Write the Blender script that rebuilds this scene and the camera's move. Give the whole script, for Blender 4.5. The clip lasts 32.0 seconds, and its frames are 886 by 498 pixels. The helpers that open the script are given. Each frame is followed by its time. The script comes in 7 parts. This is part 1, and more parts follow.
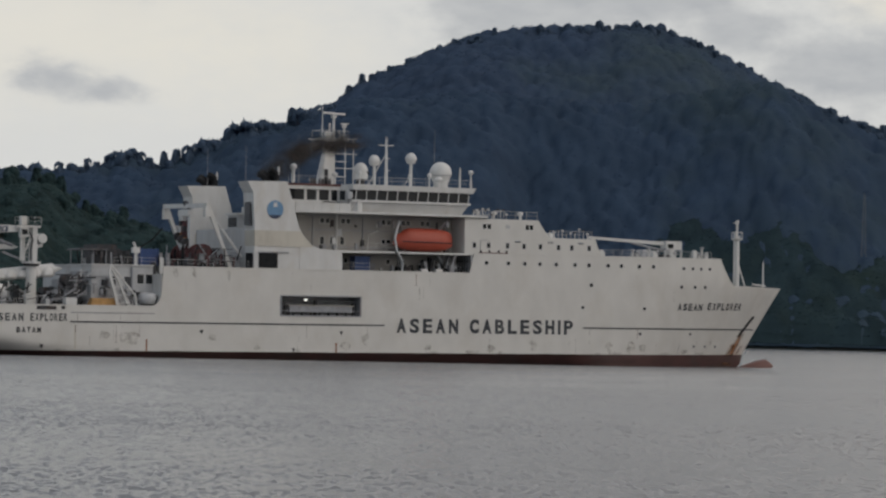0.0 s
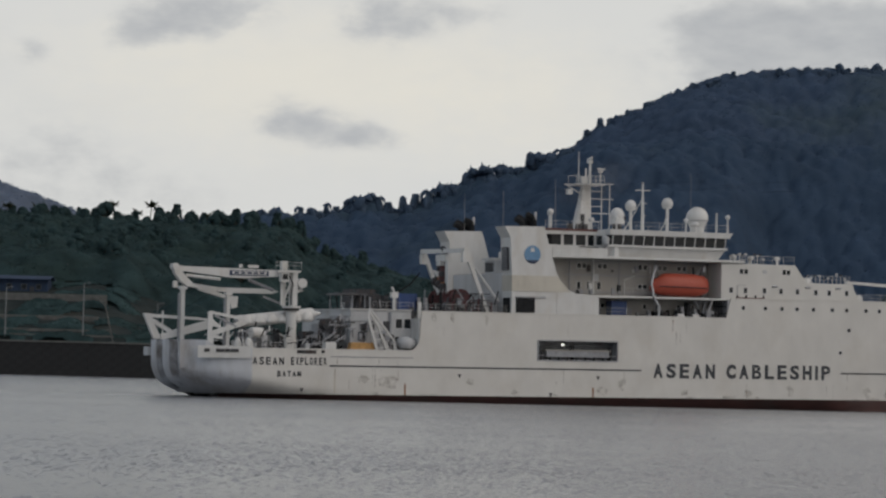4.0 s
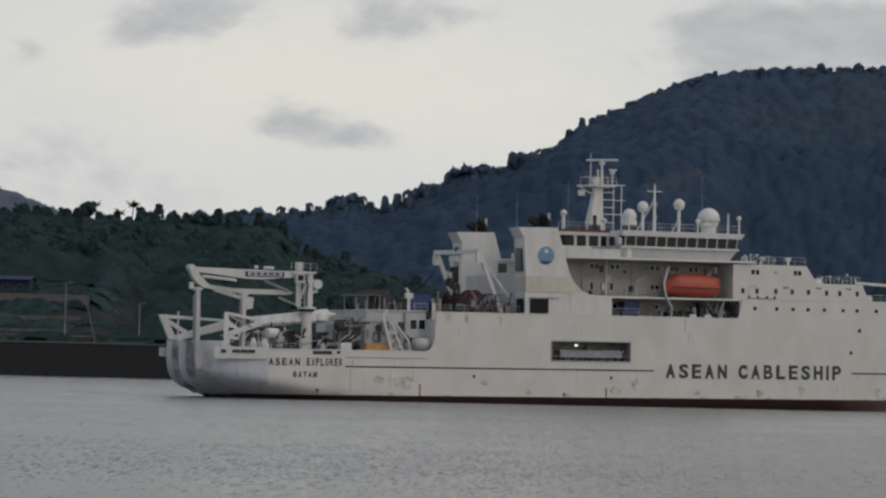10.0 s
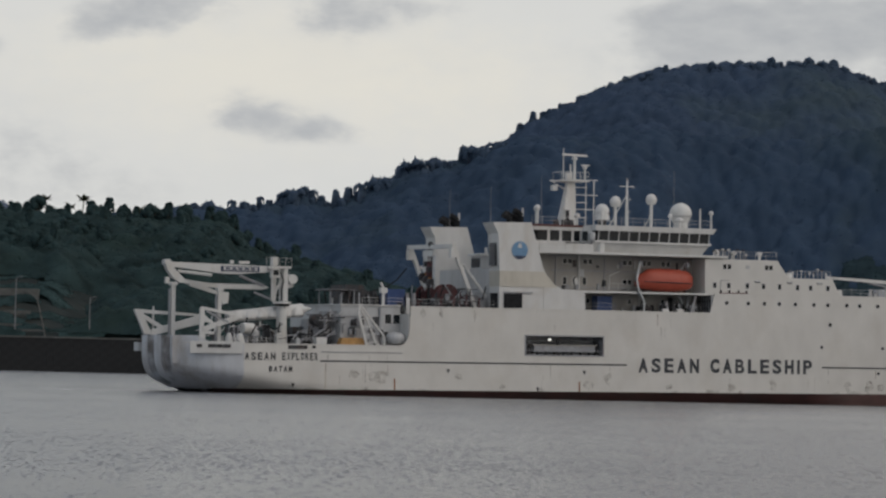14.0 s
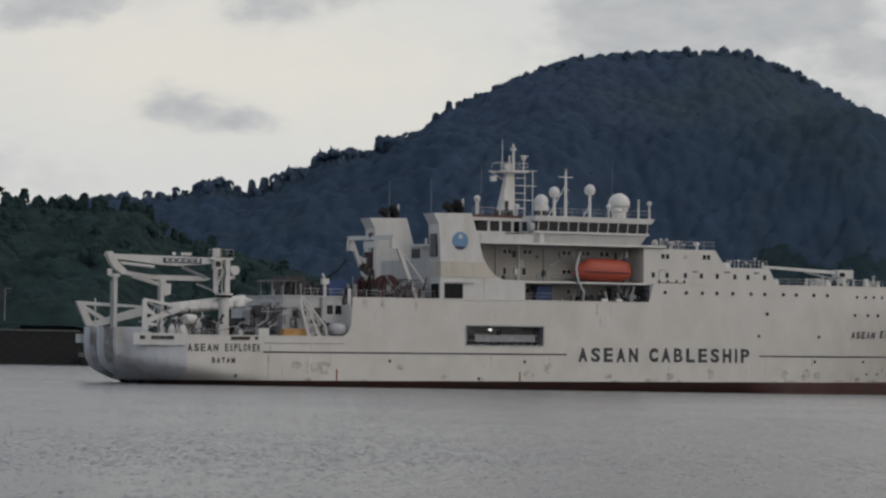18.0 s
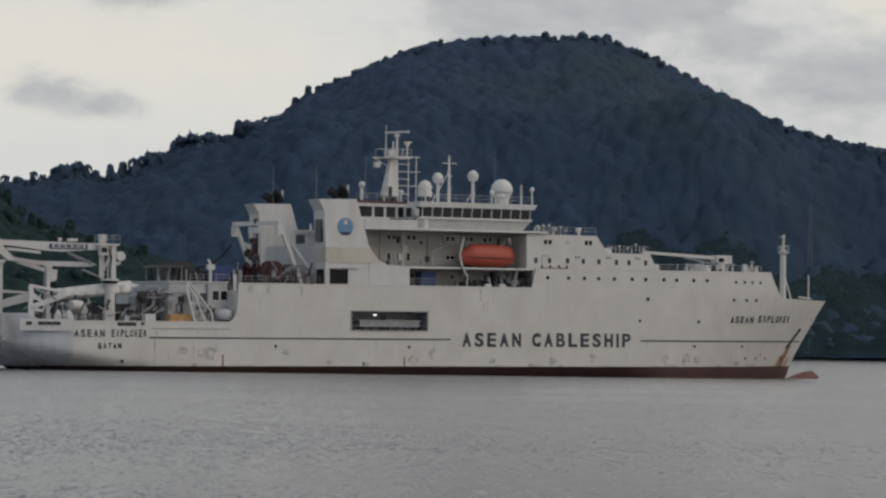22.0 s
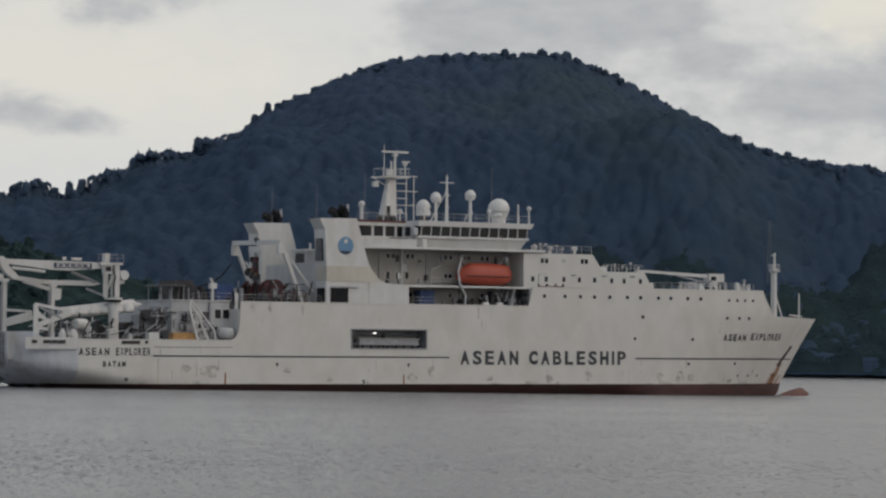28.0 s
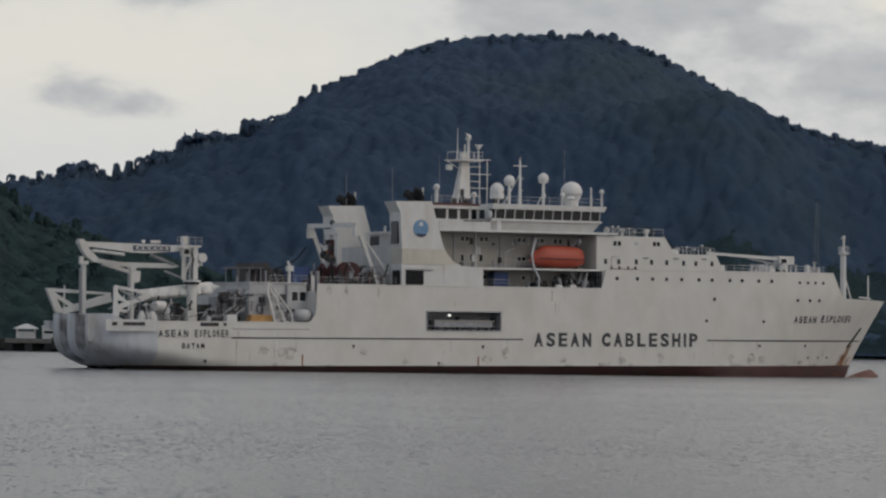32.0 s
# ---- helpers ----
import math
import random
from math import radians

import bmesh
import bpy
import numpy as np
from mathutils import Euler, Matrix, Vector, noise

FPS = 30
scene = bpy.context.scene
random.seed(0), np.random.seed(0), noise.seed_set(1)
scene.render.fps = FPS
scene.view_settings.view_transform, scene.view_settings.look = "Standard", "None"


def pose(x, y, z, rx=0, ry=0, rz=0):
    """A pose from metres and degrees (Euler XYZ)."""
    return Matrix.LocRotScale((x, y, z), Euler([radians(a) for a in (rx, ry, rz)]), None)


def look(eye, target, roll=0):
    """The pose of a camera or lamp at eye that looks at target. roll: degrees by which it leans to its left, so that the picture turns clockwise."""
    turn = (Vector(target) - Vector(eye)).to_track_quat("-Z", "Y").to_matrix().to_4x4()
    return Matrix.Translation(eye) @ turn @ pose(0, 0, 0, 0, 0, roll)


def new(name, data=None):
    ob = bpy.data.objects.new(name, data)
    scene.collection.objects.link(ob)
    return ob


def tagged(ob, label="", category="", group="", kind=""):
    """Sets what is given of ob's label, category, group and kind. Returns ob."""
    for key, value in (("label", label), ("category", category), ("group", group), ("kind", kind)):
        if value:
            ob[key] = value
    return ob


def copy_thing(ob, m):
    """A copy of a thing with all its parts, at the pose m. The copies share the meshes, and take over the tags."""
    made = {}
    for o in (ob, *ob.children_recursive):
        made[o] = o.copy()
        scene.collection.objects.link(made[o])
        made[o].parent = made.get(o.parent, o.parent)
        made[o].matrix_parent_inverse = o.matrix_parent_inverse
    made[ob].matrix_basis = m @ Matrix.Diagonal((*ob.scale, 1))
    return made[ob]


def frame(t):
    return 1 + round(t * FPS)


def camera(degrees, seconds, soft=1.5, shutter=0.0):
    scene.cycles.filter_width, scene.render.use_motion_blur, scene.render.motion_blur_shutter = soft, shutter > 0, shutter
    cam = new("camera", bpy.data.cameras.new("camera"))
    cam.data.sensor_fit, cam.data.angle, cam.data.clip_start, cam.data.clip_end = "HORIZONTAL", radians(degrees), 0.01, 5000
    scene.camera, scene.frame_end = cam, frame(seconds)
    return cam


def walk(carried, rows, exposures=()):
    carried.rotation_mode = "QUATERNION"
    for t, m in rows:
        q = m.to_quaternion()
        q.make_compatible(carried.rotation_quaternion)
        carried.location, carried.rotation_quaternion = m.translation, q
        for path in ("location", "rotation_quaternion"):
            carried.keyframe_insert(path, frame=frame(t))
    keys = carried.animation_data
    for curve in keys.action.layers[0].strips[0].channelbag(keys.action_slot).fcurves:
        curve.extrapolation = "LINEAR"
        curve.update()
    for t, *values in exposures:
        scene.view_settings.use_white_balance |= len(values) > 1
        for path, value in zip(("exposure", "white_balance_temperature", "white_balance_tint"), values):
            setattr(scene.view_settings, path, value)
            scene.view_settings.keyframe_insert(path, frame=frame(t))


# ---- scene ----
# Camera: stands on a low jetty; seconds, turn to the right, tilt up, roll (degrees)
cam = camera(16.70, 32.0, soft=2.4)
EYE = Vector((0, 0, 3.45))
AIM = [
    (0, 3.814, 1.654, 1.32), (0.5, 3.707, 1.654, 1.33), (1, 3.579, 1.675, 1.43), (1.5, 3.436, 1.886, 1.40), (2, 3.352, 1.843, 1.38),
    (2.5, 2.284, 2.406, 1.34), (3, 0.775, 3.009, 1.21), (3.5, -0.124, 2.616, 1.30), (4, -0.726, 2.384, 1.49), (4.5, -0.681, 2.382, 1.45),
    (6.5, -0.568, 2.498, 1.64), (7, -0.611, 2.437, 1.58), (7.5, -0.496, 2.422, 1.56), (8, -0.506, 2.373, 1.42), (8.5, -0.508, 2.433, 1.35),
    (9, -0.446, 2.481, 1.46), (9.5, -0.381, 2.397, 1.49), (10, -0.387, 2.387, 1.43), (10.5, -0.201, 2.450, 1.46), (11, -0.100, 2.400, 1.41),
    (11.5, 0.086, 2.343, 1.39), (12, 0.224, 2.280, 1.44), (12.5, 0.250, 2.374, 1.36), (13, 0.261, 2.340, 1.40), (13.5, 0.369, 2.324, 1.41),
    (15.5, 0.995, 2.178, 1.28), (16, 1.063, 2.179, 1.14), (16.5, 1.714, 1.947, 1.22), (17, 1.729, 1.981, 1.19), (17.5, 1.908, 1.993, 1.11),
    (18, 2.139, 2.132, 1.12), (18.5, 2.909, 1.947, 1.44), (19, 3.342, 1.960, 1.25), (19.5, 3.848, 1.966, 1.32), (20, 4.040, 1.936, 1.11),
    (20.5, 4.721, 1.819, 1.10), (21, 4.833, 1.816, 1.08), (21.5, 4.795, 1.842, 1.04), (22, 4.812, 1.890, 1.00), (22.5, 4.871, 1.939, 1.01),
    (23, 4.919, 1.872, 1.03), (23.5, 4.915, 1.936, 0.96), (24, 5.128, 2.013, 0.97), (24.5, 5.336, 1.940, 1.05), (26.5, 5.510, 1.960, 1.01),
    (27, 5.526, 2.097, 1.01), (27.5, 5.522, 2.294, 0.94), (28, 5.573, 2.228, 0.94), (28.5, 5.607, 2.087, 1.02), (29, 5.308, 2.050, 1.01),
    (29.5, 5.122, 2.091, 1.01), (30, 4.958, 2.050, 1.01), (30.5, 4.777, 2.030, 0.99), (31, 4.724, 2.013, 1.00), (31.5, 4.703, 1.859, 1.00),
    (32, 4.694, 1.862, 0.96),
]


def aim(yaw, tilt, roll):
    y, p = radians(yaw), radians(tilt)
    way = Vector((math.sin(y) * math.cos(p), math.cos(y) * math.cos(p), math.sin(p)))
    return look(EYE, EYE + way * 100, roll)


walk(cam, [(t, aim(a, b, c)) for t, a, b, c in AIM])

# World: overcast evening sky, duller to the left, warmer and lighter to the right, with a weak wide sun from there
world = bpy.data.worlds.new("world")
scene.world = world
world.use_nodes = True
wn, wl = world.node_tree.nodes, world.node_tree.links
wn.clear()
w_out, w_bg = wn.new("ShaderNodeOutputWorld"), wn.new("ShaderNodeBackground")
w_sky, w_grey, w_cloud = wn.new("ShaderNodeTexSky"), wn.new("ShaderNodeMixRGB"), wn.new("ShaderNodeMixRGB")
w_sky.sky_type, w_sky.sun_disc = "NISHITA", False
w_sky.sun_elevation, w_sky.sun_rotation = radians(33), radians(125)
w_mul = wn.new("ShaderNodeVectorMath")
w_mul.operation, w_mul.inputs["Scale"].default_value = "SCALE", 0.06
wl.new(w_sky.outputs[0], w_mul.inputs[0])
w_dir, w_xyz, w_side = wn.new("ShaderNodeTexCoord"), wn.new("ShaderNodeSeparateXYZ"), wn.new("ShaderNodeMapRange")
wl.new(w_dir.outputs["Generated"], w_xyz.inputs[0])
wl.new(w_xyz.outputs["X"], w_side.inputs["Value"])
w_side.interpolation_type = "SMOOTHSTEP"
w_side.inputs["From Min"].default_value, w_side.inputs["From Max"].default_value = -0.38, 0.45
SKY_COOL, SKY_WARM = (0.386, 0.437, 0.500, 1), (0.82, 0.77, 0.738, 1)
w_cloud.inputs[1].default_value, w_cloud.inputs[2].default_value = SKY_COOL, SKY_WARM
wl.new(w_side.outputs[0], w_cloud.inputs["Fac"])
w_grey.inputs["Fac"].default_value = 0.92
wl.new(w_mul.outputs[0], w_grey.inputs[1])
wl.new(w_cloud.outputs[0], w_grey.inputs[2])
wl.new(w_grey.outputs[0], w_bg.inputs["Color"])
wl.new(w_bg.outputs[0], w_out.inputs[0])
sun = new("sun", bpy.data.lights.new("sun", "SUN"))
sun.data.energy, sun.data.angle, sun.data.color = 0.28, radians(25), (1.0, 0.95, 0.88)
sun.matrix_world = look((330, -230, 260), (0, 0, 0))


# Materials
def material(name, base, rough=0.5, metal=0.0, vary=0.25, size=1.0, grime=None, grime_size=0.2, grime_amount=0.5,
             stretch=(1, 1, 1), bump=0.0, island=0.0, spec=0.5):
    """A painted or natural surface: base colour with fine grain, larger stains of the colour grime, and relief."""
    m = bpy.data.materials.new(name)
    m.use_nodes = True
    n, l = m.node_tree.nodes, m.node_tree.links
    b = n["Principled BSDF"]
    b.inputs["Roughness"].default_value, b.inputs["Metallic"].default_value = rough, metal
    b.inputs["Specular IOR Level"].default_value = spec
    tc, mp = n.new("ShaderNodeTexCoord"), n.new("ShaderNodeMapping")
    mp.inputs["Scale"].default_value = stretch
    l.new(tc.outputs["Object"], mp.inputs[0])
    n1 = n.new("ShaderNodeTexNoise")
    n1.inputs["Scale"].default_value, n1.inputs["Detail"].default_value = 1 / size, 6
    l.new(mp.outputs[0], n1.inputs["Vector"])
    ramp = n.new("ShaderNodeMapRange")
    ramp.inputs["From Min"].default_value, ramp.inputs["From Max"].default_value = 0.3, 0.7
    ramp.inputs["To Min"].default_value, ramp.inputs["To Max"].default_value = 1 - vary, 1 + vary
    l.new(n1.outputs["Fac"], ramp.inputs["Value"])
    mul = n.new("ShaderNodeVectorMath")
    mul.operation = "SCALE"
    mul.inputs[0].default_value = base
    l.new(ramp.outputs[0], mul.inputs["Scale"])
    colour = mul.outputs[0]
    if grime:
        n2 = n.new("ShaderNodeTexNoise")
        n2.inputs["Scale"].default_value, n2.inputs["Detail"].default_value = grime_size, 8
        n2.inputs["Roughness"].default_value = 0.65
        l.new(mp.outputs[0], n2.inputs["Vector"])
        r2 = n.new("ShaderNodeMapRange")
        r2.inputs["From Min"].default_value, r2.inputs["From Max"].default_value = 0.5, 0.78
        r2.inputs["To Max"].default_value = grime_amount
        l.new(n2.outputs["Fac"], r2.inputs["Value"])
        mix = n.new("ShaderNodeMixRGB")
        mix.inputs[2].default_value = (*grime, 1)
        l.new(r2.outputs[0], mix.inputs["Fac"])
        l.new(colour, mix.inputs[1])
        colour = mix.outputs[0]
    if island:
        g = n.new("ShaderNodeNewGeometry")
        r3 = n.new("ShaderNodeMapRange")
        r3.inputs["To Min"].default_value, r3.inputs["To Max"].default_value = 1 - island, 1 + island
        l.new(g.outputs["Random Per Island"], r3.inputs["Value"])
        m3 = n.new("ShaderNodeVectorMath")
        m3.operation = "SCALE"
        l.new(colour, m3.inputs[0])
        l.new(r3.outputs[0], m3.inputs["Scale"])
        colour = m3.outputs[0]
    l.new(colour, b.inputs["Base Color"])
    if bump:
        bp = n.new("ShaderNodeBump")
        bp.inputs["Strength"].default_value, bp.inputs["Distance"].default_value = 0.6, bump
        l.new(n1.outputs["Fac"], bp.inputs["Height"])
        l.new(bp.outputs[0], b.inputs["Normal"])
    return m


RUST, DIRT = (0.16, 0.07, 0.03), (0.30, 0.27, 0.22)
M_HULL = material("white_hull_paint", (0.600, 0.588, 0.558), 0.45, vary=0.05, size=2.5, grime=(0.42, 0.37, 0.30), grime_size=0.16,
                  grime_amount=0.35, stretch=(1, 1, 0.7), bump=0.01)
M_WHITE = material("white_steel_paint", (0.60, 0.598, 0.585), 0.45, vary=0.06, size=1.2, grime=(0.45, 0.40, 0.33), grime_size=0.5, grime_amount=0.55, stretch=(1, 1, 0.4))
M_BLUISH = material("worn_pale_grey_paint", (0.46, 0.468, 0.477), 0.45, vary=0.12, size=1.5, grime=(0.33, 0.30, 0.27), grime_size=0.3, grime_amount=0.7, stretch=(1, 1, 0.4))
# Stained paint; its cooler, darker grey stands for shade on the turned-away stern
M_STERN = material("stained_shaded_stern_paint", (0.52, 0.54, 0.575), 0.4, vary=0.12, size=1.5, grime=(0.25, 0.22, 0.19), grime_size=0.35, grime_amount=0.85, stretch=(1, 1, 0.4))
# Rust brown that also paints the shade between the stern chutes
M_STREAK = material("rusty_shaded_crease", (0.17, 0.135, 0.105), 0.7, vary=0.3, size=0.6, grime=(0.12, 0.07, 0.045), grime_size=0.6, grime_amount=0.8, stretch=(1, 1, 0.3))
M_BULB = material("rusty_red_paint", (0.13, 0.055, 0.045), 0.55, vary=0.2, size=0.8)
M_FOAM = material("foam", (0.50, 0.51, 0.52), 0.7, vary=0.25, size=0.5)
M_CREAM = material("cream_paint", (0.53, 0.50, 0.435), 0.5, vary=0.06, size=2.0, grime=DIRT, grime_size=0.4, stretch=(1, 1, 0.4))
M_RED = material("antifouling_red", (0.068, 0.029, 0.026), 0.6, vary=0.25, size=1.5, grime=(0.05, 0.045, 0.04), grime_size=0.35, grime_amount=0.8, stretch=(0.5, 1, 1.5))
M_BLACK = material("black_paint", (0.016, 0.017, 0.019), 0.7, vary=0.3, size=0.6, spec=0.15)
M_LETTER = material("dark_letter_paint", (0.035, 0.04, 0.048), 0.55, vary=0.25, size=0.5)
M_DECK = material("green_grey_deck_paint", (0.16, 0.17, 0.165), 0.75, vary=0.2, size=1.0, grime=RUST, grime_size=0.6, grime_amount=0.5)
# Weathered house paint, darkened to put the boat-deck recess in shade
M_HOUSE = material("shaded_weathered_house_paint", (0.325, 0.312, 0.288), 0.55, vary=0.08, size=1.2, grime=(0.30, 0.26, 0.21), grime_size=0.4, grime_amount=0.6, stretch=(1, 1, 0.5))
M_GREY = material("grey_steel", (0.30, 0.31, 0.33), 0.5, vary=0.15, size=0.7, grime=RUST, grime_size=0.7, grime_amount=0.5)
M_DARK = material("dark_machinery", (0.048, 0.050, 0.055), 0.6, vary=0.4, size=0.5, grime=RUST, grime_size=0.8, grime_amount=0.35, spec=0.3)
M_GLASS = material("dark_window_glass", (0.012, 0.015, 0.018), 0.12, vary=0.2, size=2.0, spec=0.25)
M_ORANGE = material("lifeboat_orange", (0.38, 0.068, 0.038), 0.5, vary=0.08, size=1.0, grime=(0.3, 0.06, 0.03), grime_size=0.7)
M_BLUE = material("container_blue", (0.02, 0.055, 0.17), 0.5, vary=0.2, size=0.8, grime=RUST, grime_size=0.6, grime_amount=0.5)
M_LOGO = material("emblem_blue", (0.13, 0.26, 0.42), 0.5, vary=0.1, size=0.8)
M_LOGO2 = material("emblem_navy", (0.02, 0.035, 0.08), 0.5, vary=0.1, size=0.8)
M_MAROON = material("maroon_trim", (0.10, 0.035, 0.03), 0.6, vary=0.15, size=0.8)
M_REDMACH = material("red_winch_paint", (0.085, 0.025, 0.027), 0.6, vary=0.35, size=0.5, grime=(0.05, 0.03, 0.03), grime_size=0.8, grime_amount=0.8)
M_TAN = material("tan_tarpaulin", (0.42, 0.24, 0.09), 0.8, vary=0.2, size=0.6)
M_RUST = material("rust_stain", (0.24, 0.10, 0.035), 0.8, vary=0.4, size=0.5, grime=(0.45, 0.32, 0.2), grime_size=0.9, grime_amount=0.8)
# Hazy forest leaf colour, lightened to offset the shade on upright crowns
M_RIDGETREE = material("lightened_ridge_leaves", (0.104, 0.152, 0.224), 0.9, vary=0.15, size=6, island=0.04, spec=0.1)
# Leaf colour with the blue of distance haze mixed in
M_FOREST = material("haze_tinted_forest_leaves", (0.070, 0.112, 0.182), 0.9, vary=0.14, size=30, grime=(0.095, 0.139, 0.136), grime_size=0.0045, grime_amount=0.9, island=0.05, spec=0.1)
# The same forest, paled further to paint thicker haze over the summit
M_SUMMIT = material("haze_paled_summit_leaves", (0.082, 0.124, 0.200), 0.9, vary=0.15, size=26, grime=(0.102, 0.147, 0.143), grime_size=0.0045, grime_amount=0.9, island=0.05, spec=0.1)
M_NEARWOOD = material("near_wood_leaves", (0.050, 0.086, 0.089), 0.9, vary=0.4, size=9, grime=(0.058, 0.094, 0.080), grime_size=0.02, grime_amount=0.8, island=0.16, spec=0.1)
M_PALM = material("palm_leaves", (0.040, 0.052, 0.030), 0.6, vary=0.3, size=2)
M_BARK = material("bark", (0.10, 0.085, 0.07), 0.9, vary=0.3, size=1.0)
M_SOIL = material("undergrowth", (0.027, 0.034, 0.034), 0.95, vary=0.3, size=6, grime=(0.055, 0.050, 0.038), grime_size=0.05, bump=0.5, spec=0.05)
M_SHOREWOOD = material("shore_wood_leaves", (0.046, 0.078, 0.094), 0.9, vary=0.25, size=22, grime=(0.055, 0.087, 0.080), grime_size=0.012, grime_amount=0.9, island=0.05, spec=0.1)
# Wooded slope with heavy distance haze put into its base colour
M_FARHILL = material("haze_painted_far_slope", (0.18, 0.225, 0.31), 0.9, vary=0.2, size=60)
M_QUAY = material("dark_wet_stone", (0.017, 0.0175, 0.0185), 0.85, vary=0.35, size=3.0, grime=(0.03, 0.03, 0.03), grime_size=0.15)
M_CONCRETE = material("weathered_concrete", (0.115, 0.116, 0.11), 0.85, vary=0.25, size=2.0, grime=(0.08, 0.075, 0.06), grime_size=0.2)
M_ROOFBLUE = material("blue_sheet_roof", (0.028, 0.044, 0.078), 0.8, vary=0.2, size=2.0, spec=0.15)
M_POLE = material("galvanised_steel", (0.19, 0.20, 0.205), 0.5, metal=0.3, vary=0.15, size=1.0)


def leafy(m, share):
    """Lets part of the light through the leaves."""
    n, l = m.node_tree.nodes, m.node_tree.links
    b, out = n["Principled BSDF"], n["Material Output"]
    tr, mix = n.new("ShaderNodeBsdfTranslucent"), n.new("ShaderNodeMixShader")
    l.new(b.inputs["Base Color"].links[0].from_socket, tr.inputs["Color"])
    mix.inputs[0].default_value = share
    l.new(b.outputs[0], mix.inputs[1]), l.new(tr.outputs[0], mix.inputs[2]), l.new(mix.outputs[0], out.inputs["Surface"])


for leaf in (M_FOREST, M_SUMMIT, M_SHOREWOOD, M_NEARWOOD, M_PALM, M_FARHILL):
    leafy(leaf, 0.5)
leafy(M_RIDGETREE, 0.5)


def broken(m, size, lo, hi, most=0.75):
    """Lets the paint below show through in flecks."""
    n, l = m.node_tree.nodes, m.node_tree.links
    tr, mix, tc, tx, mr = n.new("ShaderNodeBsdfTransparent"), n.new("ShaderNodeMixShader"), n.new("ShaderNodeTexCoord"), n.new("ShaderNodeTexNoise"), n.new("ShaderNodeMapRange")
    tx.inputs["Scale"].default_value, tx.inputs["Detail"].default_value = size, 5
    l.new(tc.outputs["Object"], tx.inputs["Vector"])
    mr.inputs["From Min"].default_value, mr.inputs["From Max"].default_value, mr.inputs["To Max"].default_value = lo, hi, most
    l.new(tx.outputs["Fac"], mr.inputs["Value"]), l.new(mr.outputs[0], mix.inputs[0])
    l.new(tr.outputs[0], mix.inputs[1]), l.new(n["Principled BSDF"].outputs[0], mix.inputs[2]), l.new(mix.outputs[0], n["Material Output"].inputs["Surface"])


M_LAMP = bpy.data.materials.new("lit_work_lamp")
M_LAMP.use_nodes = True
M_LAMP.node_tree.nodes["Principled BSDF"].inputs["Emission Color"].default_value = (1.0, 0.97, 0.9, 1)
M_LAMP.node_tree.nodes["Principled BSDF"].inputs["Emission Strength"].default_value = 1.1
M_STAIN = material("grimy_hull_patch", (0.46, 0.42, 0.37), 0.6, vary=0.12, size=0.5)
M_RUSTRUN = material("rust_run", (0.30, 0.125, 0.045), 0.8, vary=0.4, size=0.5)
broken(M_STREAK, 0.6, 0.33, 0.72, 0.72)
broken(M_STAIN, 1.6, 0.38, 0.75, 0.5)
broken(M_RUSTRUN, 0.9, 0.3, 0.75, 0.75)


def water_material():
    m = bpy.data.materials.new("sea_water")
    m.use_nodes = True
    n, l = m.node_tree.nodes, m.node_tree.links
    b = n["Principled BSDF"]
    b.inputs["Base Color"].default_value = (0.132, 0.136, 0.145, 1)
    b.inputs["Roughness"].default_value, b.inputs["IOR"].default_value = 0.22, 1.33
    tc = n.new("ShaderNodeTexCoord")
    def ripples(scale, detail, amount):
        mp, t = n.new("ShaderNodeMapping"), n.new("ShaderNodeTexNoise")
        mp.inputs["Scale"].default_value = scale
        t.inputs["Scale"].default_value, t.inputs["Detail"].default_value = 1.0, detail
        l.new(tc.outputs["Object"], mp.inputs[0])
        l.new(mp.outputs[0], t.inputs["Vector"])
        sub, mul = n.new("ShaderNodeVectorMath"), n.new("ShaderNodeVectorMath")
        sub.operation, sub.inputs[1].default_value = "SUBTRACT", (0.5, 0.5, 0.5)
        mul.operation, mul.inputs[1].default_value = "MULTIPLY", (0.45 * amount, amount, 0)
        l.new(t.outputs["Color"], sub.inputs[0]), l.new(sub.outputs[0], mul.inputs[0])
        return mul.outputs[0]

    def add(p, q):
        k = n.new("ShaderNodeVectorMath")
        l.new(p, k.inputs[0]), l.new(q, k.inputs[1])
        return k.outputs[0]

    # wavelets of a hand's width, waves of a metre or two, and broad patches of wind
    slopes = add(add(ripples((6.0, 1.5, 1), 2, 1.85), ripples((1.6, 0.4, 1), 2, 0.42)), ripples((0.014, 0.035, 1), 3, 0.55))
    up = n.new("ShaderNodeVectorMath")
    up.operation, up.inputs[1].default_value = "ADD", (0, 0, 1)
    l.new(slopes, up.inputs[0])
    unit = n.new("ShaderNodeVectorMath")
    unit.operation = "NORMALIZE"
    l.new(up.outputs[0], unit.inputs[0])
    l.new(unit.outputs[0], b.inputs["Normal"])
    return m


M_WATER = water_material()

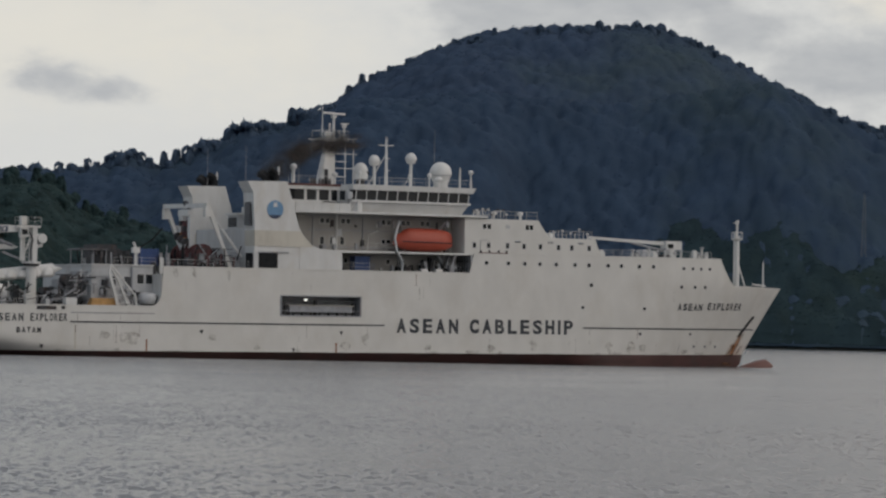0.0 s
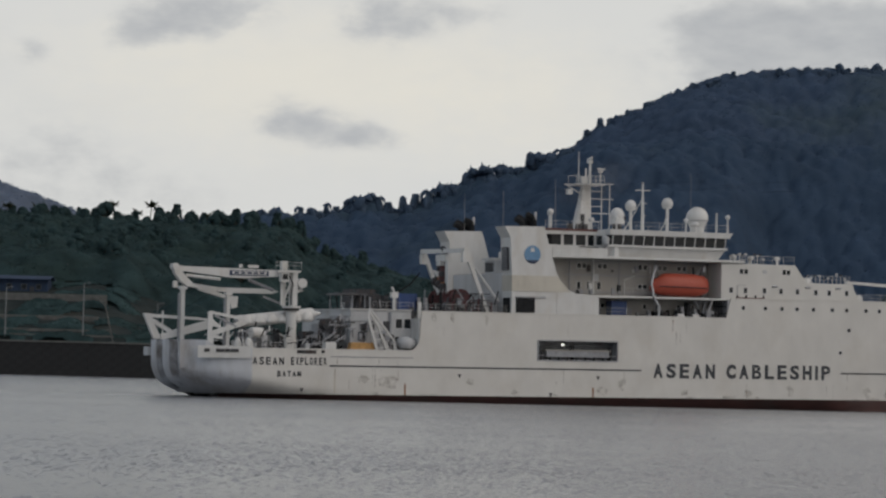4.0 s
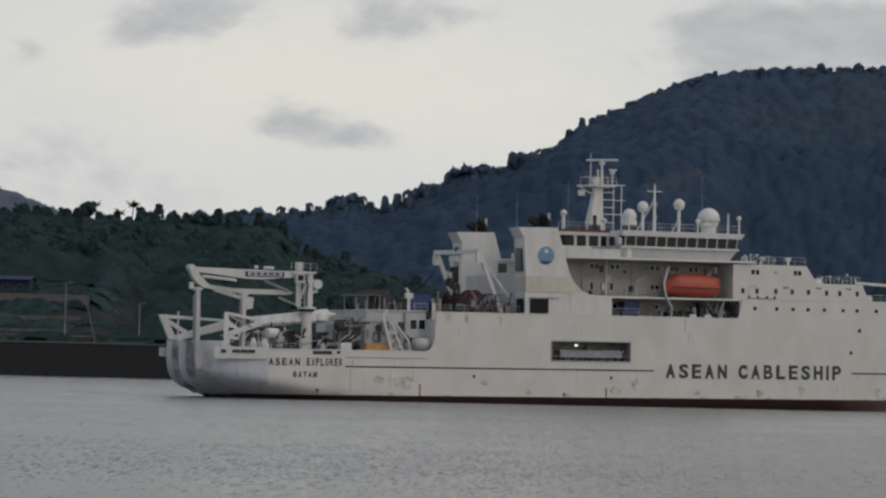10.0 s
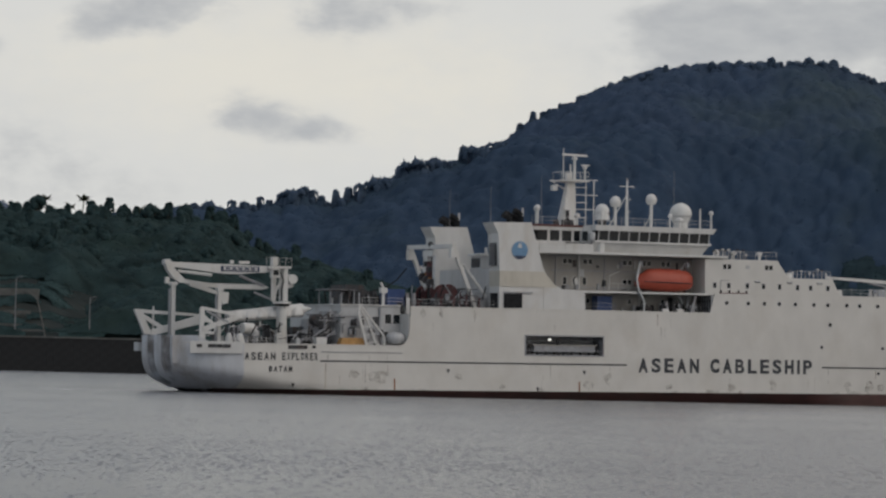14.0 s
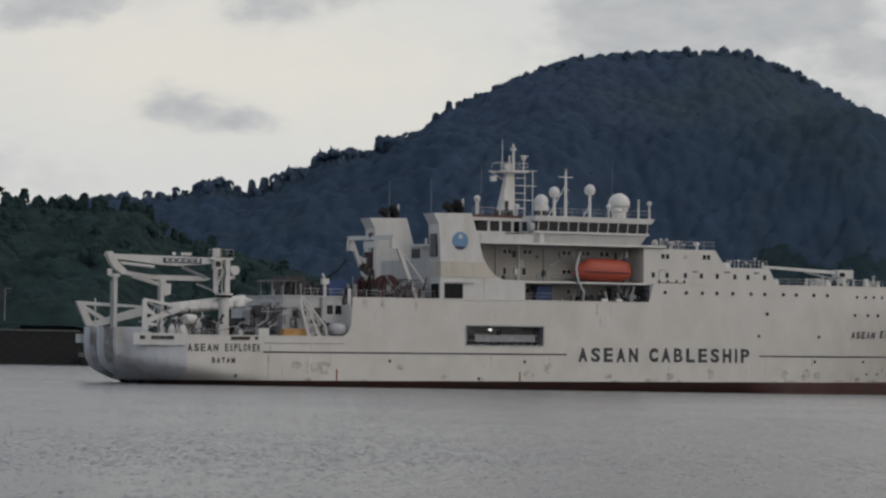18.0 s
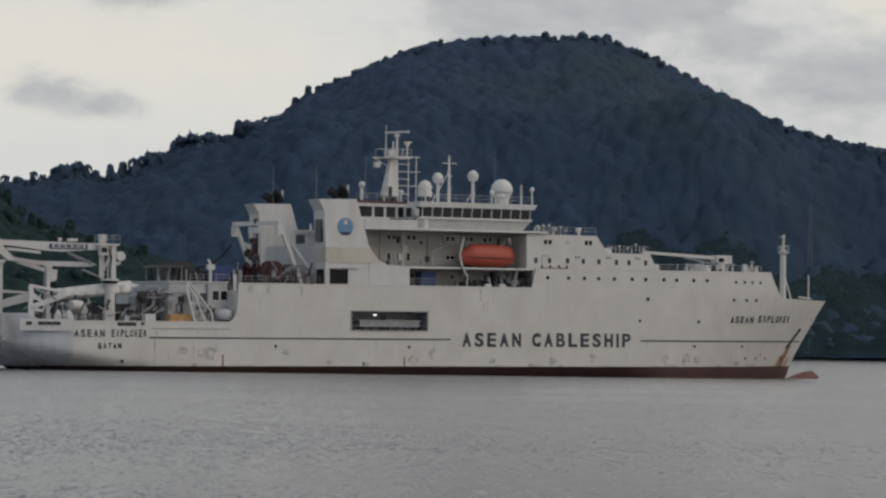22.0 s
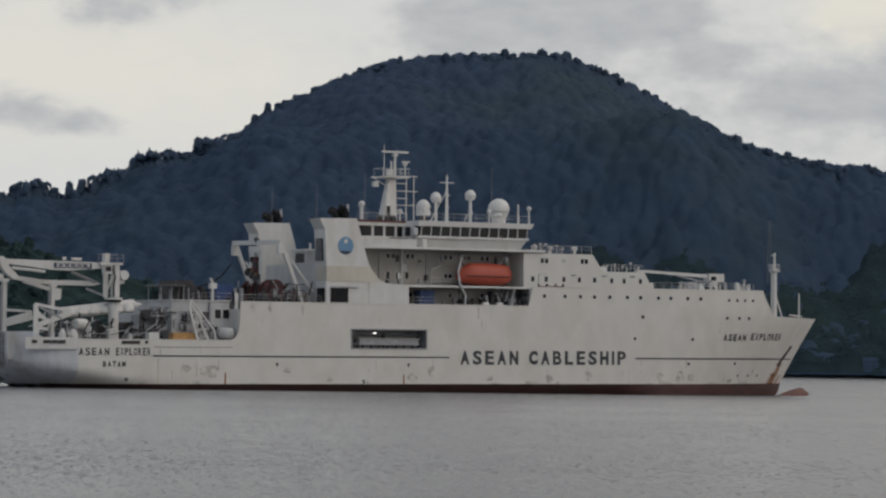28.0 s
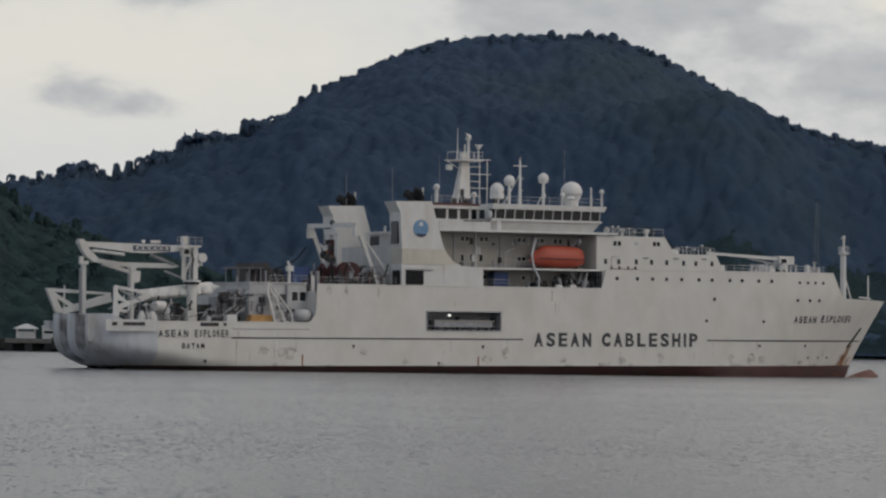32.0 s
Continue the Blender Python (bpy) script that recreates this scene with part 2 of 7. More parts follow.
# Sky backdrop: clouds as soft banks on a far dome; azimuth, elevation, half width, half height (degrees), darkness
CLOUDS = [(-4.0, 4.84, 0.55, 0.36, 0.22), (-3.3, 4.66, 0.85, 0.34, 0.22), (-2.4, 4.49, 0.85, 0.22, 0.17), (-6.1, 6.60, 0.95, 0.42, 0.26),
          (-6.95, 6.28, 0.50, 0.30, 0.22), (-5.2, 6.95, 1.1, 0.4, 0.20), (-2.15, 6.72, 0.85, 0.46, 0.22), (-0.9, 6.95, 1.1, 0.38, 0.15),
          (-8.75, 5.92, 0.32, 0.24, 0.15), (4.5, 6.45, 1.0, 0.75, 0.27), (5.9, 6.5, 1.6, 0.6, 0.34), (8.1, 6.72, 1.15, 0.42, 0.42),
          (9.25, 5.95, 0.6, 0.34, 0.30), (11.3, 5.22, 1.1, 0.40, 0.33), (12.9, 5.3, 1.5, 0.55, 0.32), (14.6, 6.3, 1.6, 0.5, 0.25),
          (-12.5, 6.0, 2.5, 0.8, 0.26), (-8.6, 3.9, 1.6, 0.9, 0.11), (-6.4, 3.3, 1.8, 0.6, 0.09), (7.2, 6.0, 4.2, 1.5, 0.15), (12.6, 4.6, 3.6, 1.5, 0.13)]
GLOWS = [(-3.4, 5.6, 5.2, 1.5, 0.9), (12.35, 6.75, 1.3, 0.75, 1.6), (1.0, 5.0, 2.5, 1.2, 0.3)]


def sky_material():
    m = bpy.data.materials.new("overcast_cloud")
    m.use_nodes = True
    n, l = m.node_tree.nodes, m.node_tree.links
    n.clear()
    out, em, uv = n.new("ShaderNodeOutputMaterial"), n.new("ShaderNodeEmission"), n.new("ShaderNodeUVMap")
    uv.uv_map = "direction"

    def math_node(op, a, b):
        k = n.new("ShaderNodeMath")
        k.operation = op
        for i, v in enumerate((a, b)):
            if isinstance(v, (int, float)):
                k.inputs[i].default_value = v
            else:
                l.new(v, k.inputs[i])
        return k.outputs[0]

    def fbm(scale, stretch, detail, off=0.0):
        mp, t = n.new("ShaderNodeMapping"), n.new("ShaderNodeTexNoise")
        mp.inputs["Scale"].default_value, mp.inputs["Location"].default_value = stretch, (off, off * 0.7, 0)
        t.inputs["Scale"].default_value, t.inputs["Detail"].default_value = scale, detail
        t.inputs["Roughness"].default_value = 0.55
        l.new(uv.outputs[0], mp.inputs[0])
        l.new(mp.outputs[0], t.inputs["Vector"])
        return math_node("SUBTRACT", t.outputs["Fac"], 0.5)

    def ramp(v, a, b, top=1.0):
        r = n.new("ShaderNodeMapRange")
        r.interpolation_type = "SMOOTHSTEP"
        r.inputs["From Min"].default_value, r.inputs["From Max"].default_value, r.inputs["To Max"].default_value = a, b, top
        l.new(v, r.inputs["Value"])
        return r.outputs[0]

    def blob(az, el, w, h):
        off, sc, ln = n.new("ShaderNodeVectorMath"), n.new("ShaderNodeVectorMath"), n.new("ShaderNodeVectorMath")
        off.operation, off.inputs[1].default_value = "SUBTRACT", (az, el, 0)
        sc.operation, sc.inputs[1].default_value = "DIVIDE", (w, h, 1)
        ln.operation = "LENGTH"
        l.new(uv.outputs[0], off.inputs[0]), l.new(off.outputs[0], sc.inputs[0]), l.new(sc.outputs[0], ln.inputs[0])
        return ln.outputs["Value"]

    ragged = math_node("ADD", math_node("MULTIPLY", fbm(1.6, (1, 1.7, 1), 5), 1.5), math_node("MULTIPLY", fbm(0.55, (1, 1.8, 1), 3, 7.0), 1.0))
    inner = fbm(1.1, (1, 2.4, 1), 4, 3.0)
    broad = fbm(0.3, (1, 2.2, 1), 3, 11.0)
    field = None
    for az, el, w, h, dark in CLOUDS:
        c = ramp(blob(az, el, w, h), 1.75, 0.0, dark * 1.35)
        field = c if field is None else math_node("ADD", field, c)
    field = math_node("ADD", field, math_node("MULTIPLY", math_node("MULTIPLY", ragged, ramp(field, 0.0, 0.15)), 0.32))
    shade = ramp(field, 0.0, 0.44, 0.37)
    shade = math_node("MULTIPLY", shade, math_node("ADD", 1.0, math_node("MULTIPLY", inner, 0.9)))
    shade = math_node("ADD", shade, math_node("ADD", math_node("MULTIPLY", broad, 0.10), math_node("MULTIPLY", inner, 0.035)))
    glow = None
    for az, el, w, h, strength in GLOWS:
        g = ramp(math_node("ADD", blob(az, el, w, h), math_node("MULTIPLY", ragged, 0.45)), 1.5, 0.0, strength)
        glow = g if glow is None else math_node("ADD", glow, g)
    glow = math_node("MULTIPLY", glow, math_node("SUBTRACT", 1.0, math_node("MULTIPLY", shade, 2.6)))
    tint = n.new("ShaderNodeMixRGB")
    tint.inputs[1].default_value, tint.inputs[2].default_value = (0.665, 0.668, 0.652, 1), (0.742, 0.717, 0.648, 1)
    l.new(glow, tint.inputs["Fac"])
    cloud = n.new("ShaderNodeMixRGB")
    cloud.inputs[2].default_value = (0.37, 0.388, 0.415, 1)
    l.new(math_node("MULTIPLY", shade, 1.75), cloud.inputs["Fac"]), l.new(tint.outputs[0], cloud.inputs[1])
    # above the view it passes into the open sky
    xy, side = n.new("ShaderNodeSeparateXYZ"), n.new("ShaderNodeMixRGB")
    l.new(uv.outputs[0], xy.inputs[0])
    side.inputs[1].default_value, side.inputs[2].default_value = SKY_COOL, SKY_WARM
    l.new(ramp(xy.outputs["X"], -17.0, 19.0), side.inputs["Fac"])
    high = n.new("ShaderNodeMixRGB")
    l.new(ramp(xy.outputs["Y"], 7.5, 14.0), high.inputs["Fac"])
    l.new(cloud.outputs[0], high.inputs[1]), l.new(side.outputs[0], high.inputs[2])
    l.new(high.outputs[0], em.inputs["Color"])
    l.new(em.outputs[0], out.inputs[0])
    return m


# Mesh helpers
def part(name, bm, mat, parent, label="", smooth=False):
    me = bpy.data.meshes.new(name)
    bmesh.ops.recalc_face_normals(bm, faces=bm.faces)
    bm.to_mesh(me)
    bm.free()
    me.materials.append(mat)
    if smooth:
        me.shade_smooth()
        me.set_sharp_from_angle(angle=radians(35))
    ob = new(name, me)
    ob.parent = parent
    if label:
        tagged(ob, label)
    return ob


def shared(name, me, parent, m):
    ob = new(name, me)
    ob.parent = parent
    ob.matrix_basis = m
    return ob


def thing(name, label, category, group="", kind="", m=None):
    ob = new(name)
    ob.empty_display_size = 1
    if m is not None:
        ob.matrix_basis = m
    return tagged(ob, label, category, group, kind)


def box(bm, x0, x1, y0, y1, z0, z1):
    v = [bm.verts.new((x, y, z)) for x in (x0, x1) for y in (y0, y1) for z in (z0, z1)]
    for f in ((0, 1, 3, 2), (4, 6, 7, 5), (0, 4, 5, 1), (2, 3, 7, 6), (0, 2, 6, 4), (1, 5, 7, 3)):
        bm.faces.new([v[i] for i in f])
    return bm


def prism(bm, pts, a, b, axis="y"):
    """A polygon pts in the plane across the axis, drawn out from a to b."""
    def at(p, d):
        return {"y": (p[0], d, p[1]), "z": (p[0], p[1], d), "x": (d, p[0], p[1])}[axis]
    lo, hi = [bm.verts.new(at(p, a)) for p in pts], [bm.verts.new(at(p, b)) for p in pts]
    n = len(pts)
    bm.faces.new(lo), bm.faces.new(hi[::-1])
    for i in range(n):
        bm.faces.new((lo[i], hi[i], hi[(i + 1) % n], lo[(i + 1) % n]))
    return bm


def rod(bm, p, q, r, r2=None, seg=8):
    p, q = Vector(p), Vector(q)
    r2 = r if r2 is None else r2
    d = (q - p).normalized()
    u = d.orthogonal().normalized()
    w = d.cross(u)
    ring = [[bm.verts.new(c + (u * math.cos(a) + w * math.sin(a)) * k) for a in (2 * math.pi * (i + 0.5) / seg for i in range(seg))] for c, k in ((p, r), (q, r2))]
    bm.faces.new(ring[0][::-1]), bm.faces.new(ring[1])
    for i in range(seg):
        j = (i + 1) % seg
        bm.faces.new((ring[0][i], ring[0][j], ring[1][j], ring[1][i]))
    return bm


def beam(bm, p, q, w, h, w2=None, h2=None):
    """A square girder from p to q, w wide across and h high, tapering to w2, h2."""
    p, q = Vector(p), Vector(q)
    w2, h2 = w if w2 is None else w2, h if h2 is None else h2
    d = (q - p).normalized()
    s = d.cross(Vector((0, 0, 1)))
    s = Vector((0, 1, 0)) if s.length < 0.02 else s.normalized()
    u = s.cross(d)
    ends = [[bm.verts.new(c + s * (a * x / 2) + u * (b * y / 2)) for a, b in ((-1, -1), (1, -1), (1, 1), (-1, 1))] for c, x, y in ((p, w, h), (q, w2, h2))]
    bm.faces.new(ends[0][::-1]), bm.faces.new(ends[1])
    for i in range(4):
        j = (i + 1) % 4
        bm.faces.new((ends[0][i], ends[0][j], ends[1][j], ends[1][i]))
    return bm


def lathe(bm, c, prof, seg=20):
    """Turns the profile of (radius, height) round the upright line through c."""
    c = Vector(c)
    rings = [[bm.verts.new(c + Vector((r * math.cos(a), r * math.sin(a), z))) for a in (2 * math.pi * i / seg for i in range(seg))] for r, z in prof]
    for k in range(len(rings) - 1):
        for i in range(seg):
            j = (i + 1) % seg
            bm.faces.new((rings[k][i], rings[k][j], rings[k + 1][j], rings[k + 1][i]))
    bm.faces.new(rings[0][::-1]), bm.faces.new(rings[-1])
    return bm


def pipe(bm, pts, r, seg=7):
    for p, q in zip(pts, pts[1:]):
        rod(bm, p, q, r, seg=seg)
    return bm


def B():
    return bmesh.new()


def fast_mesh(name, verts, faces, mat, smooth=False):
    """A mesh from numpy arrays of vertices and of triangles or quads."""
    me = bpy.data.meshes.new(name)
    k = faces.shape[1]
    me.vertices.add(len(verts)), me.loops.add(faces.size), me.polygons.add(len(faces))
    me.vertices.foreach_set("co", verts.astype(np.float32).ravel())
    me.loops.foreach_set("vertex_index", faces.astype(np.int32).ravel())
    me.polygons.foreach_set("loop_start", np.arange(0, faces.size, k, dtype=np.int32))
    me.update(calc_edges=True)
    me.validate()
    me.materials.append(mat)
    if smooth:
        me.shade_smooth()
    return me


# Water and sky
bm = B()
for r0, r1 in ((0, 4700),):
    v = [bm.verts.new((r1 * math.sin(a), r1 * math.cos(a), 0)) for a in (2 * math.pi * i / 96 for i in range(96))]
    bm.faces.new(v)
me = bpy.data.meshes.new("water")
bmesh.ops.recalc_face_normals(bm, faces=bm.faces)
bm.to_mesh(me), bm.free()
me.materials.append(M_WATER)
water = tagged(new("water", me), "grey rippled harbour water under an overcast sky", "water", kind="structure")

bm = B()
uvl = bm.loops.layers.uv.new("direction")
AZ, EL = [-70 + 5 * i for i in range(29)], [-0.5, 2, 4, 6, 8, 10, 14, 18, 22, 26, 30]
grid = [[bm.verts.new((4650 * math.sin(radians(a)) * math.cos(radians(e)), 4650 * math.cos(radians(a)) * math.cos(radians(e)), 4650 * math.sin(radians(e)))) for e in EL] for a in AZ]
for i in range(len(AZ) - 1):
    for j in range(len(EL) - 1):
        f = bm.faces.new((grid[i][j], grid[i + 1][j], grid[i + 1][j + 1], grid[i][j + 1]))
        for lp, (a, e) in zip(f.loops, ((AZ[i], EL[j]), (AZ[i + 1], EL[j]), (AZ[i + 1], EL[j + 1]), (AZ[i], EL[j + 1]))):
            lp[uvl].uv = (a, e)
me = bpy.data.meshes.new("backdrop")
bm.to_mesh(me), bm.free()
me.materials.append(sky_material())
me.shade_smooth()
backdrop = tagged(new("backdrop", me), "overcast sky with drifting grey cloud banks", "sky", kind="structure")


# Land: a low wooded ridge by the quay, the main hill behind it, a far hill
def bell(x, c, w):
    return np.exp(-((x - c) / w) ** 2)


def step(x):
    x = np.clip(x, 0, 1)
    return x * x * (3 - 2 * x)


RIDGE = (0, 50, 48, 71, 76, 133, 153, 153, 136, 97, 102, 45)


def ridge(x):
    return sum(h * bell(x, -420 + 105 * k, 95) for k, h in enumerate(RIDGE)) - 10 * bell(x, -112, 55) - 2 * bell(x, 5, 60) - 4 * bell(x, 120, 30) + 8 * bell(x, -4, 22) - 2 * bell(x, 38, 16) - 6 * bell(x, 66, 14) - 10 * bell(x, 450, 70) + 5 * bell(x, 335, 50)


def shore(x):
    return 950 + 960 * step((x - 40) / 160)


def drop(x):
    """How far the front ridge lies below the summit's outline behind it."""
    return np.interp(x, (60, 75, 134, 223, 312, 359, 402, 425), (0, 6, 33, 58, 62, 42, 12, 0))


CREST = 2110


def ground_height(x, y):
    near = 44.5 / (1 + np.exp((x - 12) / 34))
    s = (y - 955) / 295
    near = near * np.where(s < 1, step(s) ** 0.8, 1 - 0.75 * step((s - 1) / 1.2))
    near = near + 11.0 * step((y - 948) / 4) * step((-60 - x) / 20) + 8.0 * step((y - 953) / 60) * step((-108 - x) / 16) * np.clip((1150 - y) / 100, 0, 1)
    foot = np.maximum(shore(x), 1800)
    far_x = x * 2400 / np.maximum(y, 1500)
    top, low = ridge(far_x), drop(far_x)
    spurs = 9 * np.sin(x / 47 + 1.3 * np.sin(y / 130)) + 5 * np.sin(x / 23 + y / 90)
    t = np.clip((y - foot) / (CREST - foot), 0, None)
    rise = np.where(t < 1, 0.45 * t + 0.55 * step(t), 1 - 0.5 * step((t - 1) / 0.9))
    front = rise * np.clip((top - low + 6.5) * CREST / 2400 - 6.5, 0, None) + spurs * np.clip(t * (1 - t) * 4, 0, 1)
    t = np.clip((y - 1950) / 450, 0, None)
    rise = np.where(t < 1, 0.55 * t + 0.45 * step(t), 1 - 0.5 * step((t - 1) / 1.2))
    summit = rise * (top - 9 * (1 - step(low / 4))) + 0.8 * spurs * np.clip(t * (1 - t) * 4, 0, 1)
    far = 212 * bell(x, -720, 315) * bell(y, 3700, 400)
    sink = -6 * step((shore(x) + 6 - y) / 20) - 0.5
    return near + np.clip(np.maximum(front, summit), 0, None) + far + np.where(y > shore(x), 1.2, sink)


xs, ys = np.arange(-1150, 1151, 12.0), np.concatenate([np.arange(930, 1400, 8.0), np.arange(1400, 2700, 14.0), np.arange(2700, 4300, 40.0)])
gx, gy = np.meshgrid(xs, ys)
gz = ground_height(gx, gy)
nx, ny = len(xs), len(ys)
idx = np.arange(nx * ny).reshape(ny, nx)
quads = np.stack([idx[:-1, :-1], idx[:-1, 1:], idx[1:, 1:], idx[1:, :-1]], -1).reshape(-1, 4)
ground = tagged(new("ground", fast_mesh("ground", np.stack([gx, gy, gz], -1).reshape(-1, 3), quads, M_SOIL, True)),
                "wooded hillsides rising from the harbour shore", "hill", kind="structure")


rng = np.random.default_rng(7)


def canopy(name, label, mat, xs, ys, cell, lift, relief, keep, tufts, leaf):
    """A closed roof of leaves: domed crowns of all sizes grown together, with loose leaf tufts standing out of it."""
    gx, gy = np.meshgrid(xs, ys)
    best = np.full(gx.shape, -9.0)
    ix, iy = np.floor(gx / cell).astype(int), np.floor(gy / cell).astype(int)
    for dx in (-1, 0, 1):
        for dy in (-1, 0, 1):
            a, b = ix + dx, iy + dy
            h1, h2, h3 = (np.modf(np.abs(np.sin(a * p + b * q) * 43758.5453))[0] for p, q in ((12.9898, 78.233), (39.346, 11.135), (73.156, 52.235)))
            d2 = ((gx - (a + h1) * cell) ** 2 + (gy - (b + h2) * cell) ** 2) / (cell * (0.65 + 0.5 * h3)) ** 2
            best = np.maximum(best, (0.55 + 0.45 * h3) - d2)
    rough = np.sin(gx * 1.31 / leaf + 1.7 * np.sin(gy * 0.77 / leaf)) * np.sin(gy * 1.13 / leaf + 1.3 * np.sin(gx * 0.9 / leaf)) * 0.5 + rng.uniform(-0.5, 0.5, gx.shape)
    clump = np.sin(gx / (cell * 3.1) + 2 * np.sin(gy / (cell * 4.3))) * np.sin(gy / (cell * 2.7) + 1)
    edge = keep(gx, gy)
    gz = ground_height(gx, gy) + np.clip(edge, 0, 1) * (lift + relief * (np.clip(best, -0.35, 1) + 0.2 * clump) + leaf * 0.42 * rough)
    gx, gy = gx + rng.uniform(-0.3, 0.3, gx.shape) * leaf, gy + rng.uniform(-0.3, 0.3, gx.shape) * leaf
    ok = edge > 0
    nx, ny = gx.shape[1], gx.shape[0]
    idx = np.arange(nx * ny).reshape(ny, nx)
    q = np.stack([idx[:-1, :-1], idx[:-1, 1:], idx[1:, 1:], idx[1:, :-1]], -1)
    full = (ok[:-1, :-1] & ok[:-1, 1:] & ok[1:, 1:] & ok[1:, :-1]).ravel()
    q = q.reshape(-1, 4)[full]
    verts = np.stack([gx, gy, gz], -1).reshape(-1, 3)
    tri = np.concatenate([q[:, :3], q[:, [0, 2, 3]]])
    pick = rng.choice(q[:, 0], tufts)
    c = verts[pick] + np.stack([rng.uniform(-1, 1, tufts) * leaf, rng.uniform(-1, 1, tufts) * leaf, rng.uniform(-0.1, 0.55, tufts) * leaf], 1)
    t = rng.normal(0, 0.42, (tufts, 3, 3)) * leaf * (1, 1, 0.7)
    tv = (c[:, None, :] + t).reshape(-1, 3)
    verts = np.concatenate([verts, tv])
    tri = np.concatenate([tri, np.arange(tufts * 3).reshape(-1, 3) + nx * ny])
    used = np.zeros(len(verts), bool)
    used[tri.ravel()] = True
    back = np.cumsum(used) - 1
    me = fast_mesh(name, verts[used], back[tri], mat, True)
    return tagged(new(name, me), label, "forest", kind="stuff")


def in_view(x, y):
    az = np.degrees(np.arctan2(x, y))
    return np.where((az > -10.5) & (az < 15.5), 1.0, 0.0)


canopy("far_forest", "dense jungle covering the big hill, tinted blue for haze", M_FOREST, np.arange(-500, 690, 2.2), np.arange(1790, 2190, 2.8), 9.5, 5.0, 7.5,
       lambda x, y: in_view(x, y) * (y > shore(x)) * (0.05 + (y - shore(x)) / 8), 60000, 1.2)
canopy("summit_forest", "jungle on the upper slopes of the hill, paled for haze", M_SUMMIT, np.arange(10, 520, 2.2), np.arange(2120, 2440, 2.8), 9.5, 5.0, 7.5,
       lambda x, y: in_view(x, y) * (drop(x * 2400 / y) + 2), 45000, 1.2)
canopy("shore_wood", "greener jungle on the lower slope beside the far shore", M_SHOREWOOD, np.arange(215, 560, 2.4), np.arange(1908, 2180, 3.0), 10.0, 9.0, 5.0,
       lambda x, y: in_view(x, y) * np.minimum(0.05 + (y - shore(x)) / 8, (1975 + 0.2 * (x - 215) + 20 * np.sin(x / 37) + 8 * np.sin(x / 11) - y) / 25), 30000, 1.2)
canopy("near_wood", "dark green trees on the low ridge above the quay", M_NEARWOOD, np.arange(-260, 120, 1.1), np.arange(950, 1345, 1.6), 7.5, 3.6, 5.0,
       lambda x, y: in_view(x, y) * (y > shore(x) + 1) * np.minimum((y - shore(x) - 1) / 9, np.maximum((y - 1034 - 3 * np.sin(x / 6)) / 16, (x + 110 + 3 * np.sin(y / 8)) / 14)), 150000, 0.7)
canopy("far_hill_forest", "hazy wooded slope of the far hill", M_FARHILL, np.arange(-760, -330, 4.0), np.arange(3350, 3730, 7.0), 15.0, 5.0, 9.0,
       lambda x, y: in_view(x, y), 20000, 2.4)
canopy("terrace_bushes", "low scrub on the terraces above the quay", M_NEARWOOD, np.arange(-200, -96, 0.8), np.arange(951, 1046, 1.0), 3.6, 0.3, 1.1,
       lambda x, y: in_view(x, y) * (np.abs(x + 158) + np.abs(y - 1018) * 0.4 > 16) * (0.25 + np.sin(x / 5.3 + 2 * np.sin(y / 7)) * np.sin(y / 6.1 + np.sin(x / 9)) + 0.5 * np.sin(x / 1.9) * np.sin(y / 2.3)), 26000, 0.5)


# Tree crowns: lumpy domes of leaf clumps
def crown_shape(seed, sub, lumps, leaves, leaf):
    """A crown of unit half width: overlapping leafy lumps heaped into a dome, and loose leaf sprays on its skin."""
    r = np.random.default_rng(seed)
    verts, faces, total = [], [], 0
    for k in range(lumps):
        bm = B()
        bmesh.ops.create_icosphere(bm, subdivisions=sub, radius=1)
        a, d = k * 2.4 + r.uniform(0, 0.6), 0.62 * (k / (lumps - 1)) ** 0.6
        size = r.uniform(1.3, 1.75) / lumps ** 0.5
        c = np.array([math.cos(a) * d, math.sin(a) * d, r.uniform(-0.4, 0.5 * (1 - d * d))])
        off = Vector((seed * 3.7 + k, seed * 1.9, seed * 5.3))
        co = np.array([tuple(v.co * (0.92 + 0.32 * noise.noise(v.co * 1.6 + off) + 0.28 * noise.noise(v.co * 3.7 + off) + 0.16 * noise.noise(v.co * 8.0 + off))) for v in bm.verts])
        bm.verts.index_update()
        tri = np.array([[v.index for v in f.verts] for f in bm.faces])
        bm.free()
        tri = tri[co[tri].mean(1)[:, 2] > -0.5]
        verts.append(co * size * (1, 1, 0.85) + c)
        faces.append(tri + total)
        total += len(co)
    skin = np.concatenate(verts)
    pick = skin[r.integers(0, len(skin), leaves)]
    spray = (pick * r.uniform(0.96, 1.1, (leaves, 1)))[:, None, :] + r.normal(0, leaf, (leaves, 3, 3))
    return np.concatenate([skin, spray.reshape(-1, 3)]), np.concatenate([*faces, np.arange(leaves * 3).reshape(-1, 3) + total])


# The cable ship. Its own space: x forward from the stern, y to port, z up
ship = thing("cable_ship", "white cable-laying ship with red boot topping and orange lifeboat, under way", "ship")
HALF = 10.9
WIN = (47.5, 58.65, 5.15, 7.5)


def stem(z):
    return 124.6 + 6.8 * min(max((z + 0.2) / 10.0, 0), 1) ** 1.08 - (1.0 if z < -1 else 0)


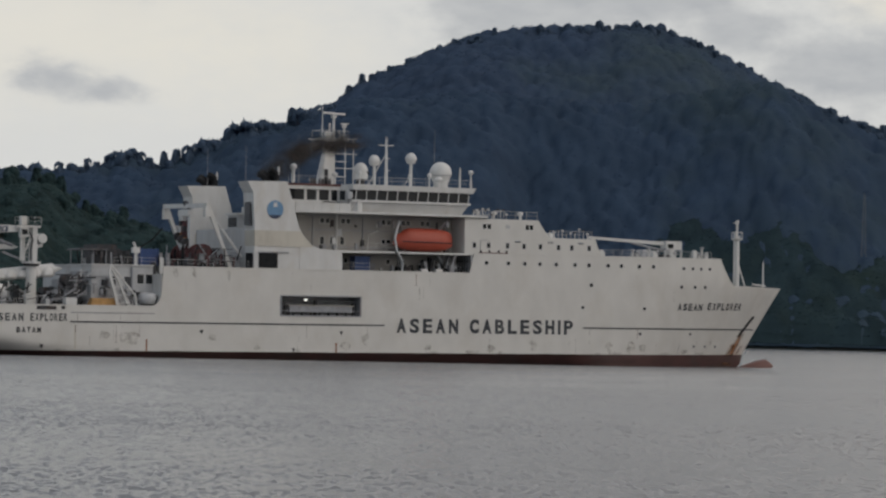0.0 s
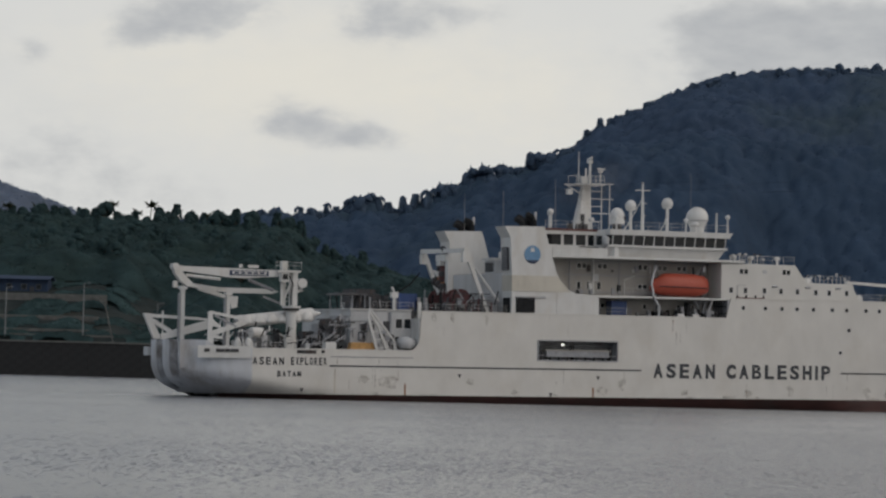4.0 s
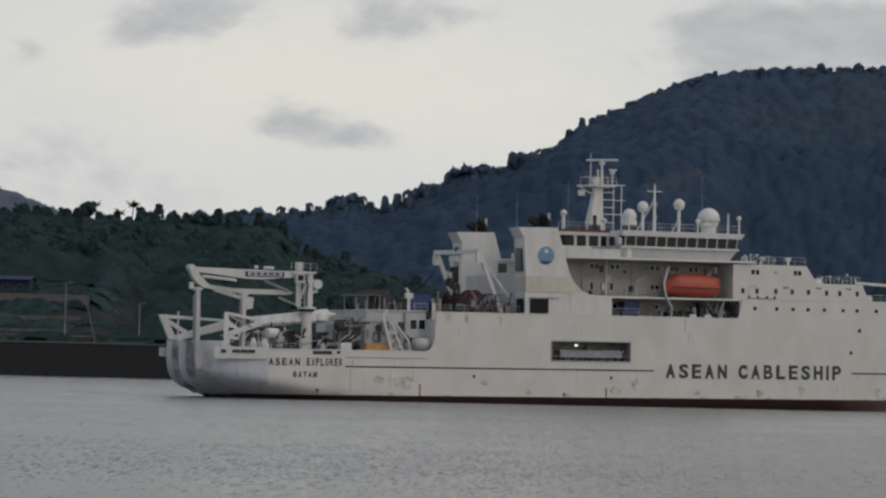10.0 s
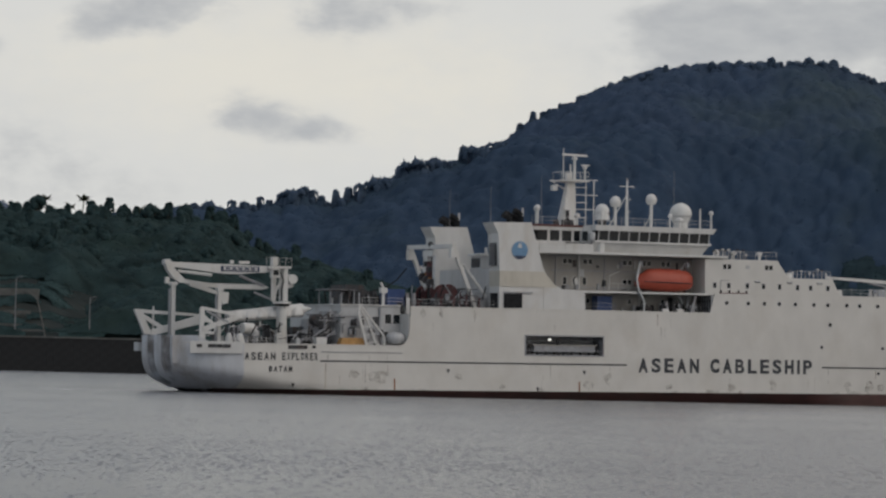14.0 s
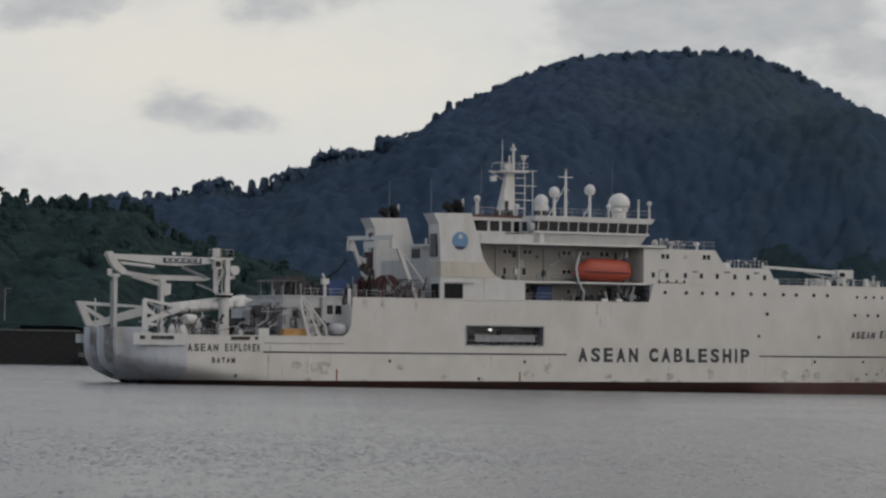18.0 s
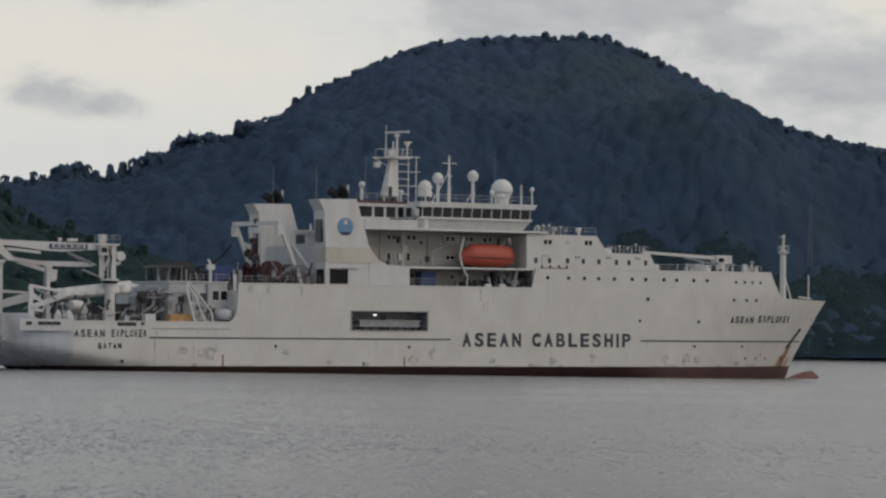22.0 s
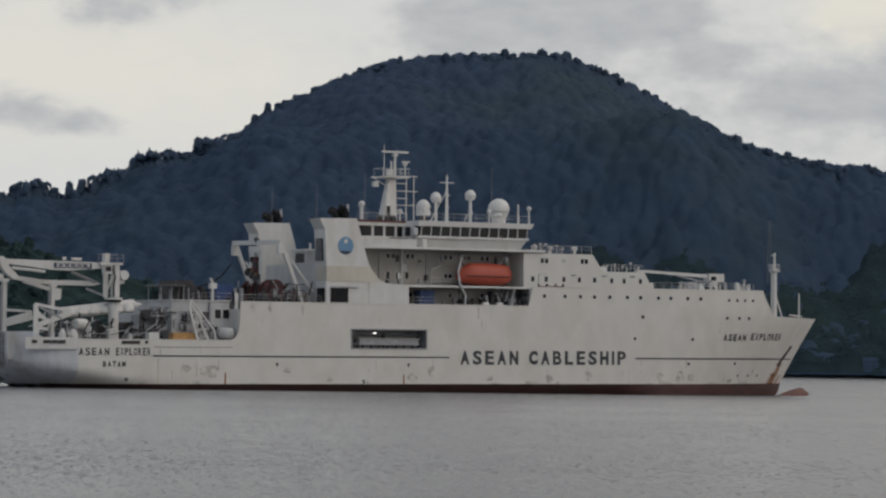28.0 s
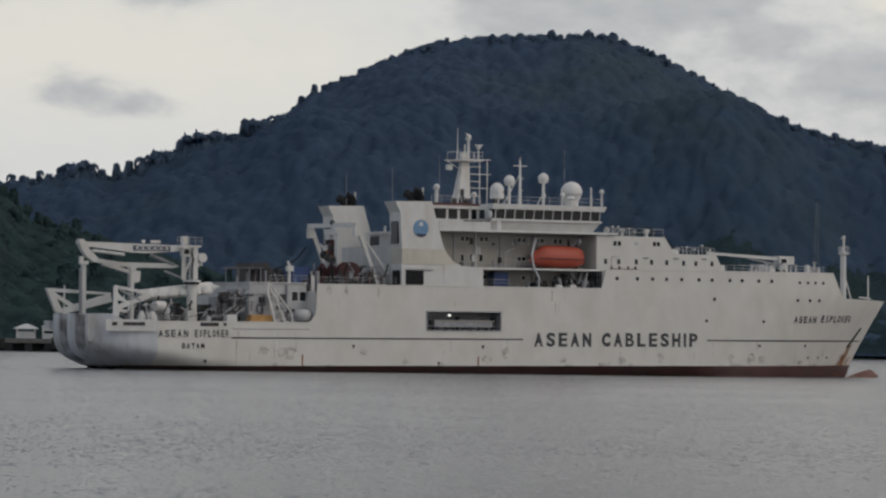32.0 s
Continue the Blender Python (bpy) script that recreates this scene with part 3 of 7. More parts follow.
def plating_top(x):
    if x < 29.9:
        return 6.0
    if x < 31.1:
        return 6.0 + 2.4 * (1 - (1 - ((x - 29.9) / 1.3) ** 2) ** 0.5)
    if x < 31.3:
        return 7.55 + (x - 31.1) / 0.2 * 3.4
    if x < 74.6:
        return 10.95
    if x < 75.25:
        return 10.95 + (x - 74.6) / 0.65 * 2.55
    if x < 115.2:
        return 13.5 + (x - 75.25) * 0.004
    if x < 118.2:
        u = (x - 115.2) / 3.0
        return 13.66 - 3.66 * (1 - (1 - u) ** 1.5)
    return 10.0 - (x - 118.2) / 13.2 * 0.2


def half_breadth(x, z):
    """Half the hull's width, for x up to 92."""
    k = min(max((x - 1.5) / 9.0, 0), 1)
    full = HALF - 3.2 * (1 - k) ** 2.2
    turn = 3.4 - 3.3 * min(max((x - 2) / 19, 0), 1)
    return full - min(max((turn - z) / 2.6, 0), 1.4) ** 1.5 * 5.0


FORE = 90.0


def fore_point(s, z):
    """A point on the flared bow, s from 0 at the parallel side to 1 at the stem."""
    e = stem(z)
    f = min(max((z + 2) / 13.0, 0), 1)
    return FORE + s * (e - FORE), HALF * (1 - s ** (1.95 + 1.5 * f)), z


AFT_X = [2.2, 3, 4, 5.2, 6.5, 7.8, 9.0, 10.5, 12.5, 14, 16, 20, 25, 29.9, 30.2, 30.5, 30.8, 30.97, 31.1, 31.3, 36, 42, WIN[0], 53, WIN[1], 64, 70, 74.6, 74.75, 75.0, 75.25, 80, 85, FORE]
FORE_S = [0, 0.1, 0.2, 0.3, 0.4, 0.5, 0.56, 0.609, 0.62, 0.632, 0.645, 0.66, 0.672, 0.682, 0.72, 0.77, 0.81, 0.85, 0.89, 0.92, 0.95, 0.975, 0.99, 1.0]
LOW_Z, HIGH_Z = [-3.2, -1.8, -0.8, 0.45], [0.45, 0.8, 1.2, 1.6, 2.1, 2.6, 3.2, 3.9, WIN[2], 6.0, WIN[3], 8.6, 9.8, 10.95, 12.2, 13.2, 14.0]


def shell(levels, gap=False, x0=0, x1=999):
    """Both sides of the hull between the levels; gap leaves the work-gallery opening."""
    bm = B()
    for side in (-1, 1):
        cols = []
        for x in AFT_X:
            top = plating_top(x)
            cols.append((x, [(x, side * half_breadth(x, min(z, top)), min(z, top)) for z in levels]))
        for s in FORE_S[1:]:
            top = plating_top(FORE + s * (131.4 - FORE))
            pts = [fore_point(s, min(z, top)) for z in levels]
            cols.append((200, [(x, side * y, z) for x, y, z in pts]))
        vs = [[bm.verts.new(p) for p in c] for _, c in cols]
        for i in range(len(cols) - 1):
            if not x0 <= cols[i][0] < x1 or (side > 0 and cols[i][0] < 5.2):
                continue
            for j in range(len(levels) - 1):
                q = (vs[i][j], vs[i + 1][j], vs[i + 1][j + 1], vs[i][j + 1])
                flat = q[3].co.z - q[0].co.z < 1e-4
                flat2 = q[2].co.z - q[1].co.z < 1e-4
                if flat and flat2:
                    continue
                if gap and side < 0 and cols[i][0] >= WIN[0] - 0.01 and cols[i + 1][0] <= WIN[1] + 0.01 and q[0].co.z >= WIN[2] - 0.01 and q[2].co.z <= WIN[3] + 0.01:
                    continue
                keep = [q[0], q[1]] + ([] if flat2 else [q[2]]) + ([] if flat else [q[3]])
                bm.faces.new(keep)
    bmesh.ops.remove_doubles(bm, verts=bm.verts, dist=0.0005)
    return bm


hull = part("hull", shell(HIGH_Z, True, 9.0, 999), M_HULL, ship, "off-white hull plating with faint rust and dirt", True)
part("stern_quarter", shell(HIGH_Z, False, 0, 9.0), M_STERN, ship, "stained stern quarters, greyed for their shaded side", True)
for side in (-1, 1):
    bm = B()
    line = [(x, side * half_breadth(x, plating_top(x)), plating_top(x)) for x in AFT_X if side < 0 or x > 5]
    for s in FORE_S[1:]:
        z = plating_top(FORE + s * (131.4 - FORE))
        q = fore_point(s, z)
        line.append((q[0], side * q[1], q[2]))
    rings = [[bm.verts.new((x, y + side * a, z + b)) for a, b in ((-0.12, -0.06), (0.05, -0.06), (0.05, 0.05), (-0.12, 0.05))] for x, y, z in line]
    for p, q in zip(rings, rings[1:]):
        for k in range(4):
            bm.faces.new((p[k], p[(k + 1) % 4], q[(k + 1) % 4], q[k]))
    bm.faces.new(rings[0]), bm.faces.new(rings[-1])
    part("cap_rail", bm, M_HULL, ship)
part("boot_topping", shell(LOW_Z, False, 6.0), M_RED, ship, "dull dark red antifouling band at the waterline", True)

# Bulbous bow
bm = B()
rings = []
for k in range(9):
    u = k / 8
    x = 119 + 11.3 * u
    cz = -1.1 - 3.2 * (1 - min(1, u / 0.92))
    r = 1.35 * (1 - max(0, (u - 0.62) / 0.38) ** 2.6) ** 0.5 if u < 1 else 0.05
    rings.append([bm.verts.new((x, r * 0.95 * math.cos(a), cz + r * math.sin(a))) for a in (2 * math.pi * i / 16 for i in range(16))])
for p, q in zip(rings, rings[1:]):
    for i in range(16):
        bm.faces.new((p[i], p[(i + 1) % 16], q[(i + 1) % 16], q[i]))
bm.faces.new(rings[-1])
part("bulbous_bow", bm, M_BULB, ship, "rust-red bulb just breaking the surface", True)


# Stripe and writing on the side
def side_y(x, z):
    if x <= FORE:
        return -half_breadth(x, z)
    s = (x - FORE) / (stem(z) - FORE)
    return -fore_point(min(s, 1), z)[1]


def side_strip(x0, x1, z0, z1, n, proud=0.03):
    bm = B()
    prev = None
    for i in range(n + 1):
        x = x0 + (x1 - x0) * i / n
        ring = [bm.verts.new((x, side_y(x, z) - d, z)) for z, d in ((z0, -0.02), (z0, proud), (z1, proud), (z1, -0.02))]
        if prev:
            for k in range(3):
                bm.faces.new((prev[k], ring[k], ring[k + 1], prev[k + 1]))
        prev = ring
    return bm


part("side_stripe", side_strip(19.1, 62.2, 3.87, 4.06, 12), M_LETTER, ship, "thin dark stripe")
part("side_stripe", side_strip(92.0, 126.2, 3.87, 4.06, 30), M_LETTER, ship, "thin dark stripe")
part("rubbing_line", side_strip(19.2, 30.2, 5.03, 5.15, 4, 0.05), M_GREY, ship)


BOLD = {"A": 0.056, "S": 0.038, "E": 0.034, "N": 0.056, "C": 0.064, "B": 0.029, "L": 0.038, "H": 0.052, "I": 0.05, "P": 0.032, "X": 0.04, "O": 0.06, "R": 0.028, "T": 0.04, "M": 0.026}


def glyph(ch, weight=1.0):
    cu = bpy.data.curves.new("letter", "FONT")
    cu.body, cu.size, cu.offset, cu.resolution_u = ch, 1.0, BOLD.get(ch, 0.03) * weight, 4
    tmp = new("letter", cu)
    me = bpy.data.meshes.new_from_object(tmp.evaluated_get(bpy.context.evaluated_depsgraph_get()))
    bpy.data.objects.remove(tmp)
    bpy.data.curves.remove(cu)
    bm = B()
    bm.from_mesh(me)
    bpy.data.meshes.remove(me)
    return bm


def lettering(text, x0, x1, z0, z1, lean=0.0, weight=1.0):
    """Painted capitals of one width each, evenly spaced along the side from x0 to x1."""
    wide = [0.3 if c == "I" else 1.0 for c in text]
    unit = (x1 - x0) / (sum(wide) + 0.38 * (len(text) - 1))
    word = part("lettering", side_strip(x0, x0 + 0.02, z0, z0 + 0.02, 1, 0.005), M_LETTER, ship, "dark painted capitals")
    x = x0
    for ch, w in zip(text, wide):
        bm = glyph(ch, weight)
        lo, hi = [min(v.co[i] for v in bm.verts) for i in (0, 1)], [max(v.co[i] for v in bm.verts) for i in (0, 1)]
        for v in bm.verts:
            u, t = (v.co.x - lo[0]) / (hi[0] - lo[0]), (v.co.y - lo[1]) / (hi[1] - lo[1])
            z = z0 + t * (z1 - z0)
            px = x + u * w * unit + lean * t
            v.co = (px, side_y(px, z) - 0.035, z)
        part("letter", bm, M_LETTER, word)
        x += unit * (w + 0.38)


lettering("ASEAN", 63.95, 73.0, 3.03, 4.9)
lettering("CABLESHIP", 74.7, 90.4, 3.06, 4.93)
lettering("ASEAN", 9.05, 13.1, 4.0, 4.93, 0, 0.75)
lettering("EXPLORER", 14.0, 18.75, 4.02, 4.95, 0, 0.7)
lettering("BATAM", 12.25, 15.35, 2.58, 3.28)
lettering("ASEAN", 107.6, 112.2, 6.5, 7.45, 0.05, 0.9)
lettering("EXPLORER", 113.3, 120.8, 6.62, 7.6, 0.05, 0.8)

# Decks
def deck(name, x0, x1, z, n=10):
    bm = B()
    pts = []
    for i in range(n + 1):
        x = x0 + (x1 - x0) * i / n
        pts.append((x, abs(side_y(x, z)) - 0.1))
    prism(bm, [(x, -y) for x, y in pts] + [(x, y) for x, y in pts[::-1]], z - 0.12, z, "z")
    return part(name, bm, M_DECK, ship, "worn grey deck plating")


deck("quarter_deck", 2.3, 31.2, 5.0)
deck("main_deck", 31.2, 75, 10.0)
deck("forecastle_deck", 75.3, 115.2, 13.3, 16)
deck("bow_deck", 115.2, 129.5, 9.3, 14)
part("deck_bulkhead", box(B(), 31.05, 31.2, -10.7, 10.7, 5.0, 10.0), M_WHITE, ship)
part("deck_bulkhead", box(B(), 75.15, 75.3, -10.8, 10.8, 10.0, 13.3), M_WHITE, ship)
part("deck_bulkhead", prism(B(), [(115.2, 13.3), (118.1, 9.3), (118.0, 9.3), (115.1, 13.3)], -7.0, 7.0), M_WHITE, ship)

# Three rounded cable chutes across the stern
CHUTE = [(0, 6.9), (0, 5.6), (0, 4.4), (0.12, 3.5), (0.35, 2.8), (0.65, 2.25), (1.15, 1.7), (1.95, 1.2), (3.2, 0.65), (4.6, 0.25), (5.6, 0.0), (6.6, -0.3)]


def chute(y0, y1, x_aft):
    bm = B()
    rows, nu, nv = [], 14, len(CHUTE) - 1
    for i in range(nu + 1):
        u = -1 + 2 * i / nu
        back = 2.9 * (1 - (1 - abs(u) ** 2.1) ** 0.5)
        y = (y0 + y1) / 2 + u * (y1 - y0) / 2
        row = []
        for j in range(nv + 1):
            v = j / nv
            x, z = CHUTE[j]
            x += x_aft
            under = max(0.0, v - 0.45) / 0.55
            x, side = x + back * (1 - 0.3 * under), y - u * 0.5 * under
            if y0 < -9:
                side = max(side + 5.0 * under ** 0.7, -half_breadth(x, z) - 0.04)
            row.append(bm.verts.new((x, side, z)))
        row.append(bm.verts.new((7.4, row[-1].co.y, -0.4)))
        row.append(bm.verts.new((5.6, y, 5.9)))
        rows.append(row)
    n = len(rows[0])
    lobe_rows = [[v.co.copy() for v in row] for row in rows]
    for p, q in zip(rows, rows[1:]):
        for j in range(n):
            bm.faces.new((p[j], q[j], q[(j + 1) % n], p[(j + 1) % n]))
    bm.faces.new(rows[0]), bm.faces.new(rows[-1])
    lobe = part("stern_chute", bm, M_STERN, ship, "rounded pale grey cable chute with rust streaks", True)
    # rust and painted shade in the crease, and a foot blackened for underside shade
    for name, mat, i0, i1, j0, j1 in (("crease_rust_shade", M_STREAK, 1, 4, 0, nv), ("crease_rust_shade", M_STREAK, 1, 2, 0, nv), ("shaded_foot", M_BLACK, 0, nu, nv - 2, nv)):
        if name == "crease_rust_shade" and y0 < -9:
            continue
        bm = B()
        grid = [[bm.verts.new(lobe_rows[i][j] + Vector((-0.03, -0.02 if i < nu / 2 else 0.02, -0.02))) for j in range(j0, j1 + 1)] for i in range(i0, i1 + 1)]
        for p, q in zip(grid, grid[1:]):
            for j in range(len(p) - 1):
                bm.faces.new((p[j], q[j], q[j + 1], p[j + 1]))
        part(name, bm, mat, lobe)
    return lobe


chute(0.3, 5.0, 0.75)
chute(-5.6, 0.2, 0.5)
chute(-9.15, -5.7, 0.75)
part("stern_plate", prism(B(), [(4.0, 6.6), (4.0, 4.0), (5.0, 2.0), (6.4, 0.4), (8.0, 0.4), (8.0, 6.6)], 5.0, 8.4), M_BLUISH, ship)

bm = box(B(), 1.2, 3.6, 5.4, 7.2, 4.9, 6.0)
part("stern_platform", bm, M_BLUISH, ship)
bm = prism(B(), [(2.3, -10.0), (8.7, -11.15), (8.7, -10.0)], 4.75, 6.2, "z")
part("quarter_platform", bm, M_WHITE, ship, "white fairlead platform with dark openings")
for x0, x1 in ((3.1, 3.7), (4.5, 5.4), (5.5, 6.2), (6.3, 7.2)):
    y0 = -10.0 - (x0 - 2.3) * 0.18
    part("fairlead_opening", prism(B(), [(x0, y0 - 0.12), (x1, y0 - 0.12 - (x1 - x0) * 0.18), (x1, y0 + 0.2), (x0, y0 + 0.2)], 5.45, 5.85, "z"), M_DARK, ship)
part("fairlead_opening", box(B(), 14.8, 17.3, -10.98, -10.7, 5.42, 5.85), M_DARK, ship)
part("fairlead_opening", box(B(), 18.0, 18.4, -10.98, -10.7, 5.5, 5.85), M_DARK, ship)

# Work gallery behind the opening in the side
x0, x1, z0, z1 = WIN
bm = B()
box(bm, x0 - 0.1, x1 + 0.1, -8.2, -8.0, z0 - 0.1, z1 + 0.1)
box(bm, x0 - 0.1, x1 + 0.1, -10.8, -8.2, z0 - 0.25, z0 - 0.05)
box(bm, x0 - 0.1, x1 + 0.1, -10.8, -8.2, z1 + 0.05, z1 + 0.25)
box(bm, x0 - 0.25, x0 - 0.05, -10.8, -8.0, z0, z1)
box(bm, x1 + 0.05, x1 + 0.25, -10.8, -8.0, z0, z1)
gallery = part("work_gallery", bm, M_GREY, ship, "shadowed recess with pipework")
bm = B()
for a, b_ in ((x0 - 0.15, x1 + 0.15),):
    box(bm, a, b_, -11.0, -10.88, z0 - 0.16, z0)
    box(bm, a, b_, -11.0, -10.88, z1, z1 + 0.16)
    box(bm, a, x0, -11.0, -10.88, z0, z1)
    box(bm, x1, b_, -11.0, -10.88, z0, z1)
part("opening_frame", bm, M_GREY, ship, "dark grey frame round the opening")
for k in range(5):
    part("pipe", rod(B(), (x0, -8.5 - 0.25 * k, z0 + 0.35 + 0.35 * k), (x1, -8.5 - 0.25 * k, z0 + 0.35 + 0.35 * k), 0.09), M_POLE, gallery)
part("handrail", rod(B(), (x0, -10.6, z0 + 0.55), (x1, -10.6, z0 + 0.55), 0.04), M_GREY, gallery)
part("cable_trough", box(B(), x0 + 1.5, x1 - 0.8, -10.3, -9.3, z0 + 0.35, z0 + 1.15), M_GREY, gallery, "long grey cable trough")
part("trough_lip", box(B(), x0 + 1.3, x1 - 0.6, -10.4, -9.2, z0 + 1.15, z0 + 1.3), M_HOUSE, gallery)
for k in range(7):
    x = x0 + 2.0 + 1.25 * k
    part("trough_leg", box(B(), x, x + 0.14, -10.2, -9.9, z0, z0 + 0.35), M_DARK, gallery)
for x, w, h in ((x0 + 0.3, 0.5, 1.7), (x0 + 0.95, 0.35, 1.2), (x1 - 0.5, 0.3, 1.5), (x0 + 5.2, 0.3, 1.9)):
    part("gallery_gear", box(B(), x, x + w, -9.9, -9.4, z0, z0 + h), M_DARK, gallery)
part("cable_drum", rod(B(), (x0 + 1.6, -9.2, z0 + 0.6), (x0 + 1.6, -8.3, z0 + 0.6), 0.6, seg=14), M_DARK, gallery)
part("work_lamp", box(B(), x0 + 3.6, x0 + 3.95, -10.3, -10.1, z1 - 0.52, z1 - 0.3), M_LAMP, gallery, "small white lamp housing")


# Superstructure
def windows(parent, wall_y, spots, w, h, frame_mat=M_WHITE):
    """Framed dark panes on the side wall at wall_y."""
    for x, z in spots:
        f = part("window_frame", box(B(), x - w / 2 - 0.07, x + w / 2 + 0.07, wall_y - 0.03, wall_y + 0.05, z - h / 2 - 0.07, z + h / 2 + 0.07), frame_mat, parent)
        part("pane", box(B(), x - w / 2, x + w / 2, wall_y - 0.045, wall_y + 0.02, z - h / 2, z + h / 2), M_GLASS, parent)


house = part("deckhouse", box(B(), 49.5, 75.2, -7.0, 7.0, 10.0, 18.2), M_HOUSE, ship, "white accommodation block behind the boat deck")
windows(house, -7.0, [(55.0, 17.35), (55.75, 17.35), (58.0, 17.35), (58.75, 17.35), (63.85, 17.34), (64.65, 17.34), (66.75, 17.32), (67.5, 17.32), (69.6, 17.3), (70.45, 17.3), (73.2, 17.27), (63.9, 14.8), (64.6, 14.8)], 0.55, 0.6)
windows(house, -7.0, [(55.0, 14.8), (56.45, 14.8), (57.9, 14.8)], 0.5, 0.95)
windows(house, -7.0, [(58.45, 12.27), (64.6, 12.27), (66.8, 12.2), (69.6, 12.27), (71.75, 12.27), (72.9, 14.8)], 0.45, 0.6)
part("round_vent", rod(B(), (55.3, -7.2, 14.0), (55.3, -7.0, 14.0), 0.3, seg=14), M_GREY, house)
for x in (52.4, 62.3, 71.4):
    part("door", box(B(), x - 0.4, x + 0.4, -7.06, -6.95, 10.1, 12.0), M_GREY, house, "grey steel door")
part("drain_pipe", rod(B(), (57.0, -7.15, 13.6), (57.0, -7.15, 18.2), 0.14), M_WHITE, house)
wall_rng = random.Random(31)
for k in range(34):
    x, z = wall_rng.uniform(52.6, 74.0), wall_rng.choice((10.2, 10.6, 11.2, 13.7, 14.2, 15.4, 16.6))
    w, h = wall_rng.uniform(0.15, 0.6), wall_rng.uniform(0.25, 1.1)
    part("wall_fitting", box(B(), x, x + w, -7.0 - wall_rng.uniform(0.12, 0.4), -7.0, z, z + h), (M_GREY, M_BLUISH, M_WHITE, M_GREY, M_DARK)[k % 5], house)
for x in (53.6, 60.8, 66.0, 70.6, 73.2):
    part("wall_pipe", rod(B(), (x, -7.12, 10.1), (x, -7.12, 18.1), 0.07, seg=6), M_GREY, house)
for z in (13.9, 16.1, 17.9):
    part("cable_tray", box(B(), 53.0, 74.5, -7.16, -7.0, z, z + 0.12), M_GREY, house)
part("access_ladder", pipe(B(), [(61.5, -7.2, 13.7), (61.5, -7.2, 15.6), (63.0, -7.2, 16.2)], 0.07), M_WHITE, house)

# Boat deck shelf and the bulwark that sweeps down from the funnel
part("boat_deck", box(B(), 55.6, 74.5, -10.6, -7.0, 13.25, 13.5), M_WHITE, ship)
bm = B()
curve = [(50.0, 10.0), (50.0, 16.0), (50.35, 15.4), (51.0, 14.55), (51.8, 13.95), (52.8, 13.6), (55.6, 13.45), (59.5, 13.45), (59.5, 13.2), (56.0, 13.2), (56.0, 10.0)]
prism(bm, curve, -10.88, -10.7)
part("swept_bulwark", bm, M_WHITE, ship)
part("swept_bulwark", prism(B(), curve, 10.7, 10.88), M_WHITE, ship)

# Funnels
PROF = [(43.68, 13.75), (43.65, 15.74), (50.05, 15.74), (50.6, 15.1), (51.9, 13.75)]
PROF3 = [(43.7, 10.0), (43.68, 13.75), (51.9, 13.75), (52.4, 13.6), (52.4, 10.0)]
PROF2 = [(43.65, 15.74), (43.4, 20.5), (42.6, 21.9), (48.1, 22.0), (49.75, 16.6), (50.05, 15.74)]


def funnel(y0, y1, out):
    f = part("funnel", prism(B(), PROF2, y0, y1), M_WHITE, ship, "white funnel casing with a raked front")
    part("funnel_base", prism(B(), PROF, y0, y1), M_CREAM, f, "cream-painted lower casing")
    part("funnel_foot", prism(B(), PROF3, y0 + 0.08, y1 - 0.08), M_WHITE, f)
    part("louvre", box(B(), 43.3, 43.6, y0 + 0.7, y1 - 0.6, 16.4, 19.3), M_DARK, f, "dark louvred air intake")
    for k in range(9):
        part("slat", box(B(), 43.2, 43.32, y0 + 0.7, y1 - 0.6, 16.5 + 0.31 * k, 16.6 + 0.31 * k), M_GREY, f)
    part("doorway", box(B(), 43.55, 43.85, y0 + 0.5, y1 - 0.6, 10.0, 12.9), M_BLACK, f)
    yo = y0 if out < 0 else y1
    part("doorway", box(B(), 44.3, 46.9, yo - 0.05, yo + 0.05, 11.05, 12.9), M_BLACK, f)
    part("rain_lip", box(B(), 44.2, 48.4, yo - 0.12 if out < 0 else yo, yo if out < 0 else yo + 0.12, 12.95, 13.1), M_GREY, f)
    for k, (x, dy) in enumerate(((45.4, 0.8), (46.2, 1.9), (47.0, 0.9), (47.3, 2.1))):
        z = 22.75 + 0.3 * (k % 3)
        part("exhaust_pipe", pipe(B(), [(x, y0 + dy, 21.8), (x, y0 + dy, z - 0.5), (x - 0.35, y0 + dy, z - 0.1), (x - 1.0, y0 + dy, z + 0.15)], 0.4, 10), M_BLACK, f, "sooty black exhaust pipe", True)
    part("vent_post", pipe(B(), [(48.0 - 0.5, y0 + 1.4, 22.0), (47.5, y0 + 1.4, 23.9)], 0.13), M_WHITE, f)
    # round emblem
    yf = yo + 0.04 * out
    for name, r, mat, cut in (("emblem", 1.14, M_LOGO, None), ("emblem_foot", 1.14, M_LOGO2, -0.62)):
        bm = B()
        n = 28
        pts = [(46.45 + r * math.cos(2 * math.pi * i / n), 18.42 + r * math.sin(2 * math.pi * i / n)) for i in range(n)]
        d = 0.03
        if cut is not None:
            pts = [p for p in pts if p[1] - 18.42 < cut * r + 0.2]
            pts.sort(key=lambda p: p[0])
            d = 0.05
        prism(bm, pts, yf - d, yf + d)
        part(name, bm, mat, f, "round blue emblem" if cut is None else "")
    bm = prism(B(), [(46.15, 18.75), (46.32, 19.4), (46.45, 19.05), (46.58, 19.4), (46.75, 18.75)], yf - 0.06, yf + 0.06)
    part("emblem_peak", bm, M_WHITE, f)
    return f


funnel(-10.9, -7.9, -1)
funnel(7.9, 10.9, 1)
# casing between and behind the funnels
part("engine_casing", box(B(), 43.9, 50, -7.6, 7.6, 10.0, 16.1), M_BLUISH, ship)

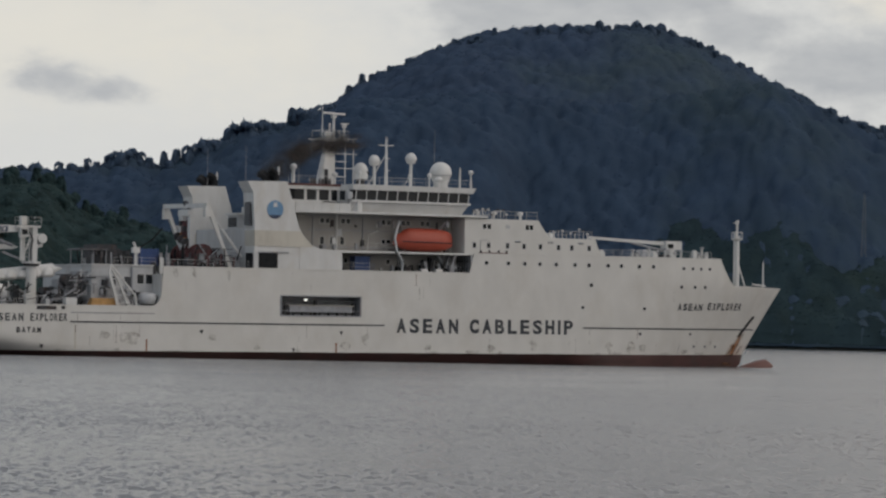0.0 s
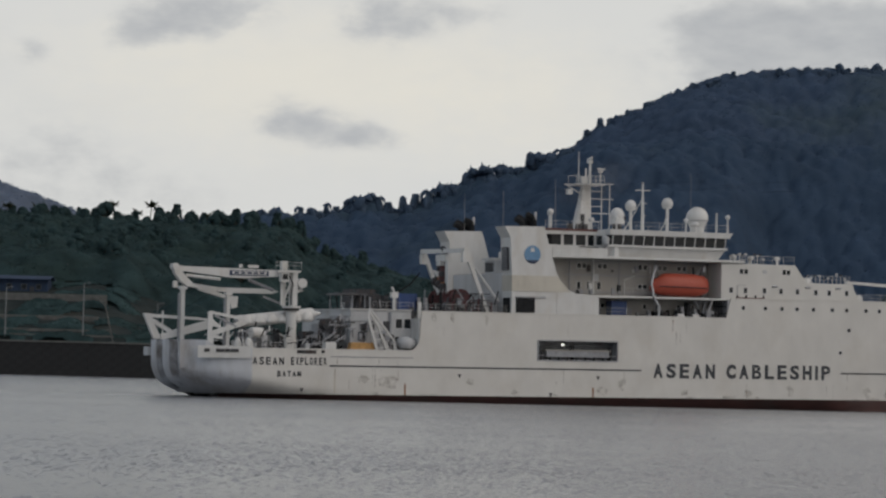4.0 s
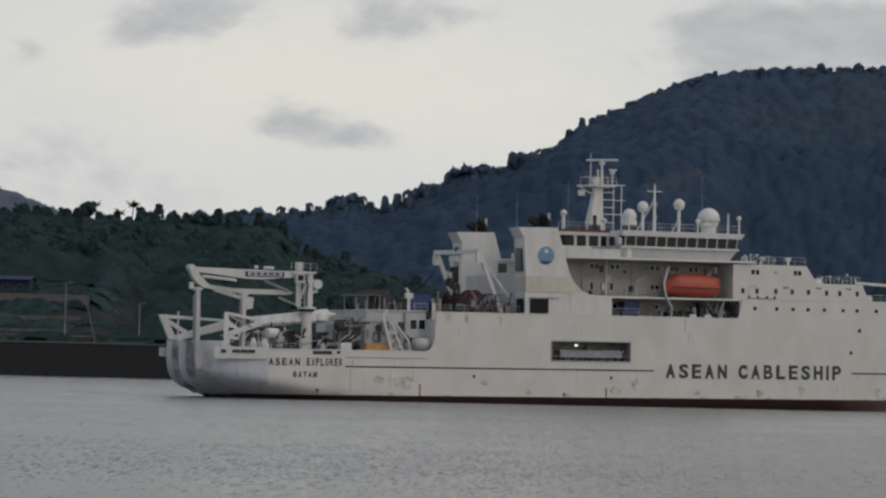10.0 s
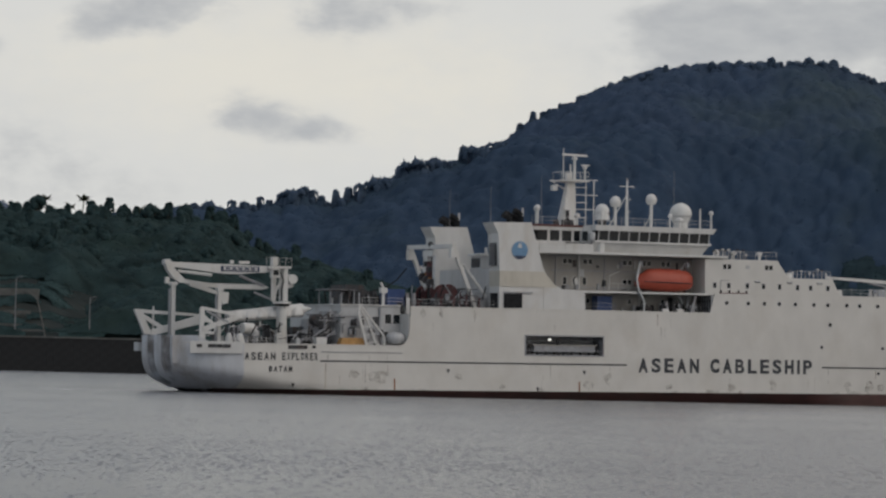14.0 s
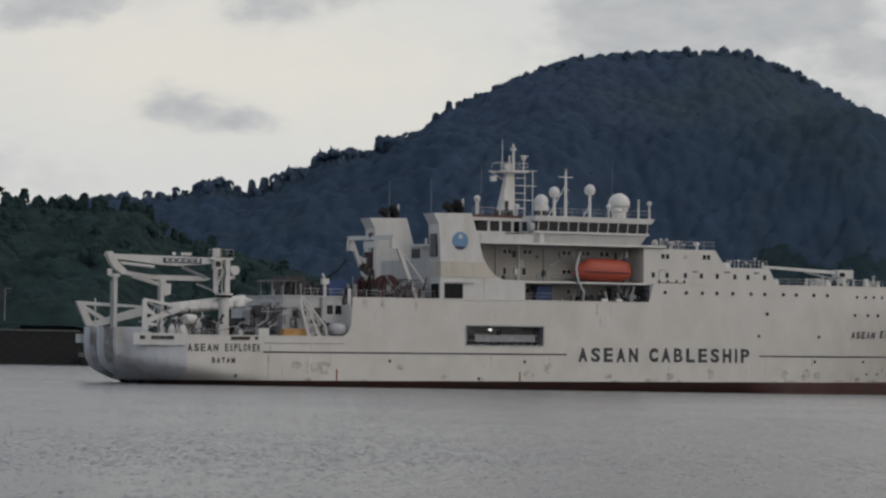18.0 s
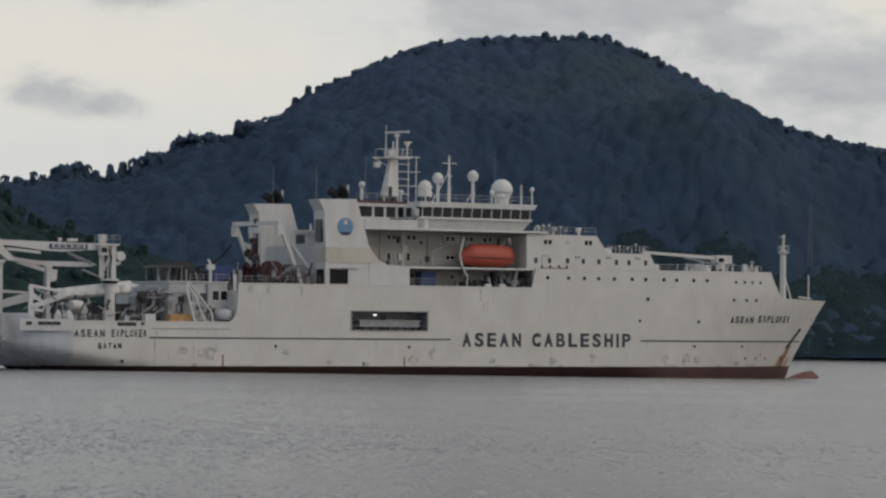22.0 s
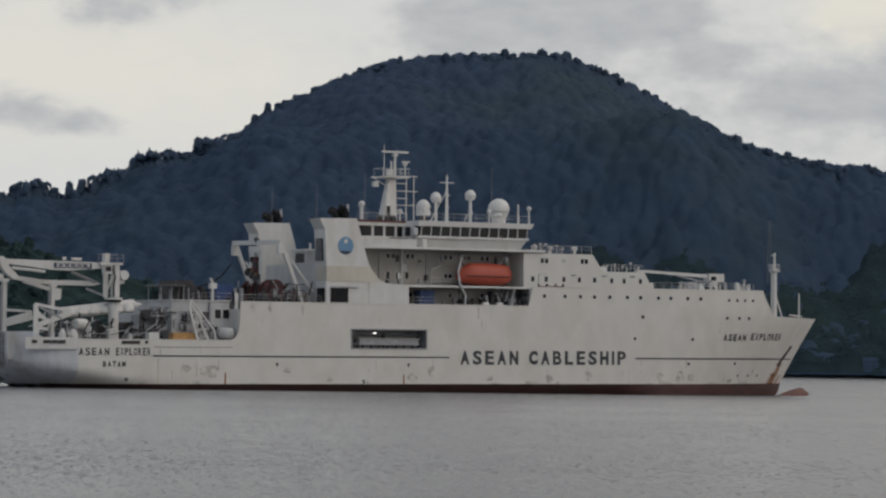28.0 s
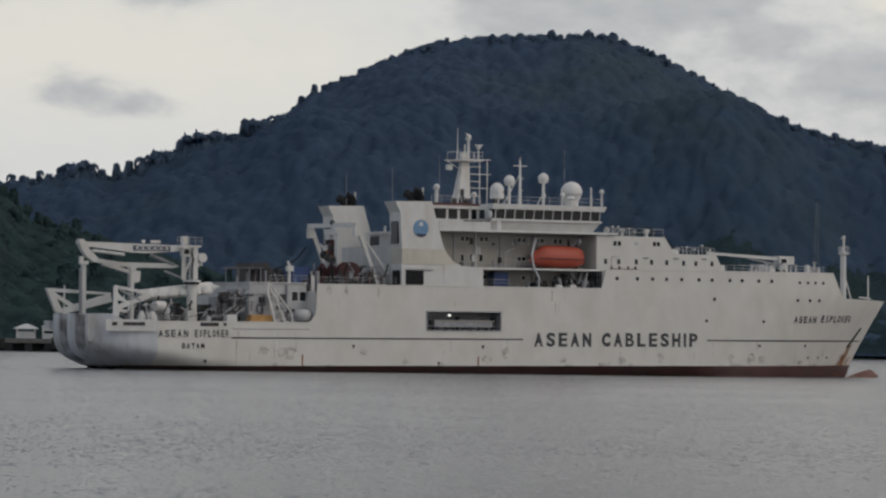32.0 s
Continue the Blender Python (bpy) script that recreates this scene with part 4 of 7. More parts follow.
# Forward block and steps of the superstructure
def slab_house(name, prof, half, mat=M_WHITE):
    return part(name, prism(B(), prof, -half, half), mat, ship)


fwd = slab_house("forward_house", [(74.0, 13.3), (74.0, 18.1), (85.1, 18.1), (86.8, 15.82), (86.8, 13.3)], 10.55, M_HULL)
low = slab_house("lower_house", [(86.8, 13.3), (86.8, 15.82), (93.7, 15.82), (95.1, 13.4)], 10.55, M_HULL)
windows(fwd, -10.55, [(76.95, 17.1), (77.65, 17.1), (83.4, 17.12), (84.05, 17.12)], 0.5, 0.62)
windows(fwd, -10.55, [(75.45, 14.62), (77.6, 14.62), (80.45, 14.64), (82.95, 14.63), (85.45, 14.62)], 0.4, 0.6, M_GREY)
windows(low, -10.55, [(88.25, 14.58), (90.3, 14.57), (93.0, 14.58)], 0.4, 0.6, M_GREY)
step_rack = part("fairing_step", box(B(), 76.2, 80.4, -10.78, -10.55, 13.5, 13.68), M_MAROON, fwd, "dull red-brown landing step")
for x in (76.3, 77.6, 79.0, 80.2):
    part("step_bracket", box(B(), x, x + 0.12, -10.8, -10.55, 13.68, 14.0), M_DARK, step_rack)
part("wall_rail", pipe(B(), [(76.3, -10.7, 14.1), (76.3, -10.7, 15.3), (77.6, -10.7, 15.3)], 0.035, 5), M_GREY, fwd)
part("wall_box", box(B(), 80.2, 80.75, -10.62, -10.5, 16.9, 17.35), M_BLUISH, fwd)
for x in (81.6, 86.6, 91.3):
    part("hood", prism(B(), [(-10.75, 15.2), (-10.55, 15.35), (-10.55, 15.1)], x, x + 0.8, "x"), M_GREY, fwd)
vent_rng = random.Random(5)
for k in range(22):
    x = 75.6 + k * 0.45 if k < 12 else 87.2 + (k - 12) * 0.65
    z = 18.1 if k < 12 else 15.82
    h = vent_rng.uniform(0.5, 1.25)
    v_ = part("roof_post", rod(B(), (x, -10.0, z), (x, -10.0, z + h), 0.06, seg=6), M_GREY if k % 3 else M_WHITE, fwd if k < 12 else low)
    part("post_cap", box(B(), x - 0.14, x + 0.14, -10.14, -9.86, z + h, z + h + 0.18), M_WHITE if k % 2 else M_DARK, v_)
for x, y, h in ((100.6, -9.4, 1.1), (101.4, -9.3, 0.8), (103.4, -9.0, 1.3), (104.9, -8.8, 0.9), (106.3, -8.6, 1.4), (108.2, -8.2, 0.9), (109.4, -7.8, 1.2), (112.9, -6.9, 0.9), (113.6, -6.6, 1.7), (114.3, -6.3, 0.8)):
    v_ = part("deck_vent", rod(B(), (x, y, 13.3), (x, y, 13.3 + h), 0.13, seg=8), M_WHITE, ship)
    part("vent_cap", lathe(B(), (x, y, 13.3 + h), [(0.15, 0), (0.3, 0.05), (0.3, 0.2), (0.1, 0.3)], 10), M_GREY, v_)

# Bridge
part("bridge_deck", prism(B(), [(49.4, -10.4), (54.5, -10.95), (77.2, -10.95), (77.2, 10.95), (56.0, 10.95), (53.8, 3.0), (49.4, 3.0)], 18.2, 18.5, "z"), M_WHITE, ship, "overhanging white deck slab")
def plan_ring(bm, lo, hi, z0, z1):
    a, b = [bm.verts.new((x, y, z0)) for x, y in lo], [bm.verts.new((x, y, z1)) for x, y in hi]
    bm.faces.new(a), bm.faces.new(b[::-1])
    n = len(lo)
    for i in range(n):
        bm.faces.new((a[i], b[i], b[(i + 1) % n], a[(i + 1) % n]))
    return bm


bridge = part("bridge", plan_ring(B(), [(57.3, -9.7), (73.9, -9.7), (73.9, 9.7), (57.3, 9.7)], [(57.3, -10.55), (74.75, -10.55), (74.75, 10.55), (57.3, 10.55)], 18.5, 20.0), M_WHITE, ship, "white wheelhouse with a long row of raked dark windows")
part("bridge_roof", plan_ring(B(), [(57.5, -10.75), (75.1, -10.75), (75.1, 10.75), (57.5, 10.75)], [(57.5, -10.8), (75.5, -10.8), (75.5, 10.8), (57.5, 10.8)], 21.3, 22.0), M_WHITE, bridge)
part("bridge_core", plan_ring(B(), [(57.6, -10.3), (74.5, -10.3), (74.5, 10.3), (57.6, 10.3)], [(57.6, -10.4), (74.9, -10.4), (74.9, 10.4), (57.6, 10.4)], 20.0, 21.3), M_BLACK, bridge)
part("bridge_band", box(B(), 57.4, 74.8, -10.62, -10.48, 19.75, 20.02), M_WHITE, bridge)
for k in range(11):
    x = 58.15 + k * 1.497
    part("pane", prism(B(), [(x - 0.08, 20.06), (x + 1.31, 20.06), (x + 1.44, 21.27), (x + 0.05, 21.27)], -10.5, -10.42), M_GLASS, bridge)
for k in range(12):
    x = 57.95 + k * 1.497
    part("mullion", prism(B(), [(x - 0.03, 20.0), (x + 0.07, 20.0), (x + 0.2, 21.3), (x + 0.1, 21.3)], -10.58, -10.4), M_WHITE, bridge)
AFT_PLAN = [(49.6, -8.2), (57.4, -8.2), (57.4, 8.2), (54.0, 8.2), (54.0, 2.5), (49.6, 2.5)]
aft_bridge = part("aft_bridge", prism(B(), AFT_PLAN, 18.5, 19.9, "z"), M_WHITE, ship, "after control room with square windows")
part("window_band", prism(B(), [(x + (0.3 if x < 56 else 0), y * 0.98) for x, y in AFT_PLAN], 19.9, 21.25, "z"), M_BLACK, aft_bridge)
for k in range(4):
    x = 50.3 + k * 1.75
    part("pane", box(B(), x + 0.1, x + 1.5, -8.16, -8.05, 20.0, 21.2), M_GLASS, aft_bridge)
    part("mullion", box(B(), x + 1.5, x + 1.85, -8.22, -8.02, 19.9, 21.25), M_WHITE, aft_bridge)
part("aft_roof", prism(B(), [(x - (0.3 if x < 56 else -0.1), y * 1.04) for x, y in AFT_PLAN], 21.25, 21.7, "z"), M_WHITE, aft_bridge)
part("roof_trim", prism(B(), [(x - (0.4 if x < 56 else -0.1), y * 1.05) for x, y in AFT_PLAN], 21.7, 21.98, "z"), M_MAROON, aft_bridge, "dark red roof edge")
part("wing_rail", box(B(), 49.5, 57.3, -10.5, -10.42, 18.5, 19.5), M_WHITE, aft_bridge)

# Slanting corner between the after room and the bridge wing, with its door window and searchlight
corner = part("wing_corner", prism(B(), [(56.5, -8.25), (58.35, -10.5), (59.0, -10.4), (59.0, -8.0), (56.5, -8.0)], 18.5, 21.95, "z"), M_WHITE, ship, "slanting white corner of the bridge wing")
for a in (0.12, 0.62):
    p, q = Vector((56.5, -8.25, 0)).lerp(Vector((58.35, -10.5, 0)), a), Vector((56.5, -8.25, 0)).lerp(Vector((58.35, -10.5, 0)), a + 0.26)
    out = Vector((-0.77, -0.63, 0)) * 0.05
    part("pane", prism(B(), [(p.x + out.x, p.y + out.y), (q.x + out.x, q.y + out.y), (q.x - out.x, q.y - out.y), (p.x - out.x, p.y - out.y)], 20.0, 21.2, "z"), M_GLASS, corner)
light = part("searchlight", lathe(B(), (57.2, -10.2, 20.5), [(0.15, -0.5), (0.42, -0.4), (0.5, 0.1), (0.42, 0.5), (0.1, 0.6)], 14), M_BLUISH, ship, "pale blue-grey searchlight on the wing", True)
part("light_post", rod(B(), (57.2, -10.2, 18.5), (57.2, -10.2, 20.1), 0.12), M_GREY, light)

# Masts and domes on the roof
mast = part("main_mast", plan_ring(B(), [(57.7, -0.9), (59.8, -0.9), (59.8, 0.9), (57.7, 0.9)], [(58.9, -0.42), (59.9, -0.42), (59.9, 0.42), (58.9, 0.42)], 22.0, 28.2), M_WHITE, ship, "tapered white radar mast")


def dome(x, y, z, r, foot, tall=1.0):
    bm = lathe(B(), (x, y, z), [(r * 0.72, -r * 0.78)] + [(r * math.cos(a), r * math.sin(a) * (tall if a > 0 else 0.8)) for a in (math.pi * (k / 12) for k in range(-2, 6))] + [(0.04, r * tall)], 22)
    d = part("satellite_dome", bm, M_WHITE, ship, "white satellite dome", True)
    part("dome_pedestal", rod(B(), (x, y, foot), (x, y, z - r * 0.6), 0.2 if r < 1.2 else 0.95, seg=16), M_WHITE, d)
    if r > 1.2:
        part("dome_seam", lathe(B(), (x, y, z - 0.35), [(r * 1.0, -0.05), (r * 1.01, 0), (r * 1.0, 0.05)], 22), M_GREY, d)
    return d


dome(72.45, -6.6, 24.05, 1.46, 22.0)
dome(68.65, -5.4, 25.8, 0.74, 22.0, 1.12)
dome(63.3, -5.3, 25.35, 0.74, 22.0, 1.1)
base_dome = dome(60.95, -6.0, 23.95, 0.95, 22.0, 1.15)
part("dome_skirt", rod(B(), (60.95, -6.0, 22.9), (60.95, -6.0, 23.7), 0.97, seg=20), M_WHITE, base_dome)
part("dome_foot", rod(B(), (60.95, -6.0, 22.0), (60.95, -6.0, 22.9), 0.6, seg=16), M_DARK, base_dome)
part("dome_mark", box(B(), 61.4, 61.8, -6.75, -6.6, 23.5, 23.9), M_DARK, base_dome)
sig = part("signal_mast", rod(B(), (65.3, -4.8, 22.0), (65.3, -4.8, 28.3), 0.24, 0.12), M_WHITE, ship)
part("yard", rod(B(), (64.2, -4.8, 27.5), (66.4, -4.8, 27.5), 0.07), M_WHITE, sig)
for z, half in ((25.8, 0.55), (24.2, 0.5)):
    part("yard", rod(B(), (65.3, -4.8, z), (65.3 + half, -4.8, z), 0.06), M_WHITE, sig)
part("mast_lamp", rod(B(), (65.3, -4.8, 28.3), (65.3, -4.8, 28.6), 0.16), M_GREY, sig)
for p, q in (((62.3, -5.3, 22.0), (65.1, -4.9, 26.2)), ((67.5, -5.4, 22.0), (68.5, -5.4, 23.6)), ((62.2, -5.3, 22.0), (63.2, -5.3, 23.3))):
    part("stay", rod(B(), p, q, 0.07, seg=6), M_WHITE, sig)

# Foremast and bow fittings
fore = part("foremast", rod(B(), (123.9, 0, 9.3), (123.9, 0, 17.2), 0.38, 0.34, 12), M_WHITE, ship, "white tubular foremast")
part("lamp_platform", lathe(B(), (123.9, 0, 16.75), [(0.4, -0.2), (0.82, 0.0), (0.82, 0.14), (0.4, 0.16)], 14), M_WHITE, fore)


# Portholes
def porthole(x, z, r=0.24, parent=ship):
    y = side_y(x, z)
    r *= 0.84
    rim = part("porthole", rod(B(), (x, y - 0.06, z), (x, y + 0.1, z), r + 0.06, seg=14), M_GREY, parent)
    part("glass", rod(B(), (x, y - 0.075, z), (x, y + 0.05, z), r, seg=14), M_GLASS, rim)


for x in (77.1, 80.4, 82.9, 85.2, 87.7, 90.6, 92.8, 95.8, 97.9, 100.8, 103.1):
    porthole(x, 12.32, 0.27)
for x in (108.3, 109.9, 111.4, 113.0):
    porthole(x, 12.2, 0.2)
for x in (108.0, 110.4, 112.3):
    porthole(x, 9.7, 0.22)
for x, z, r in ((93.2, 9.68, 0.26), (91.9, 6.69, 0.22), (101.8, 6.65, 0.22), (101.3, 3.25, 0.2), (110.6, 3.3, 0.18), (111.8, 1.6, 0.14), (114.3, 1.6, 0.14), (116.7, 1.6, 0.14)):
    porthole(x, z, r)
for x, z in ((36.6, 2.95), (56.0, 2.95), (49.3, 0.75), (15.5, 1.0)):
    part("overboard_outlet", prism(B(), [(x - 0.25, z + 0.2), (x + 0.25, z + 0.2), (x, z - 0.3)], -10.95, -10.8), M_DARK, ship)
for x, z0, z1 in ((29.2, 0.45, 1.9), (55.3, 0.45, 1.7), (8.95, 1.2, 4.2), (19.8, 0.6, 3.4)):
    part("rust_streak", side_strip(x - 0.11, x + 0.11, z0, z1, 1, 0.012), M_RUST if z1 < 2 else M_CREAM, ship, "thin rust streak")

# Anchor pocket with its rust trail
def slash(a, b, w, mat, name, label):
    bm = B()
    n, rows = 8, []
    for i in range(n + 1):
        u = i / n
        x, z = a[0] + (b[0] - a[0]) * u, a[1] + (b[1] - a[1]) * u
        row = []
        for d in (-w / 2, w / 2):
            row.append((x + d, z))
        rows.append([bm.verts.new((p, side_y(p, q) - 0.03, q)) for p, q in row])
    for p, q in zip(rows, rows[1:]):
        bm.faces.new((p[0], p[1], q[1], q[0]))
    r = bmesh.ops.extrude_face_region(bm, geom=bm.faces[:])
    for v in r["geom"]:
        if isinstance(v, bmesh.types.BMVert):
            v.co.y += 0.1
    return part(name, bm, mat, ship, label)


slash((125.1, 5.85), (122.2, 3.0), 0.85, M_BLACK, "anchor_pocket", "dark slanting anchor pocket")
slash((123.2, 3.4), (121.0, 0.3), 1.5, M_RUSTRUN, "rust_trail", "rust trail below the anchor")
slash((121.9, 1.9), (120.4, -1.0), 2.4, M_RUSTRUN, "rust_trail", "rust spread over the waterline")
slash((122.6, 2.6), (121.4, 0.5), 0.5, M_RUST, "rust_trail", "bright rust under the anchor")
slash((124.0, 1.7), (123.0, 0.5), 0.9, M_RUSTRUN, "rust_trail", "rust trail at the stem")


# Thin runs of rust and dirt down the plating
run_rng = random.Random(77)
for k in range(46):
    x = run_rng.choice((run_rng.uniform(32, 74), run_rng.uniform(76, 119), run_rng.uniform(10, 30)))
    top = run_rng.choice((10.6, 9.0, 6.5, 4.0, 2.4, 1.8)) if x > 31 else run_rng.choice((4.8, 3.6, 2.2))
    ln = run_rng.uniform(0.6, 2.2)
    if x < 19.5 or (63 < x < 91 and 3 < top < 8) or (107 < x and 5 < top < 9.5):
        continue
    part("rust_run", side_strip(x, x + run_rng.uniform(0.05, 0.16), max(0.5, top - ln), top, 1, 0.012), M_RUSTRUN if k % 4 == 0 else M_STAIN, ship)
for k in range(16):
    x = run_rng.uniform(12, 118)
    part("waterline_stain", side_strip(x, x + run_rng.uniform(0.6, 2.2), 0.46, 0.55 + run_rng.uniform(0, 0.3), 3, 0.014), M_STAIN, ship)


# Worn and stained patches on the plating
stain_rng = random.Random(21)


def stain(x, z, w, h, mat):
    bm = B()
    ring = []
    for k in range(14):
        a = 2 * math.pi * k / 14
        r = stain_rng.uniform(0.55, 1.0)
        p, q = x + w * r * math.cos(a), max(0.5, z + h * r * math.sin(a))
        ring.append(bm.verts.new((p, side_y(p, q) - 0.012, q)))
    bm.faces.new(ring)
    part("stain", bm, mat, ship)


for x, z, w, h in ((27.0, 2.0, 1.3, 0.9), (84.3, 1.6, 0.5, 0.9), (96.2, 1.4, 0.6, 0.7), (99.8, 1.3, 0.6, 0.9), (59.5, 2.2, 0.5, 0.8), (56.6, 1.3, 0.7, 0.6), (101.9, 1.3, 0.5, 0.5),
                   (38.0, 2.2, 0.5, 0.4), (44.2, 1.0, 0.4, 0.3), (23.5, 2.4, 0.8, 0.5), (68.5, 1.2, 0.5, 0.4), (78.0, 1.2, 0.6, 0.5), (110.0, 0.9, 0.8, 0.3), (35.5, 10.2, 0.25, 0.6), (40.2, 10.0, 0.2, 0.8), (33.0, 10.2, 0.3, 0.6)):
    stain(x, z, w * 1.4, h * 1.25, M_STAIN)


# Railings: posts and two rails between points
def railing(parent, pts, h=1.05, gap=1.6, r=0.021, name="railing"):
    top = part(name, pipe(B(), [(x, y, z + h) for x, y, z in pts], r, 5), M_WHITE, parent)
    part("lower_rail", pipe(B(), [(x, y, z + h * 0.52) for x, y, z in pts], r * 0.8, 5), M_WHITE, parent)
    for p, q in zip(pts, pts[1:]):
        p, q = Vector(p), Vector(q)
        n = max(1, round((q - p).length / gap))
        for i in range(n + 1):
            c = p.lerp(q, i / n)
            part("stanchion", rod(B(), c, c + Vector((0, 0, h)), r, seg=5), M_WHITE, parent)
    return top


railing(ship, [(46.5, -10.8, 10.95), (60, -10.8, 10.95)], 0.95, 2.2)
railing(ship, [(59.6, -10.5, 13.5), (64.0, -10.5, 13.5)], 1.0)
railing(ship, [(75.3, -10.4, 18.15), (85.0, -10.4, 18.15)], 1.0, 1.5)
railing(ship, [(87.0, -10.4, 15.85), (93.5, -10.4, 15.85)], 0.95, 1.4)
railing(ship, [(95.5, -10.5, 13.55), (104, -10.3, 13.6), (110, -9.1, 13.62), (114.8, -7.2, 13.65)], 0.9, 1.5)
railing(ship, [(58.0, -10.5, 22.0), (75.0, -10.5, 22.0)], 1.0, 1.7)
railing(ship, [(49.4, -8.5, 21.98), (57.0, -8.5, 21.98)], 0.95, 1.5)
railing(ship, [(25.8, -8.3, 11.1), (31.3, -8.3, 11.1)], 0.9, 1.6, 0.018)
railing(ship, [(31.4, -10.7, 10.95), (43.0, -10.7, 10.95)], 0.9, 2.0, 0.016)
railing(ship, [(49.6, -10.5, 18.5), (56.8, -10.8, 18.5)], 1.0, 1.2)

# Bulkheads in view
# grey paint carries the shade on this aft-facing screen
part("screen_bulkhead", box(B(), 74.9, 75.1, -10.7, -6.9, 10.05, 13.3), M_BLUISH, ship, "bulkhead at the end of the boat deck, painted grey for shade")
for k in range(3):
    part("brace", beam(B(), (71.2 + k * 0.3, -8.2 - k, 10.1), (72.2 + k * 0.3, -8.2 - k, 13.2), 0.25, 0.25), M_GREY, ship)

boat_rng = random.Random(12)
for k in range(34):
    x, y = boat_rng.uniform(64.5, 74.2), boat_rng.uniform(-10.2, -7.4)
    h, a = boat_rng.uniform(0.9, 2.9), boat_rng.choice((0.0, 0.0, 0.5, -0.4))
    part("davit_gear", beam(B(), (x, y, 10.0), (x + a, y, 10.0 + h), 0.16 + 0.12 * (k % 3), 0.16 + 0.12 * (k % 3)), (M_DARK, M_BLACK, M_GREY, M_DARK)[k % 4], ship)
for z in (10.6, 11.5, 12.4):
    part("screen_bar", box(B(), 74.78, 74.9, -10.6, -7.0, z, z + 0.12), M_DARK, ship)
for k in range(6):
    part("screen_post", box(B(), 74.76, 74.9, -10.5 + 0.65 * k, -10.4 + 0.65 * k, 10.1, 13.2), M_DARK, ship)

# Lifeboat davits
for x, out in ((64.9, 0.0), (71.9, 2.2)):
    d = part("davit", pipe(B(), [(x, out - 10.4, 10.1), (x - 0.1, out - 10.7, 12.2), (x - 1.0, out - 10.8, 13.6), (x - 1.2, out - 10.6, 15.2), (x - 0.5, out * 0.5 - 10.0, 16.8), (x, -9.4, 17.5)], 0.15, 8), M_BLUISH, ship, "curved white davit arm", True)
    part("fall_block", box(B(), x - 0.2, x + 0.2, -9.7, -9.2, 16.9, 17.5), M_GREY, d)
part("winch", rod(B(), (70.2, -9.0, 11.0), (71.2, -9.0, 11.0), 0.6, seg=12), M_GREY, ship)
part("machinery_box", box(B(), 65.4, 67.2, -8.6, -7.4, 10.1, 11.6), M_DARK, ship)
part("machinery_box", box(B(), 72.4, 73.6, -9.4, -8.2, 10.1, 11.9), M_GREY, ship)
for x in (68.0, 70.2):
    part("raft_canister", rod(B(), (x - 0.45, -10.5, 11.0), (x + 0.45, -10.5, 11.0), 0.36, seg=12), M_WHITE, ship, "white life-raft canister", True)


def lifeboat():
    ob = thing("lifeboat", "orange enclosed lifeboat hanging in white davits", "lifeboat")
    bm = B()
    rings, n = [], 20
    for k in range(15):
        u = -1 + 2 * k / 14
        fat = max(0.05, 1 - abs(u) ** 3.2) ** 0.6
        ring = []
        for i in range(n):
            a = 2 * math.pi * i / n
            c, s = math.cos(a), math.sin(a)
            y = 1.42 * fat * math.copysign(abs(c) ** 0.62, c) * (1 - 0.22 * max(0.0, s))
            up = 1.62 * (0.96 if -0.72 < u < 0.9 else 0.72)
            z = (up if s > 0 else 1.45) * math.copysign(abs(s) ** 0.8, s) * (0.55 + 0.45 * fat) + (0.22 * u * u if s < 0 else 0)
            ring.append(bm.verts.new((4.15 * u + 0.32 * s * (1 if u < -0.6 else 0), y, z)))
        rings.append(ring)
    for p, q in zip(rings, rings[1:]):
        for i in range(n):
            bm.faces.new((p[i], p[(i + 1) % n], q[(i + 1) % n], q[i]))
    bm.faces.new(rings[0]), bm.faces.new(rings[-1])
    part("boat_hull", bm, M_ORANGE, ob, "", True)
    part("fender_strake", pipe(B(), [(4.05 * u, -1.46 * max(0.05, 1 - abs(u) ** 3.2) ** 0.6, -0.25) for u in (-0.95, -0.8, -0.5, 0, 0.5, 0.8, 0.95)], 0.09), M_REDMACH, ob, "dark rubbing strake")
    part("keel", box(B(), -3.2, 3.2, -0.1, 0.1, -1.65, -1.35), M_REDMACH, ob)
    return ob


boat = lifeboat()
BOAT = pose(68.45, -9.5, 15.05, 0, 0.8, 0)
part("hook_wire", rod(B(), (65.2, -9.5, 16.0), (65.0, -9.5, 17.2), 0.05), M_DARK, ship)
part("hook_wire", rod(B(), (71.4, -9.5, 16.0), (71.5, -9.5, 17.2), 0.05), M_DARK, ship)


# Containers and loose things that ride on the decks: built at their own origin
def container(label, lx, ly, lz, mat):
    ob = thing("container", label, "container")
    part("container_body", box(B(), -lx / 2, lx / 2, -ly / 2, ly / 2, 0.08, lz), mat, ob)
    n = int(lx / 0.3)
    for k in range(n):
        x = -lx / 2 + (k + 0.5) * lx / n
        part("rib", box(B(), x - 0.06, x + 0.06, -ly / 2 - 0.05, -ly / 2, 0.2, lz - 0.15), mat, ob)
    for sx in (-1, 1):
        for sy in (-1, 1):
            part("corner_post", box(B(), sx * lx / 2 - 0.08, sx * lx / 2 + 0.08, sy * ly / 2 - 0.08, sy * ly / 2 + 0.08, 0, lz + 0.03), mat, ob)
    return ob


RIDERS = [(boat, BOAT)]
RIDERS.append((container("blue steel store container on the after deckhouse roof", 2.3, 2.4, 2.1, M_BLUE), pose(31.75, -4.2, 11.1)))
RIDERS.append((container("blue steel locker on the main deck below the boats", 2.0, 1.4, 2.85, M_BLUE), pose(59.7, -8.6, 10.0)))
